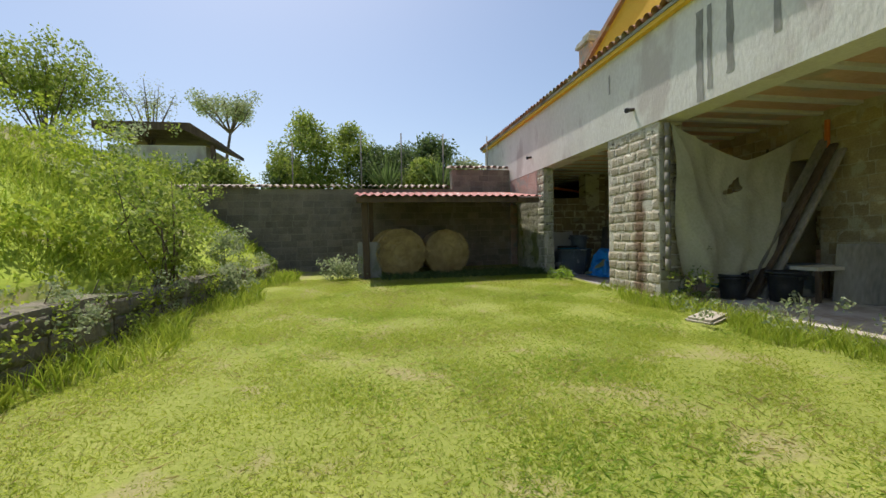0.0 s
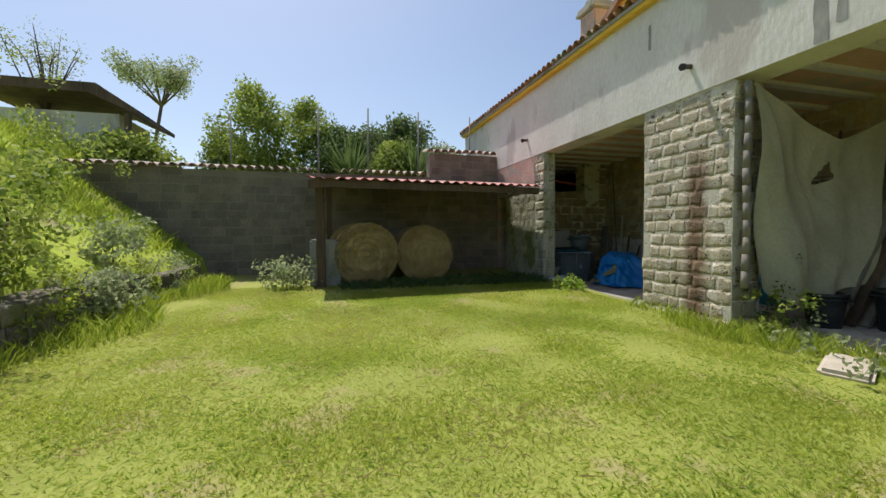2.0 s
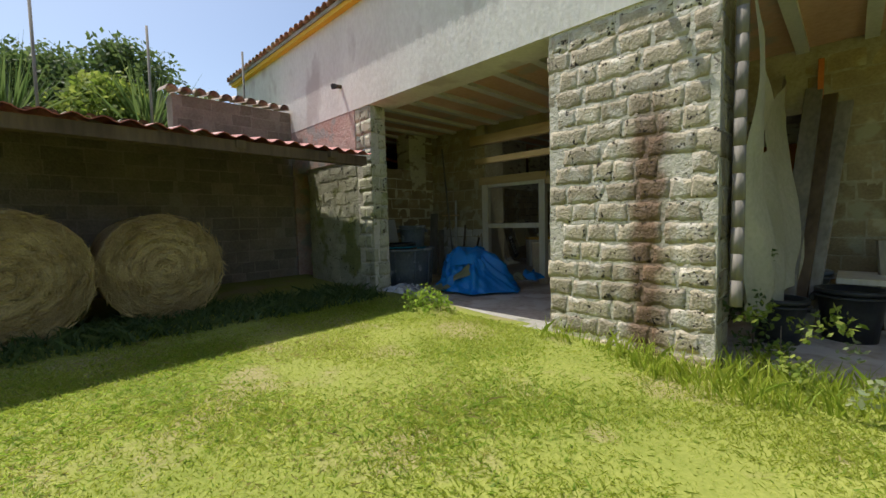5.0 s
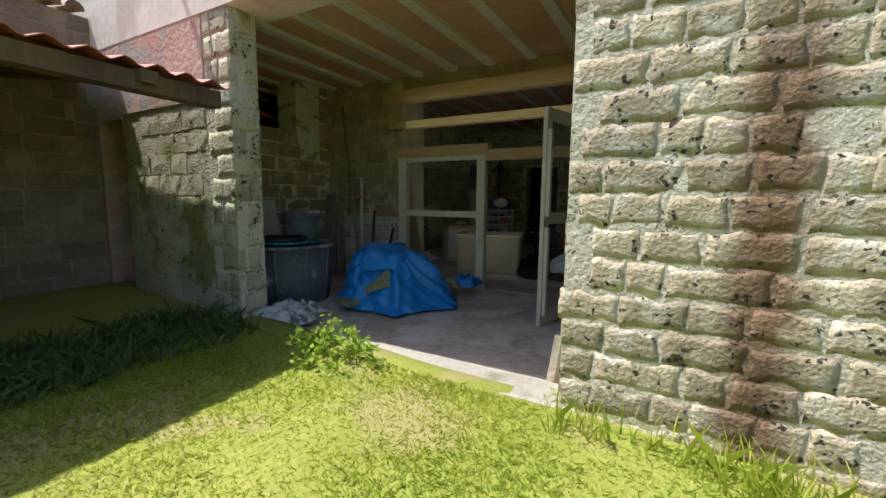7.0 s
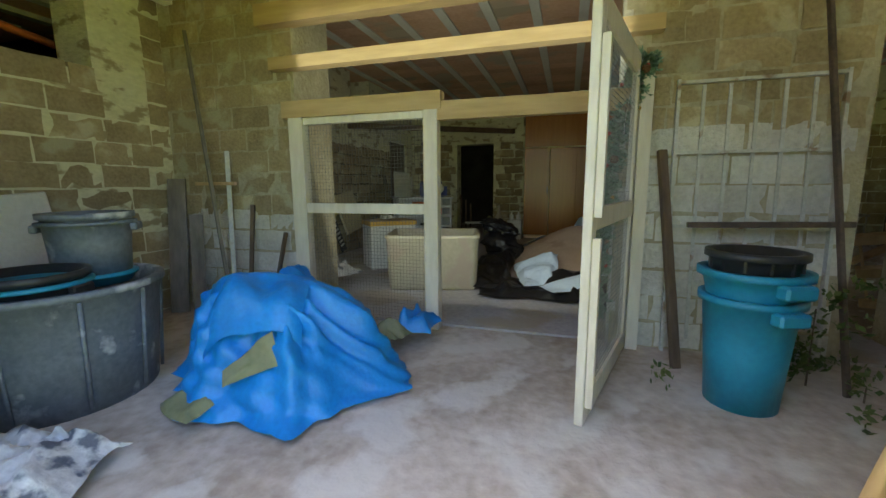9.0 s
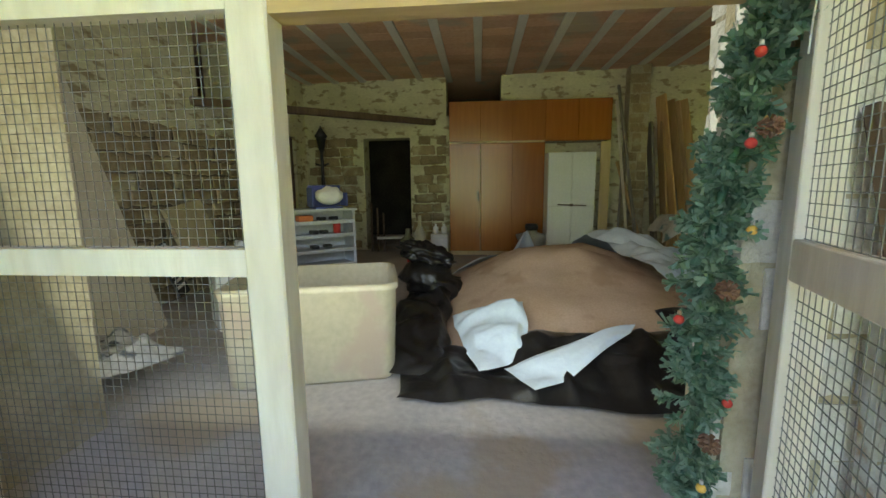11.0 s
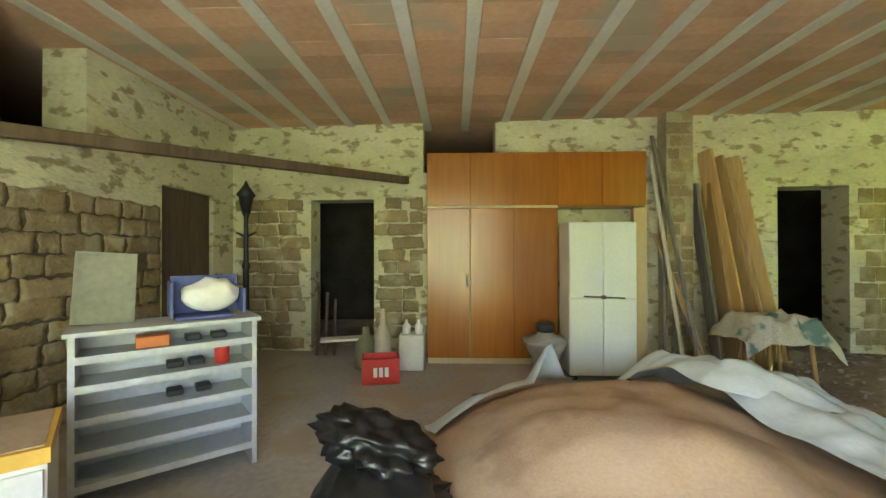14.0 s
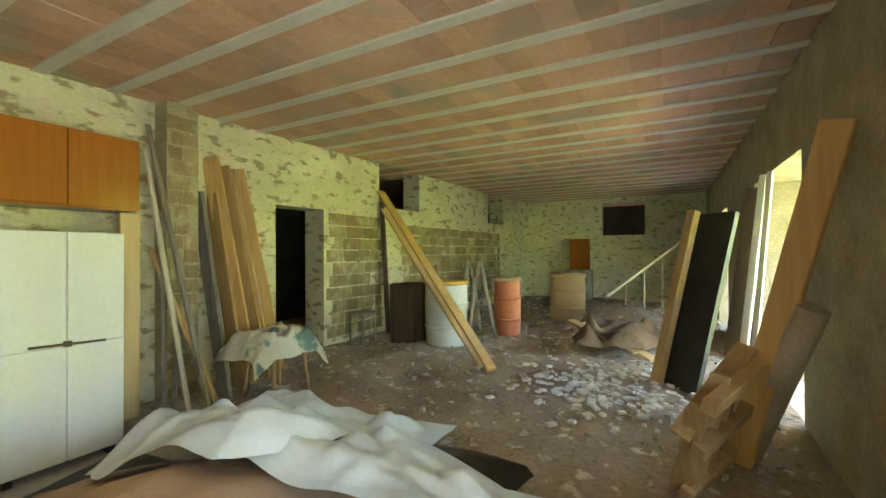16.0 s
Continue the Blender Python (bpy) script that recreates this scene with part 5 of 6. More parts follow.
carton = thing("open_carton", pose(*(Vector((10.48, 10.53, F1 + 1.01)) + su * 0.68 + Vector((-su.y, su.x, 0)) * 0.17), 0, 0, sa), "blue open carton on top of the shelf unit", "carton")
for b in ((-0.2, 0.2, 0.1, 0.115, 0, 0.25), (-0.215, -0.2, -0.1, 0.115, 0, 0.22), (0.2, 0.215, -0.1, 0.115, 0, 0.16)):
    bm = bmesh.new()
    box(bm, *b)
    part("flap", bm, M_BLUEBOX, carton)
bm = bmesh.new()
bmesh.ops.create_icosphere(bm, subdivisions=3, radius=1)
for v in bm.verts:
    p = v.co.copy()
    v.co = Vector((p.x * 0.17, p.y * 0.09, 0.12 + p.z * 0.11)) * (1 + 0.15 * noise.noise(p * 2))
for f in bm.faces:
    f.smooth = True
p = Vector((10.48, 10.53, F1 + 1.015)) + su * 0.7 + Vector((-su.y, su.x, 0)) * 0.15
single("soft_toy", bm, M_WHITE, pose(p.x, p.y, p.z, 0, 0, sa), "white stuffed toy lying in the carton", "soft toy")
M_GREYPANEL = mat("grey_green_board", (0.20, 0.20, 0.15), (0.30, 0.30, 0.23), 2, 24, 0.85, 0.2)
fr = thing("picture_frame", pose(*(Vector((10.48, 10.53, F1 + 0.99)) + su * 0.14 + Vector((-su.y, su.x, 0)) * 0.22), -14, 4, sa + 6), "narrow framed panel leaning above the shelf unit", "frame")
for b, nm, mt in (((-0.13, 0.13, 0, 0.01, 0, 0.42), "panel", M_GREYPANEL), ((-0.15, -0.13, -0.01, 0.015, 0, 0.44), "frame_side", M_GREYPANEL), ((0.13, 0.15, -0.01, 0.015, 0, 0.44), "frame_side", M_GREYPANEL), ((-0.13, 0.13, -0.01, 0.015, 0.42, 0.44), "frame_top", M_GREYPANEL)):
    bm = bmesh.new()
    box(bm, *b)
    part(nm, bm, mt, fr)

# low cupboard with yellow edging
cu = Vector((0.66, -0.75, 0)).normalized()
ca = math.degrees(math.atan2(cu.y, cu.x))
low_cup = thing("low_cupboard", pose(9.42, 10.52, F1, 0, 0, ca), "low white cupboard with a yellow edged top", "cupboard")
bm = bmesh.new()
box(bm, 0, 0.68, 0, 0.5, 0, 0.62)
part("body", bm, M_WHITE, low_cup)
bm = bmesh.new()
box(bm, -0.01, 0.69, -0.01, 0.51, 0.62, 0.68)
part("top_edge", bm, M_YELLOWTOP, low_cup, "yellow edging")
bm = bmesh.new()
box(bm, 0.01, 0.67, 0.02, 0.5, 0.68, 0.684)
part("top_panel", bm, M_CARD, low_cup, "brown top")
for k in range(2):
    bm = bmesh.new()
    box(bm, 0.01 + 0.335 * k, 0.335 + 0.335 * k, -0.014, -0.001, 0.04, 0.6)
    bevel(bm, 0.003, 1)
    part("door", bm, M_WHITE, low_cup)
ragt = cloth(((0.2, 0.12), (0.4, 0.1), (0.42, 0.3), (0.22, 0.32)), 14, lambda x, y: 0.0, 21, 0.1, 9)
single("rag", ragt, M_RAG, pose(9.42, 10.52, F1 + 0.682, 0, 0, ca), "small crumpled rag on the cupboard", "rag")
bm = bmesh.new()
box(bm, -0.31, 0.31, -0.02, 0.02, 0, 0.68)
single("canvas_board", bm, mat("stained_cream_board", (0.52, 0.45, 0.26), (0.60, 0.53, 0.33), 2, 30, 0.9, 0.2, third=(0.36, 0.24, 0.15), third_size=5, third_amount=0.25), pose(10.62, 11.42, F1 + 0.42, -16, -8, 2), "cream board with brown stains leaning on the wall", "board")
sign = thing("sign_board", pose(10.2, 11.42, F1 + 0.12, -14, -12, 10) @ Matrix.Scale(0.75, 4), "narrow black board with white lettering leaning on the wall", "sign")
bm = bmesh.new()
box(bm, -0.13, 0.13, -0.012, 0.012, 0, 0.78)
part("board", bm, M_BLACKPLASTIC, sign)
for k in range(6):
    bm = bmesh.new()
    box(bm, -0.1, 0.1 - 0.03 * (k % 3), -0.016, -0.012, 0.12 + 0.09 * k, 0.16 + 0.09 * k)
    part("lettering_bar", bm, M_WHITE, sign)
bm = bmesh.new()
box(bm, -0.12, 0.12, -0.016, -0.012, 0.67, 0.76)
part("lettering_bar", bm, M_WHITE, sign)
bm = bmesh.new()
box(bm, -0.9, 0.0, -0.02, 0.02, 0, 2.55)
bevel(bm, 0.004, 1)
single("leaning_board", bm, M_WHITEWOOD, pose(9.58, 11.15, F1, -10, -8, 8), "tall pale panel leaning on the side wall", "panel")
bm = cloth(((8.0, 10.4), (8.6, 10.3), (8.8, 11.0), (8.1, 11.1)), 24, lambda x, y: F1 + 0.1, 31, 0.3, 4)
single("crumpled_bag", bm, M_RAG, (0, 0, 0), "crumpled bundle of pale bags on the floor", "bag")

# cast lamp post in the corner
lamp = thing("lamp_post", (13.35, 11.05, F1), "black cast garden lamp post standing unlit in the corner", "lamp post")
bm = bmesh.new()
lathe(bm, ((0.14, 0), (0.13, 0.06), (0.08, 0.12), (0.06, 0.5), (0.045, 0.55), (0.035, 1.2), (0.055, 1.24), (0.03, 1.3), (0.025, 1.85), (0.05, 1.9)), 14)
part("column", bm, M_BLACKPLASTIC, lamp)
bm = bmesh.new()
lathe(bm, ((0.05, 1.9), (0.09, 2.1), (0.12, 2.12), (0.05, 2.22), (0.02, 2.27), (0.01, 2.3)), 8)
part("lantern", bm, M_BLACKPLASTIC, lamp)
for s in (-1, 1):
    bm = bmesh.new()
    rod(bm, (0, s * 0.03, 1.62), (0, s * 0.12, 1.66), 0.015)
    part("arm", bm, M_BLACKPLASTIC, lamp)

# crate and small things by the far doorway
crate = thing("crate", pose(12.85, 9.28, F1, 0, 0, 12), "red plastic crate with pale lettering on the floor", "crate")
for b in ((-0.15, 0.15, -0.2, 0.2, 0, 0.015), (-0.15, -0.135, -0.2, 0.2, 0, 0.27), (0.135, 0.15, -0.2, 0.2, 0, 0.27), (-0.135, 0.135, -0.2, -0.185, 0, 0.27), (-0.135, 0.135, 0.185, 0.2, 0, 0.27)):
    bm = bmesh.new()
    box(bm, *b)
    part("panel", bm, M_RED, crate)
for k in range(3):
    bm = bmesh.new()
    box(bm, -0.154, -0.15, -0.08 + 0.06 * k, -0.04 + 0.06 * k, 0.08, 0.18)
    part("lettering_bar", bm, M_WHITE, crate)


def bottle(m, label, material, r, h):
    bm = bmesh.new()
    lathe(bm, ((r * 0.95, 0), (r, 0.02), (r, h * 0.6), (r * 0.35, h * 0.78), (r * 0.3, h), (0.01, h)), 16)
    return single("jug", bm, material, m, label, "jug")


bottle((13.1, 9.3, F1), "pale plastic jug behind the red crate", M_CREAM, 0.1, 0.75)
bottle((13.35, 9.55, F1), "greenish plastic jug by the doorway", M_OLIVE, 0.14, 0.5)
bm = bmesh.new()
box(bm, -0.14, 0.14, -0.15, 0.15, 0, 0.42)
bevel(bm, 0.01, 1)
single("white_box", bm, M_FOAM, (13.35, 8.98, F1), "white box beside the wardrobe", "box")
for y in (8.9, 9.05):
    bottle((13.33, y, F1 + 0.42), "small white bottle on the white box", M_WHITE, 0.05, 0.17)
stick("white_plank", (13.3, 10.1, 0.42), (13.5, 9.5, 0.42), 0.2, 0.03, M_WHITE, "pale board laid across rubble by the doorway", "board")
for i in range(3):
    stick("dark_stick", (13.9, 10.35 - 0.12 * i, F1), (14.3, 10.45 - 0.12 * i, 1.0 - 0.1 * i), 0.04, 0.03, M_DARKWOOD, "dark stick leaning in the doorway", "stick", "sticks in the doorway")
bm = bmesh.new()
box(bm, 12.8, 13.73, LY + 0.05, LY + 0.09, 0.08, 2.24)
structure("door_1", bm, M_DARKWOOD, "closed dark plank door in the side wall", "door")
jar = thing("plaster_vase", (13.1, 7.42, F1), "grey urn with a dark lid before the wardrobe", "urn")
bm = bmesh.new()
lathe(bm, ((0.14, 0), (0.16, 0.2), (0.24, 0.36), (0.26, 0.42), (0.1, 0.46), (0.09, 0.5)), 20)
part("urn_body", bm, M_CONCRETE, jar)
bm = bmesh.new()
lathe(bm, ((0.1, 0.5), (0.11, 0.56), (0.09, 0.6), (0.02, 0.6)), 14)
part("lid", bm, M_BLACKPLASTIC, jar)

# sticks between wardrobe and pilaster, boards against the back wall
for i, (y0, y1, z1, w, mt) in enumerate(((5.75, 5.98, 2.95, 0.05, M_GREYWOOD), (5.6, 5.95, 1.7, 0.06, M_WOOD), (5.85, 6.0, 2.7, 0.04, M_WHITEWOOD), (5.95, 5.7, 1.0, 0.05, M_GREYWOOD), (6.0, 5.85, 2.1, 0.035, M_GREYWOOD), (5.5, 5.9, 1.5, 0.045, M_GREYWOOD))):
    stick("leaning_stick", (12.9 + 0.08 * i, y0, F1), (13.56, y1, z1), w, 0.03, mt, "old batten leaning beside the wardrobe", "stick", "battens beside the wardrobe")
for i, (y0, y1, z1, w, mt) in enumerate(((5.36, 5.38, 2.35, 0.18, M_GREYWOOD), (5.16, 5.2, 2.36, 0.2, M_PINE), (5.0, 5.22, 2.8, 0.2, M_PINE), (4.8, 5.06, 2.72, 0.16, M_PINE), (4.7, 4.95, 2.7, 0.12, M_WOOD), (4.52, 4.85, 2.72, 0.16, M_PINE), (4.9, 5.0, 2.3, 0.14, M_GREYWOOD))):
    stick("long_board", (13.25 + 0.03 * i, y0, F1), (13.74 + 0.008 * i, y1, z1), 0.045, w, mt, "long pine board leaning on the back wall", "board", "boards on the back wall")

chair = thing("chair", (12.75, 5.1, 0.12), "old chair buried under faded striped cloths", "chair")
for sx in (-0.2, 0.2):
    for sy in (-0.2, 0.2):
        bm = bmesh.new()
        rod(bm, (sx * 1.15, sy * 1.15, 0), (sx, sy, 0.45), 0.02)
        part("leg", bm, M_WOOD, chair)
bm = bmesh.new()
box(bm, -0.24, 0.24, -0.24, 0.24, 0.45, 0.49)
part("seat", bm, M_WOOD, chair)
cl = cloth(((-0.36, -0.48), (0.34, -0.45), (0.36, 0.48), (-0.34, 0.45)), 34, lambda x, y: 0.5 + 0.1 * (1 - x * x * 4) - 0.9 * max(0.0, abs(y) - 0.28) - 1.2 * max(0.0, -x - 0.24), 41, 0.16, 4)
single("cloth", cl, M_CLOTH, pose(12.75, 5.1, 0.13), "heap of faded white and green striped cloth", "cloth")


# rubble floor beyond
def rubble_z(x, y):
    t = min(1.0, max(0.0, (5.6 - y) / 1.6))
    mound = 0.45 * math.exp(-((x - 9.7) / 0.8) ** 2 - ((y + 0.2) / 0.9) ** 2)
    return F1 + 0.005 + t * (0.12 + 0.07 * noise.noise(Vector((x * 1.1, y * 1.1, 5))) + 0.04 * noise.noise(Vector((x * 4, y * 4, 2)))) + mound


bm = bmesh.new()
NX, NY = 70, 120
rv = [[bm.verts.new((8.0 + 6.0 * i / NX, -5.2 + 10.9 * j / NY, rubble_z(8.0 + 6.0 * i / NX, -5.2 + 10.9 * j / NY) - (0.03 if j == NY else 0))) for i in range(NX + 1)] for j in range(NY + 1)]
for j in range(NY):
    for i in range(NX):
        bm.faces.new((rv[j][i], rv[j][i + 1], rv[j + 1][i + 1], rv[j + 1][i])).smooth = True
structure("floor_rubble", bm, M_RUBBLE, "trodden earth strewn with plaster and brick rubble", "floor")
r = random.Random(5)
bm = bmesh.new()
for k in range(1500):
    x, y = r.uniform(8.1, 13.4), r.uniform(-4.5, 5.2)
    s = r.uniform(0.006, 0.034) * (1.4 if r.random() < 0.05 else 0.8)
    m = Matrix.Translation((x, y, rubble_z(x, y) + s * 0.3)) @ Euler((r.random() * 6, r.random() * 6, r.random() * 6)).to_matrix().to_4x4()
    box(bm, -s, s, -s * r.uniform(0.4, 1), s * r.uniform(0.4, 1), -s * 0.5, s * 0.5, m)
tagged(new("rubble", finish(bm, "rubble", mat("broken_plaster", (0.30, 0.25, 0.20), (0.50, 0.45, 0.39), 6, 40, 0.95, 0.4))), "scattered lumps of broken plaster and stone", "rubble", kind="stuff")


def barrel(m, label, material, r, h, band, lid=None):
    t = thing("barrel", m, label, "barrel")
    bm = bmesh.new()
    lathe(bm, ((r * 0.9, 0), (r * 0.95, 0.05), (r, h * 0.5), (r * 0.98, h * 0.92), (r * 0.95, h), (r * 0.9, h), (r * 0.88, 0.1), (0.01, 0.1)), 28)
    part("barrel_body", bm, material, t)
    for z in (0.3, 0.66):
        bm = bmesh.new()
        lathe(bm, ((r * 0.995, h * z - 0.02), (r * 1.03, h * z), (r * 0.995, h * z + 0.02)), 28)
        part("hoop", bm, material, t)
    bm = bmesh.new()
    lathe(bm, ((r * 1.0, h - 0.05), (r * 1.05, h - 0.04), (r * 1.05, h + 0.01), (r * 0.93, h + 0.015)), 28)
    part("rim", bm, band, t)
    return t


barrel((12.1, 2.4, 0.2), "white barrel with a yellow rim, streaked with dirt", M_FOAM, 0.34, 1.0, M_YELLOWTOP)
barrel((11.45, 1.35, 0.2), "tall orange-brown plastic barrel", M_TERRA, 0.23, 1.0, M_TAN)
barrel((10.85, -0.7, 0.2), "wide tan cardboard barrel", M_TAN, 0.36, 0.98, M_PALEPANEL)
bm = bmesh.new()
box(bm, -0.2, 0.2, -0.25, 0.25, 0, 0.95)
bevel(bm, 0.01, 1)
single("brown_chest", bm, M_DARKWOOD, (12.75, 2.5, 0.2), "dark brown wooden chest by the wall", "chest")
lad = thing("step_ladder", pose(11.85, 1.85, 0.2, 0, 0, 60), "pale wooden step ladder standing open", "ladder")
for s in (-0.2, 0.2):
    for a, b in (((-0.3, s, 0), (0, s * 0.8, 1.3)), ((0.3, s, 0), (0.02, s * 0.8, 1.3))):
        bm = bmesh.new()
        beam(bm, a, b, 0.035, 0.05)
        part("stile", bm, M_GREYWOOD, lad)
for k in range(1, 5):
    bm = bmesh.new()
    x = -0.3 + 0.3 * k / 5
    beam(bm, (x, -0.2, 1.3 * k / 5), (x, 0.2, 1.3 * k / 5), 0.08, 0.025)
    part("step", bm, M_GREYWOOD, lad)
stick("prop_plank", (10.86, 3.55, 0.24), (13.5, 2.25, 2.75), 0.14, 0.04, M_PINE, "long plank propped slantwise against the back wall", "board")
stick("prop_plank", (11.05, 3.42, 0.22), (13.52, 2.15, 2.45), 0.1, 0.04, M_WOOD, "second plank propped beside the first", "board")
stick("dark_post", (13.45, 2.1, 0.2), (13.55, 2.15, 2.6), 0.1, 0.08, M_DARKWOOD, "dark post standing against the back wall", "post")
stool = thing("stool", (13.25, 3.05, 0.2), "small worn stool against the wall", "stool")
bm = bmesh.new()
box(bm, -0.16, 0.16, -0.18, 0.18, 0.48, 0.52)
part("seat", bm, M_GREYWOOD, stool)
for sx in (-0.13, 0.13):
    for sy in (-0.15, 0.15):
        bm = bmesh.new()
        rod(bm, (sx, sy, 0), (sx, sy, 0.48), 0.015)
        part("leg", bm, M_GREYWOOD, stool)
bm = bmesh.new()
box(bm, -0.3, 0.3, -0.02, 0.02, 0, 0.95)
single("orange_board", bm, M_VENEER, pose(11.35, -4.95, 1.1, -4), "orange-brown board standing on rubble by the end wall", "board")
bm = bmesh.new()
box(bm, 11.0, 11.7, -5.15, -4.7, 0.1, 1.1)
single("plinth_block", bm, M_CONCRETE, (0, 0, 0), "plastered block under the orange board", "block")
stick("handrail", (10.3, -2.6, 0.55), (8.5, -3.9, 2.05), 0.06, 0.05, M_WHITEWOOD, "sloping pale handrail at the hall's end", "rail")
for k in range(4):
    stick("rail_post", (9.9 - 0.4 * k, -2.9 - 0.28 * k, 0.2), (9.9 - 0.4 * k, -2.9 - 0.28 * k, 0.85 + 0.33 * k), 0.04, 0.04, M_WHITEWOOD, "thin post under the sloping handrail", "post", "posts of the handrail")
# leaning doors and planks by the opening
slab = thing("leaning_slab", pose(8.75, 3.18, 0.16, 0, 0, 0), "dark door slab with a pale timber edge leaning by the opening", "door")
bm = bmesh.new()
beam(bm, (0.38, -0.08, 0), (-0.02, -0.5, 1.95), 0.1, 0.09)
part("edge_post", bm, M_WOOD, slab, "pale timber edge")
bm = bmesh.new()
m = Matrix.Translation((0.22, -0.1, 0)) @ (Vector((-0.42, -0.45, 1.95))).to_track_quat("Z", "Y").to_matrix().to_4x4()
box(bm, -0.30, 0.16, -0.03, 0.03, 0.02, 2.0, m)
part("panel", bm, M_BLACKPLASTIC, slab)
stick("brown_board", (8.45, 3.0, 0.15), (8.12, 2.5, 2.35), 0.2, 0.04, M_DARKWOOD, "dark brown board leaning at the opening", "board")
stick("window_bar", (8.42, 3.3, 0.15), (8.1, 2.75, 2.45), 0.07, 0.05, M_WHITE, "white window frame member leaning at the opening", "frame")
stick("window_bar", (8.35, 3.45, 0.15), (8.08, 2.95, 2.45), 0.05, 0.05, M_FOAM, "white window frame member leaning beside another", "frame")
stick("wide_plank", (8.6, 4.62, 0.1), (8.12, 4.95, 2.42), 0.05, 0.17, M_PINE, "wide pine plank leaning on the front wall", "board")
stick("pipe", (8.56, 4.5, 0.1), (8.22, 4.86, 1.3), 0.2, 0.2, M_STONE, "thick pale cement pipe leaning on a plank", "pipe", "", True)
pal = thing("pallet", pose(8.8, 4.8, 0.12, -16, 10, 62), "broken wooden pallet standing tipped against planks", "pallet")
for k in range(5):
    bm = bmesh.new()
    beam(bm, (-0.34 + 0.17 * k, 0.01 * (k % 2), 0.0), (-0.36 + 0.17 * k + 0.03 * (k % 3), 0.0, 0.86 - 0.07 * ((k * 2) % 3)), 0.11, 0.022)
    bevel(bm, 0.004, 1)
    part("slat", bm, M_WOOD, pal)
for z in (0.1, 0.44, 0.76):
    bm = bmesh.new()
    box(bm, -0.4, 0.4, 0.014, 0.1, z - 0.045, z + 0.045)
    bevel(bm, 0.006, 1)
    part("bearer", bm, M_WOOD, pal)
bm = bmesh.new()
beam(bm, (-0.3, -0.03, 0.88), (0.42, -0.05, 0.5), 0.12, 0.025)
part("slat", bm, M_WOOD, pal, "slat hanging loose across the others")

# heap of brown cardboard and boards on the rubble
M_OLDCARD = mat("damp_brown_card", (0.10, 0.06, 0.03), (0.20, 0.13, 0.075), 3, 24, 0.95, 0.4)
single("crumpled_cardboard", cloth(((9.0, 0.9), (9.25, 2.3), (10.2, 2.4), (10.3, 1.0)), 34, lambda x, y: rubble_z(x, y) + 0.12, 51, 0.42, 1.5), M_OLDCARD, (0, 0, 0), "heap of damp brown cardboard on the rubble", "cardboard")
for i in range(3):
    stick("heap_board", (9.15 + 0.2 * i, 2.35 - 0.1 * i, 0.28 + 0.05 * i), (10.0 + 0.15 * i, 1.4 + 0.2 * i, 0.5 + 0.06 * i), 0.16, 0.03, M_WOOD, "short board lying on the cardboard heap", "board", "boards on the heap")
# white pieces that paint the patch of daylight on the floor near the opening
bm = bmesh.new()
r = random.Random(12)
for k in range(290):
    x, y = 9.55 + r.gauss(0, 0.45), 3.5 + r.gauss(0, 0.45)
    sz = r.uniform(0.012, 0.055)
    m = Matrix.Translation((x, y, rubble_z(x, y) + 0.012)) @ Euler((r.uniform(-0.2, 0.2), r.uniform(-0.2, 0.2), r.random() * 6)).to_matrix().to_4x4()
    box(bm, -sz, sz * r.uniform(0.5, 1), -sz * r.uniform(0.4, 0.9), sz * 0.6, -0.012, 0.012, m)
tagged(new("plaster_rubble", finish(bm, "plaster_rubble", mat("daylight_patch_white", (0.56, 0.54, 0.52), (0.74, 0.73, 0.72), 6, 40, 0.95, 0.4))), "flat white pieces standing in for a patch of daylight on the earth floor", "rubble", kind="stuff")

# pine garland with cones and baubles hung down the door jamb
gar = thing("garland", (7.42, 7.55, 0.3), "green artificial pine garland with cones and red baubles on the jamb", "garland")
SPINE = [Vector(q) for q in ((0.02, 0.09, 0.0), (0.02, 0.08, 0.45), (0.01, 0.07, 0.9), (0.0, 0.0, 1.3), (-0.01, -0.09, 1.6), (-0.01, -0.15, 1.8))]


def spine_at(t):
    f = min(t, 0.999) * (len(SPINE) - 1)
    return SPINE[int(f)].lerp(SPINE[int(f) + 1], f - int(f))


bm = bmesh.new()
for k in range(20):
    rod(bm, spine_at(k / 20), spine_at((k + 1) / 20), 0.012, 0.012, 6)
part("core", bm, M_GREEN, gar)
rr = np.random.default_rng(3)
verts = []
for k in range(420):
    b = np.array(spine_at(rr.random()))
    d = rr.normal(size=3)
    d[2] *= 0.7
    d /= np.linalg.norm(d)
    ln = 0.06 + 0.045 * rr.random()
    for q in range(30):
        f = 0.25 + 0.75 * rr.random()
        root = b + d * ln * f
        e = d * 0.75 + rr.normal(size=3) * 0.55
        e /= np.linalg.norm(e)
        tip = root + e * (0.026 + 0.014 * rr.random())
        w = np.cross(e, rr.normal(size=3))
        w *= 0.006 / np.linalg.norm(w)
        verts += [root - w * 0.6, root + w * 0.6, tip + w, tip - w]
verts = np.array(verts)
ob = new("needles", raw_mesh("needles", verts, np.arange(len(verts)).reshape(-1, 4), leaf_mat("pine_needles", (0.13, 0.25, 0.17), (0.32, 0.45, 0.34))))
ob.parent = gar
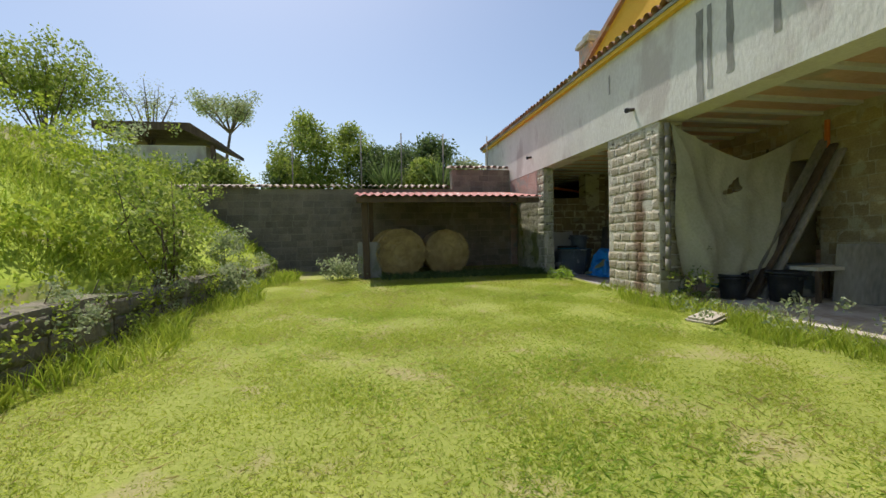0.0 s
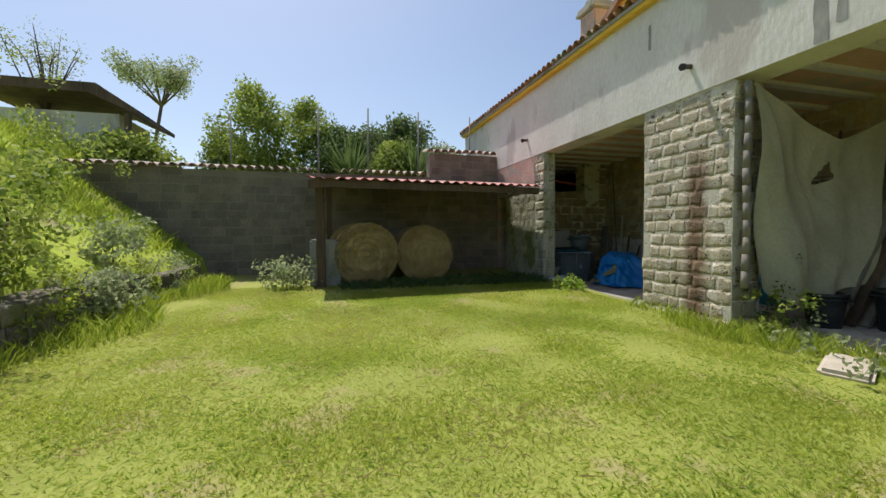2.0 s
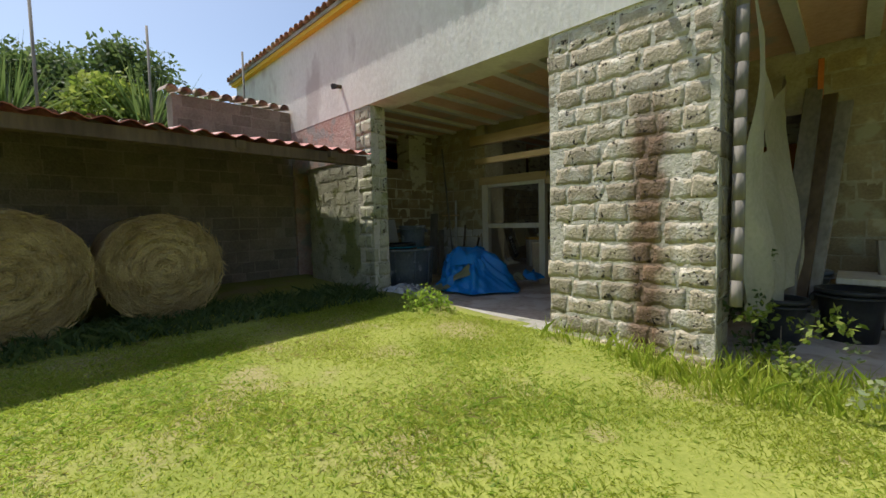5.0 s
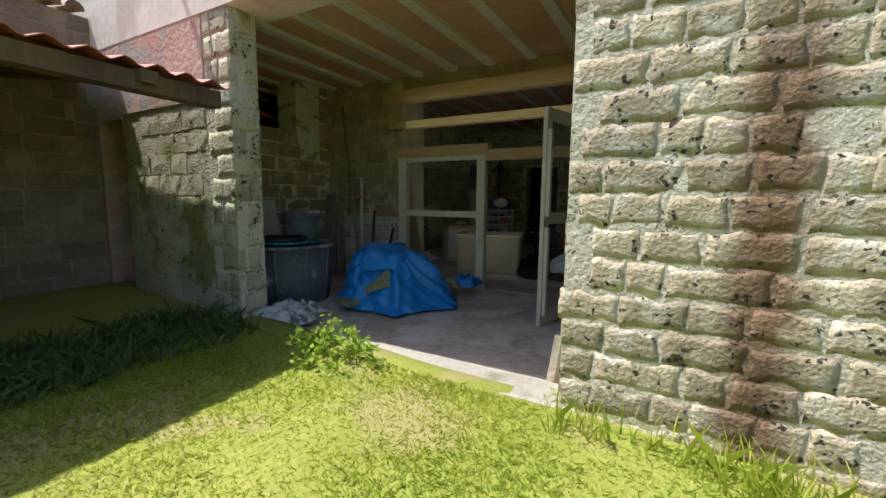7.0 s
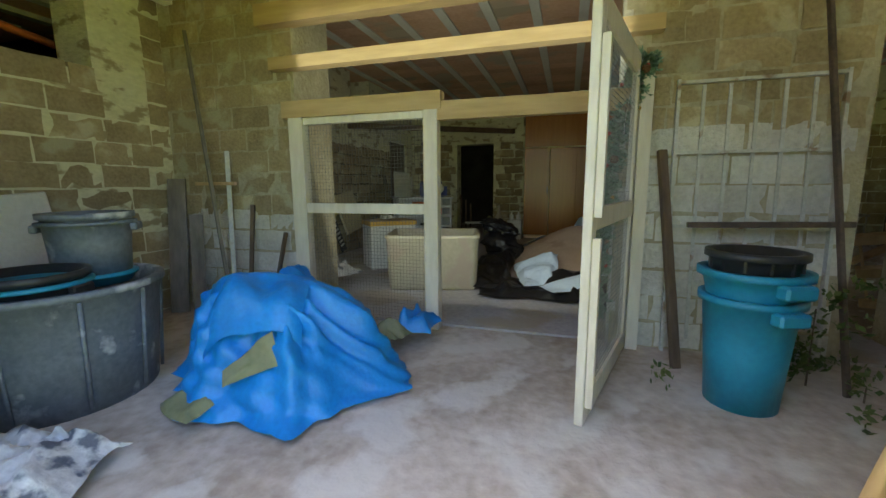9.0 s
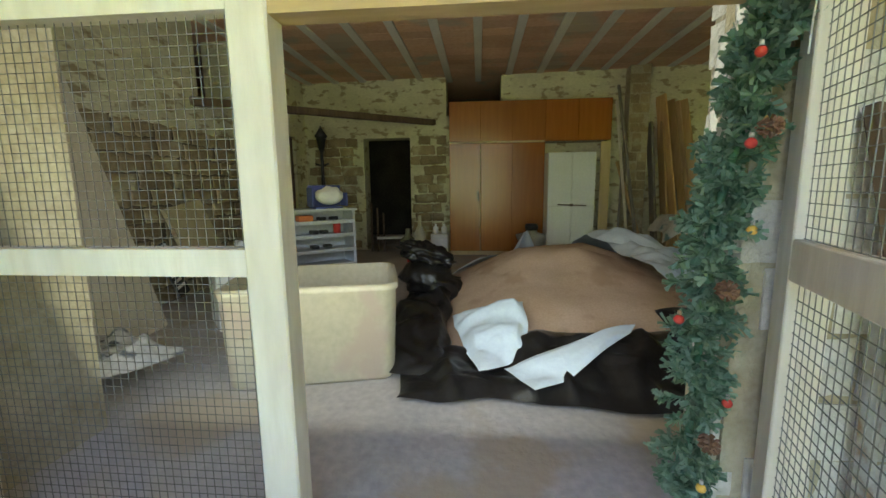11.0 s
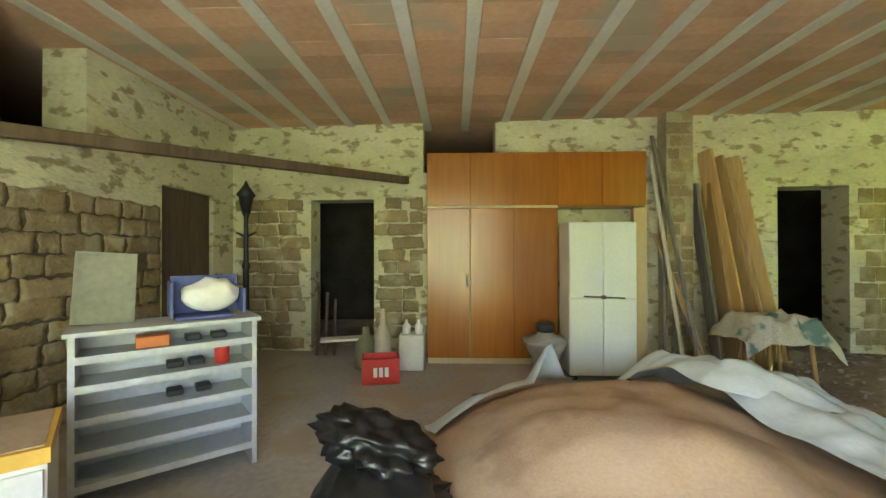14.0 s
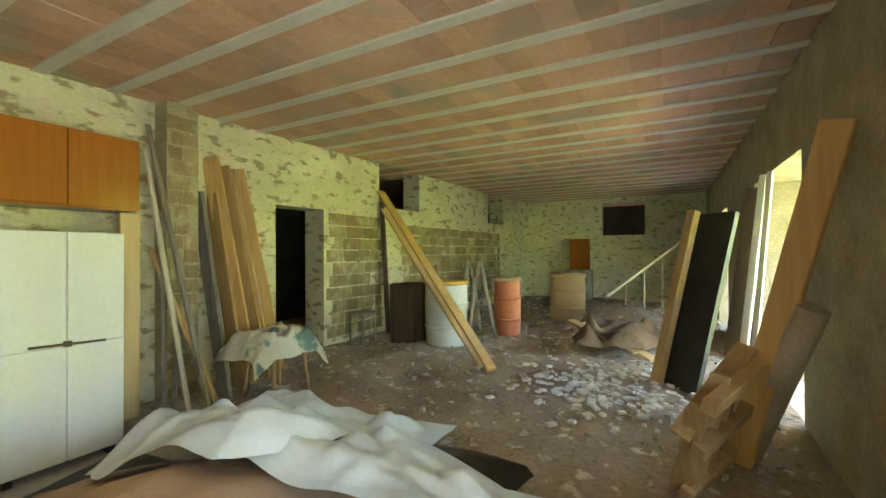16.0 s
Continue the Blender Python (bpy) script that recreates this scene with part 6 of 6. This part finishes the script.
for k in range(9):
    a = 3.3 + 0.9 * math.sin(k * 2.4)
    c = spine_at(0.06 + 0.11 * k) + Vector((0.115 * math.cos(a), 0.115 * math.sin(a) + 0.03, 0))
    bm = bmesh.new()
    bmesh.ops.create_icosphere(bm, subdivisions=2, radius=0.014)
    bmesh.ops.translate(bm, verts=bm.verts[:], vec=c)
    for f in bm.faces:
        f.smooth = True
    bauble = part("bauble", bm, M_RED if k % 3 else M_YELLOWTOP, gar)
    bm = bmesh.new()
    rod(bm, c + Vector((0, 0, 0.014)), c + Vector((0, 0, 0.026)), 0.006, 0.005, 8)
    part("cap", bm, M_METALWHITE, bauble, "silver cap")
M_CONE = mat("pine_cone", (0.16, 0.08, 0.045), (0.30, 0.17, 0.10), 20, 80, 0.8, 0.3)
for k in range(5):
    c = spine_at(0.12 + 0.2 * k) + Vector((-0.115, 0.03 * math.sin(k * 3), 0))
    bm = bmesh.new()
    for ring in range(6):
        rad = 0.028 * math.sin(math.pi * (0.12 + 0.15 * ring))
        for q in range(8):
            a = 2 * math.pi * (q + 0.5 * (ring % 2)) / 8
            o = c + Vector((-0.02 + 0.012 * ring, rad * math.cos(a), rad * math.sin(a)))
            beam(bm, c + Vector((-0.014 + 0.012 * ring, 0, 0)), o + Vector((-0.006, 0, 0)), 0.012, 0.004, a)
    part("pine_cone", bm, M_CONE, gar, "small brown pine cone")
bm = bmesh.new()
pts = [Vector((-0.13, -0.03 - 0.09 * (q / 12) ** 2, 1.3 + 0.04 * q)) for q in range(13)]
for a, b in zip(pts, pts[1:]):
    rod(bm, a, b, 0.0025, 0.0025, 5)
part("cord", bm, M_FOAM, gar, "loose white cord")

# ================ growth ================
def blades(n, region, height, width, seed, material, name, label, lean=0.5, keep=None, clump=0.0):
    """Grass as single tapering blades over a region (x0, x1, y0, y1)."""
    r = np.random.default_rng(seed)
    x = r.uniform(region[0], region[1], n)
    y = r.uniform(region[2], region[3], n)
    if clump:
        d = np.array([noise.noise(Vector((a * clump, b * clump, seed))) for a, b in zip(x, y)])
        ok = d > r.uniform(-0.6, 0.35, n)
        x, y, d = x[ok], y[ok], d[ok]
    else:
        d = np.zeros(len(x))
    if keep is not None:
        ok = np.array([keep(a, b) for a, b in zip(x, y)], bool)
        x, y, d = x[ok], y[ok], d[ok]
    n = len(x)
    z = np.array([ground_z(a, b) for a, b in zip(x, y)])
    h = height * (0.45 + 0.8 * r.random(n)) * (1 + 0.6 * d)
    a = r.random(n) * 2 * math.pi
    w = width * (0.6 + 0.8 * r.random(n))
    lx, ly = r.normal(size=n) * lean * h, r.normal(size=n) * lean * h
    base = np.stack([x, y, z - 0.01], 1)
    side = np.stack([np.cos(a) * w, np.sin(a) * w, np.zeros(n)], 1)
    mid = base + np.stack([lx * 0.35, ly * 0.35, h * 0.6], 1)
    tip = base + np.stack([lx, ly, h], 1)
    v = np.stack([base - side, base + side, mid + side * 0.7, tip, mid - side * 0.7], 1).reshape(-1, 3)
    f = np.arange(5 * n).reshape(-1, 5)
    return tagged(new(name, raw_mesh(name, v, f, material)), label, "grass", kind="stuff")


M_DRYGRASS = leaf_mat("dry_grass", (0.40, 0.34, 0.12), (0.62, 0.54, 0.26))
M_CLOVER = leaf_mat("broad_lawn_leaves", (0.22, 0.36, 0.035), (0.40, 0.52, 0.09), 0.72)
lawn_ok = lambda x, y: x > -2.5 + 0.06 * (y - 4) and not (x > 4.6 and 5.8 < y < 7.25) and not (x > 4.62 and y > 7.3)
blades(400000, (-2.7, 5.0, 0.6, 10.3), 0.028, 0.0034, 11, M_GRASS, "lawn_grass", "short mown yellow-green lawn grass", 1.0, lawn_ok)
blades(60000, (-2.7, 4.9, 0.6, 10.3), 0.03, 0.003, 12, M_DRYGRASS, "dry_grass", "straw-coloured dry tufts in the lawn", 1.5, lambda x, y: lawn_ok(x, y) and x < 3.4 - 0.1 * y + 0.8 * math.sin(y), 1.1)
blades(110000, (-2.7, 4.9, 0.6, 10.3), 0.026, 0.006, 13, M_CLOVER, "lawn_clover", "broad-leaved clover patches in the lawn", 1.4, lambda x, y: lawn_ok(x, y) and x > -0.6 + 0.9 * math.sin(y * 0.8), 0.8)
blades(16000, (-4.0, 6.0, -6.0, 0.6), 0.06, 0.008, 14, M_GRASS, "lawn_grass_near", "mown lawn grass behind the walker", 0.6)
near_wall = lambda x, y: -2.62 < x - 0.06 * (y - 4) < -2.05 - 0.25 * math.sin(y * 2.3)
blades(16000, (-2.9, -1.4, 0.2, 11.5), 0.22, 0.006, 15, M_WEED, "wall_weeds", "tall weeds along the foot of the low wall", 0.5, near_wall, 1.0)
blades(5000, (3.9, 4.95, 2.2, 7.2), 0.18, 0.005, 16, M_WEED, "pier_weeds", "tall grass and weeds along the pier and bay", 0.5, lambda x, y: x > 4.25 + 0.2 * math.sin(y * 3) and not (x > 4.6 and y > 5.8), 0.0)
blades(60000, (-9.0, -2.7, -2.0, 14.0), 0.15, 0.010, 17, M_WEED, "bank_grass", "rank grass on the bank above the low wall", 0.6, lambda x, y: x < -2.95 + 0.06 * (y - 4), 0.5)
blades(9000, (-10.0, 4.6, 12.9, 17.0), 0.35, 0.012, 18, M_WEED, "upper_grass", "long grass beyond the yard wall", 0.5)


def bush(name, centres, spread, per, size, material, label, category, stems=(), seed=1, flat=1.0, group=""):
    """Stems or a trunk with limbs, and leaves scattered about many centres."""
    t = thing(name, (0, 0, 0), label, category, group)
    v, f = leaf_cloud(centres, spread, per, size, seed, flat)
    ob = new("crown", raw_mesh("crown", v, f, material))
    ob.parent = t
    for i, s in enumerate(stems):
        bm = bmesh.new()
        for a, b, r0, r1 in s:
            rod(bm, a, b, r0, r1, 7)
        part("trunk" if i == 0 else "limb", bm, M_BARK, t)
    return t


def tree(base, height, spread, material, seed, label, leaf=0.06, per=60, limbs=9, stem=0.09, fork=0.35, name="tree"):
    r = random.Random(seed)
    b = Vector(base)
    top = b + Vector((r.uniform(-0.1, 0.1) * height, r.uniform(-0.1, 0.1) * height, height * fork))
    stems = [[(b - Vector((0, 0, 0.2)), top, stem, stem * 0.7)]]
    centres = []
    for k in range(limbs):
        a = 2 * math.pi * k / limbs + r.uniform(-0.4, 0.4)
        out = r.uniform(0.35, 1.0) * spread
        mid = top + Vector((math.cos(a) * out * 0.5, math.sin(a) * out * 0.5, height * (1 - fork) * r.uniform(0.3, 0.55)))
        end = top + Vector((math.cos(a) * out, math.sin(a) * out, height * (1 - fork) * r.uniform(0.6, 1.0)))
        seg = [(top - Vector((0, 0, 0.02)), mid, stem * 0.5, stem * 0.28), (mid, end, stem * 0.28, stem * 0.1)]
        for q in range(4):
            tw = mid.lerp(end, 0.25 * q) + Vector((r.gauss(0, 0.25), r.gauss(0, 0.25), r.uniform(0, 0.3))) * spread * 0.55
            seg.append((mid.lerp(end, 0.2 * q), tw, stem * 0.14, stem * 0.05))
            centres.append(tw)
        centres += [end, mid.lerp(end, 0.5)]
        stems.append(seg)
    return bush(name, [tuple(c) for c in centres], spread * 0.24, per, leaf, material, label, "tree", stems, seed)


# shrub standing over the low wall
r = random.Random(9)
stems, cen = [], []
for k in range(9):
    b = Vector((-2.65 + r.uniform(-0.25, 0.2), 6.9 + r.uniform(-0.35, 0.35), 0.3))
    m1 = b + Vector((r.uniform(-0.5, 0.45), r.uniform(-0.45, 0.45), r.uniform(0.7, 1.1)))
    e = m1 + Vector((r.uniform(-0.55, 0.65), r.uniform(-0.5, 0.5), r.uniform(0.35, 0.95)))
    stems.append([(b, m1, 0.018, 0.012), (m1, e, 0.012, 0.004)])
    for q in range(5):
        cen.append(tuple(m1.lerp(e, q / 4) + Vector((r.gauss(0, 0.2), r.gauss(0, 0.2), r.gauss(0, 0.12)))))
    cen.append(tuple(b.lerp(m1, 0.7) + Vector((r.gauss(0, 0.25), r.gauss(0, 0.25), 0))))
bush("shrub", cen, 0.27, 75, 0.034, M_LEAF, "many-stemmed leafy shrub on the edge of the bank", "shrub", stems, 3)
tree((-7.0, 11.3, 3.0), 2.75, 1.35, M_LEAF, 21, "thin-leaved tree on the bank with see-through crown", 0.042, 80, 15, 0.05, 0.16)
tree((-8.6, 11.0, 3.1), 2.3, 1.1, M_LEAF_PALE, 26, "thin-leaved tree on the bank among weeds", 0.04, 60, 11, 0.06)
tree((-7.5, 16.5, 3.0), 4.2, 1.0, M_LEAF_PALE, 22, "almost bare small tree behind the bank", 0.035, 16, 10, 0.07)
tree((-6.2, 20.0, 3.0), 4.75, 1.55, M_LEAF_PALE, 23, "slender tree with a flat sparse pale crown", 0.05, 62, 13, 0.08, 0.66)
for i, (x, y, w, h, mt, sd, lb) in enumerate(((-1.9, 17.0, 1.2, 3.3, M_LEAF, 31, "dense bright green tree behind the yard wall"), (-0.5, 17.5, 1.1, 3.1, M_LEAF, 32, "dense green tree behind the yard wall"), (0.7, 16.6, 0.9, 2.2, M_LEAF_DARK, 33, "dark evergreen bush behind the yard wall"), (1.9, 17.0, 0.9, 2.3, M_LEAF_DARK, 34, "dark rounded bush behind the yard wall"), (3.0, 16.2, 0.8, 2.6, M_LEAF_DARK, 35, "spiky dark bush behind the yard wall"), (2.4, 15.2, 0.7, 1.4, M_LEAF, 36, "light green bush behind the yard wall"), (4.0, 15.6, 0.6, 1.4, M_LEAF_PALE, 37, "pale bush at the building's corner"), (-3.0, 18.5, 1.0, 2.0, M_LEAF_DARK, 38, "dark bush on the rise behind the wall"), (-4.6, 14.6, 0.9, 1.1, M_LEAF, 39, "low light green bush behind the wall"))):
    rr_ = random.Random(sd)
    z0 = ground_z(x, y)
    cs = []
    for k in range(60):
        a, q = rr_.random() * 6.28, rr_.random() ** 0.6
        zz = rr_.random()
        w_ = w * 1.22
        prof = math.sin(math.pi * min(1, 0.18 + zz * 0.8)) ** 0.6
        cs.append((x + w_ * q * prof * math.cos(a), y + w_ * q * prof * math.sin(a), z0 + h * (0.08 + 0.9 * zz) + rr_.gauss(0, 0.08)))
    bush("bush", cs, 0.46, 170, 0.055, mt, lb, "bush", [[((x, y, z0 - 0.1), (x, y, z0 + h * 0.6), 0.07, 0.03)]], sd)
for i, (x, y, h) in enumerate(((1.0, 15.0, 1.6), (2.9, 14.6, 1.7))):
    rr_ = np.random.default_rng(i + 70)
    nn = 160
    a = rr_.random(nn) * 6.28
    el = rr_.uniform(0.5, 1.4, nn)
    d = np.stack([np.cos(a) * np.cos(el), np.sin(a) * np.cos(el), np.sin(el)], 1)
    ln = h * rr_.uniform(0.6, 1.0, nn)[:, None]
    b = np.array([x, y, ground_z(x, y) + 0.5]) + rr_.normal(size=(nn, 3)) * 0.08
    s = np.cross(d, [0, 0, 1.0]) * 0.03
    v = np.stack([b, b + d * ln * 0.5 + s, b + d * ln, b + d * ln * 0.5 - s], 1).reshape(-1, 3)
    t = thing("spiky_plant", (0, 0, 0), "tall spiky plant rising behind the yard wall", "plant", "spiky plants")
    ob = new("leaf_tuft", raw_mesh("leaf_tuft", v, np.arange(4 * nn).reshape(-1, 4), M_LEAF_DARK))
    ob.parent = t
    bm = bmesh.new()
    rod(bm, (x, y, ground_z(x, y) - 0.1), (x, y, ground_z(x, y) + 0.7), 0.06, 0.05)
    part("stem", bm, M_BARK, t)
# bank shrubs and weeds
for i, (x, y, h, w, mt) in enumerate(((-3.4, 8.6, 0.9, 0.6, M_LEAF), (-4.2, 7.6, 1.1, 0.7, M_WEED), (-4.8, 9.2, 1.3, 0.8, M_LEAF_PALE), (-3.3, 5.4, 0.5, 0.6, M_WEED), (-5.6, 10.6, 1.5, 0.9, M_LEAF), (-4.5, 11.5, 1.2, 0.8, M_LEAF), (-2.7, 9.2, 0.6, 0.5, M_LEAF_PALE), (-3.6, 3.6, 0.4, 0.6, M_WEED), (-6.5, 8.5, 0.8, 0.8, M_WEED), (-2.35, 8.1, 0.5, 0.35, M_LEAF_PALE), (-0.35, 10.2, 0.5, 0.35, M_LEAF_PALE))):
    rr_ = random.Random(i + 50)
    z0 = ground_z(x, y)
    cs = [(x + rr_.gauss(0, w * 0.5), y + rr_.gauss(0, w * 0.5), z0 + h * rr_.random() ** 0.8) for k in range(26)]
    bush("weed_clump", cs, 0.2, 42, 0.035, mt, "leafy weed clump growing on the grassy bank", "weed", [[((x, y, z0 - 0.05), (x, y, z0 + h * 0.5), 0.01, 0.005)]], i + 200, group="weeds on the bank")
# weeds hanging over the low wall
for i in range(16):
    y = 1.5 + 0.6 * i
    x = -2.62 + 0.06 * (y - 4)
    rr_ = random.Random(i + 700)
    cs = [(x + rr_.uniform(-0.25, 0.22), y + rr_.gauss(0, 0.22), rr_.uniform(0.2, 0.8)) for k in range(12 + 5 * (i % 3))]
    bush("weed_clump", cs, 0.12, 34, 0.022, (M_LEAF, M_WEED, M_LEAF_PALE)[i % 3], "leafy weeds spilling over the low stone wall", "weed", [[((x - 0.25, y, 0.4), (x - 0.1, y, 0.75), 0.008, 0.004)]], i + 800, group="weeds on the low wall")
# plants at the bay's step, ivy by the bins, weeds in the shed's shade
for i, (x, y, h, w, n, mt, lb) in enumerate(((4.45, 8.8, 0.2, 0.09, 11, M_CLOVER, "bright green weed at the end of the step"), (4.5, 8.55, 0.12, 0.08, 8, M_CLOVER, "low green weed by the step"), (6.9, 6.25, 0.12, 0.3, 18, M_LEAF_DARK, "dark creeping ivy beside the bins"), (7.05, 6.45, 0.6, 0.1, 8, M_LEAF_DARK, "ivy climbing beside the grille"), (5.2, 5.7, 0.9, 0.14, 14, M_LEAF_DARK, "weeds climbing the pier's shaded side"), (4.9, 5.5, 0.4, 0.22, 14, M_LEAF, "weeds at the pier's corner"), (4.75, 4.6, 0.3, 0.3, 14, M_LEAF_PALE, "pale weeds before the cluttered bay"), (4.75, 3.7, 0.35, 0.3, 14, M_LEAF_PALE, "pale weeds before the cluttered bay"))):
    rr_ = random.Random(i + 90)
    z0 = ground_z(x, y) if x < 4.9 else F0
    cs = [(x + rr_.gauss(0, w), y + rr_.gauss(0, w), z0 + 0.03 + h * rr_.random()) for k in range(n)]
    bush("weed_clump", cs, 0.09, 26, 0.024, mt, lb, "weed", [[((x, y, z0 - 0.02), (x, y, z0 + h * 0.8), 0.006, 0.003)]], i + 300)
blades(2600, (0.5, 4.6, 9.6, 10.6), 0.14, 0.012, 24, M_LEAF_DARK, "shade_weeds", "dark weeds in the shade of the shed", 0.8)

# distant hut behind the bank and fence posts
hut = thing("hut", pose(-6.35, 15.2, 3.0) @ Matrix.Scale(0.82, 4), "small pale hut with a dark overhanging roof behind the trees", "hut")
bm = bmesh.new()
box(bm, -1.9, 1.6, 0, 2.4, -0.4, 1.7)
part("wall", bm, M_FACADE, hut)
bm = bmesh.new()
vs = [bm.verts.new(c) for c in ((-2.2, -0.5, 2.5), (1.2, -0.5, 2.5), (2.3, -0.5, 1.75), (-2.2, 2.8, 2.5), (1.2, 2.8, 2.5), (2.3, 2.8, 1.75), (-2.2, -0.5, 2.2), (1.0, -0.5, 2.2), (2.3, -0.5, 1.6), (-2.2, 2.8, 2.2), (1.0, 2.8, 2.2), (2.3, 2.8, 1.6))]
for f in ((0, 1, 4, 3), (1, 2, 5, 4), (6, 9, 10, 7), (7, 10, 11, 8), (0, 6, 7, 1), (1, 7, 8, 2), (3, 4, 10, 9), (4, 5, 11, 10), (0, 3, 9, 6), (2, 8, 11, 5)):
    bm.faces.new([vs[i] for i in f])
part("roof", bm, M_DARKWOOD, hut)
bm = bmesh.new()
box(bm, 1.9, 2.05, -0.4, -0.25, -0.4, 1.65)
part("post", bm, M_DARKWOOD, hut)
for i, (x, y, h) in enumerate(((-2.1, 13.9, 2.0), (0.05, 13.7, 2.3), (1.35, 13.7, 2.35), (2.75, 13.7, 2.35), (4.25, 13.6, 2.3))):
    bm = bmesh.new()
    rod(bm, (0, 0, -0.3), (0.02, 0, h), 0.022, 0.02, 8)
    single("fence_post", bm, M_GREYWOOD, (x, y, ground_z(x, y)), "thin grey fence post behind the yard wall", "post", "fence posts")

# ================ blocks of the walls ================
M_LOWSTONE = mat("mossy_wall_stone", (0.14, 0.12, 0.09), (0.27, 0.24, 0.19), 3, 30, 0.95, 0.8, vary=0.25, third=(0.13, 0.14, 0.06), third_size=3, third_amount=0.45)
M_WHITEWASH = mat("whitewashed_tufo", (0.50, 0.48, 0.43), (0.68, 0.66, 0.60), 4, 35, 0.95, 0.8, vary=0.1)
block_wall(pier, (FX + 0.02, 7.2, -0.05), -90, 1.35, 0.0, 2.9, 0.17, 0.36, M_TUFO_PIER, 0.006, seed=2, rough=0.03, fine=True)
block_wall(pier, (FX + 0.02, 5.85, -0.05), 0, 0.42, 0.0, 2.9, 0.205, 0.30, M_TUFO, 0.02, seed=3, rough=0.02, fine=True)
block_wall(pier, (FX + 0.44, 7.2, -0.05), 180, 0.42, 0.0, 2.9, 0.205, 0.30, M_TUFO, 0.02, seed=4, rough=0.02, fine=True)
block_wall(pier_left, (FX + 0.02, 10.42, 0.0), -90, 0.37, 0.0, 2.86, 0.205, 0.30, M_TUFO_MOSS, 0.02, seed=5, rough=0.02, fine=True)
block_wall(pier_left, (FX + 0.02, 10.05, 0.0), 0, 0.26, 0.0, 2.86, 0.205, 0.25, M_TUFO_MOSS, 0.02, seed=6, rough=0.02, fine=True)
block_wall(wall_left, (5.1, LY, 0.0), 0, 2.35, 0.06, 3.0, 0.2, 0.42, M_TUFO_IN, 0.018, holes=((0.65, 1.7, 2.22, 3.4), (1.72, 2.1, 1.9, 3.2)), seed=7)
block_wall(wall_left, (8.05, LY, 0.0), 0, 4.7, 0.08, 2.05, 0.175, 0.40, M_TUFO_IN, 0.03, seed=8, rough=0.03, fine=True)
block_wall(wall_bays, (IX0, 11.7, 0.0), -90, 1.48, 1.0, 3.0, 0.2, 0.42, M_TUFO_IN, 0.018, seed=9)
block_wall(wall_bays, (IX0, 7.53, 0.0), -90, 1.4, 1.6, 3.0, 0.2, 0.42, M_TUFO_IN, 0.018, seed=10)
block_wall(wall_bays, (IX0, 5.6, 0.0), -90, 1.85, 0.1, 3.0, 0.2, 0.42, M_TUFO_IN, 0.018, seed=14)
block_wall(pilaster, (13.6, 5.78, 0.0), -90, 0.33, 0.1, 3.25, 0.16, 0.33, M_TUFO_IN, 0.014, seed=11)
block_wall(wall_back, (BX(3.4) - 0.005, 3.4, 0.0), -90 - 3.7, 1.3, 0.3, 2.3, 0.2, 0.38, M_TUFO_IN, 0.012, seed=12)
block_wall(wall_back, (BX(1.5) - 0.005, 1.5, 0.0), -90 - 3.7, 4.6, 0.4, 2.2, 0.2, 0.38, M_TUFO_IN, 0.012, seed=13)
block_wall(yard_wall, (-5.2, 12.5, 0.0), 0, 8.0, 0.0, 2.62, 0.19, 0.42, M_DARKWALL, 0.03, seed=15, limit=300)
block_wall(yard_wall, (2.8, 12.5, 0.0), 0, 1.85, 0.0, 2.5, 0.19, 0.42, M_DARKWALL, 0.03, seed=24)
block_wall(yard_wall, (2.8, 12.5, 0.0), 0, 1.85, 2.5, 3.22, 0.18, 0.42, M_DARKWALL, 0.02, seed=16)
block_wall(wall_bays, (IX0, 7.53, 0.0), -90, 1.37, 0.06, 1.6, 0.2, 0.42, M_WHITEWASH, 0.02, seed=17)
block_wall(wall_bays, (IX0, 11.7, 0.0), -90, 1.48, 0.06, 1.0, 0.2, 0.42, M_WHITEWASH, 0.018, seed=18)
block_wall(wall_bays, (IX0 + 0.18, 7.53, 0.0), 180, 0.18, 0.06, 2.8, 0.17, 0.2, M_WHITEWASH, 0.05, seed=19, rough=0.02, fine=True)
block_wall(wall_bays, (IX1, 7.36, 0.0), 180, 0.38, 0.06, 2.9, 0.17, 0.3, M_WHITEWASH, 0.03, seed=22)
block_wall(wall_front_moss, (FX + 0.02, 11.95, 0.0), -90, 1.53, 0.05, 2.14, 0.205, 0.38, M_TUFO_MOSS, 0.02, seed=20)
block_wall(low, (-2.875, 0.0, 0.0), 90 - 3.43, 10.5, -0.05, 0.56, 0.19, 0.46, M_LOWSTONE, 0.03, seed=21, name="stone", rough=0.03, fine=True)
block_wall(wall_back, (BX(11.65) - 0.004, 11.65, 0.0), -90 - 3.7, 2.75, 0.1, 2.3, 0.18, 0.38, M_TUFO_IN, 0.02, holes=((1.1, 2.08, 0.0, 2.24),), seed=23, rough=0.024, fine=True)
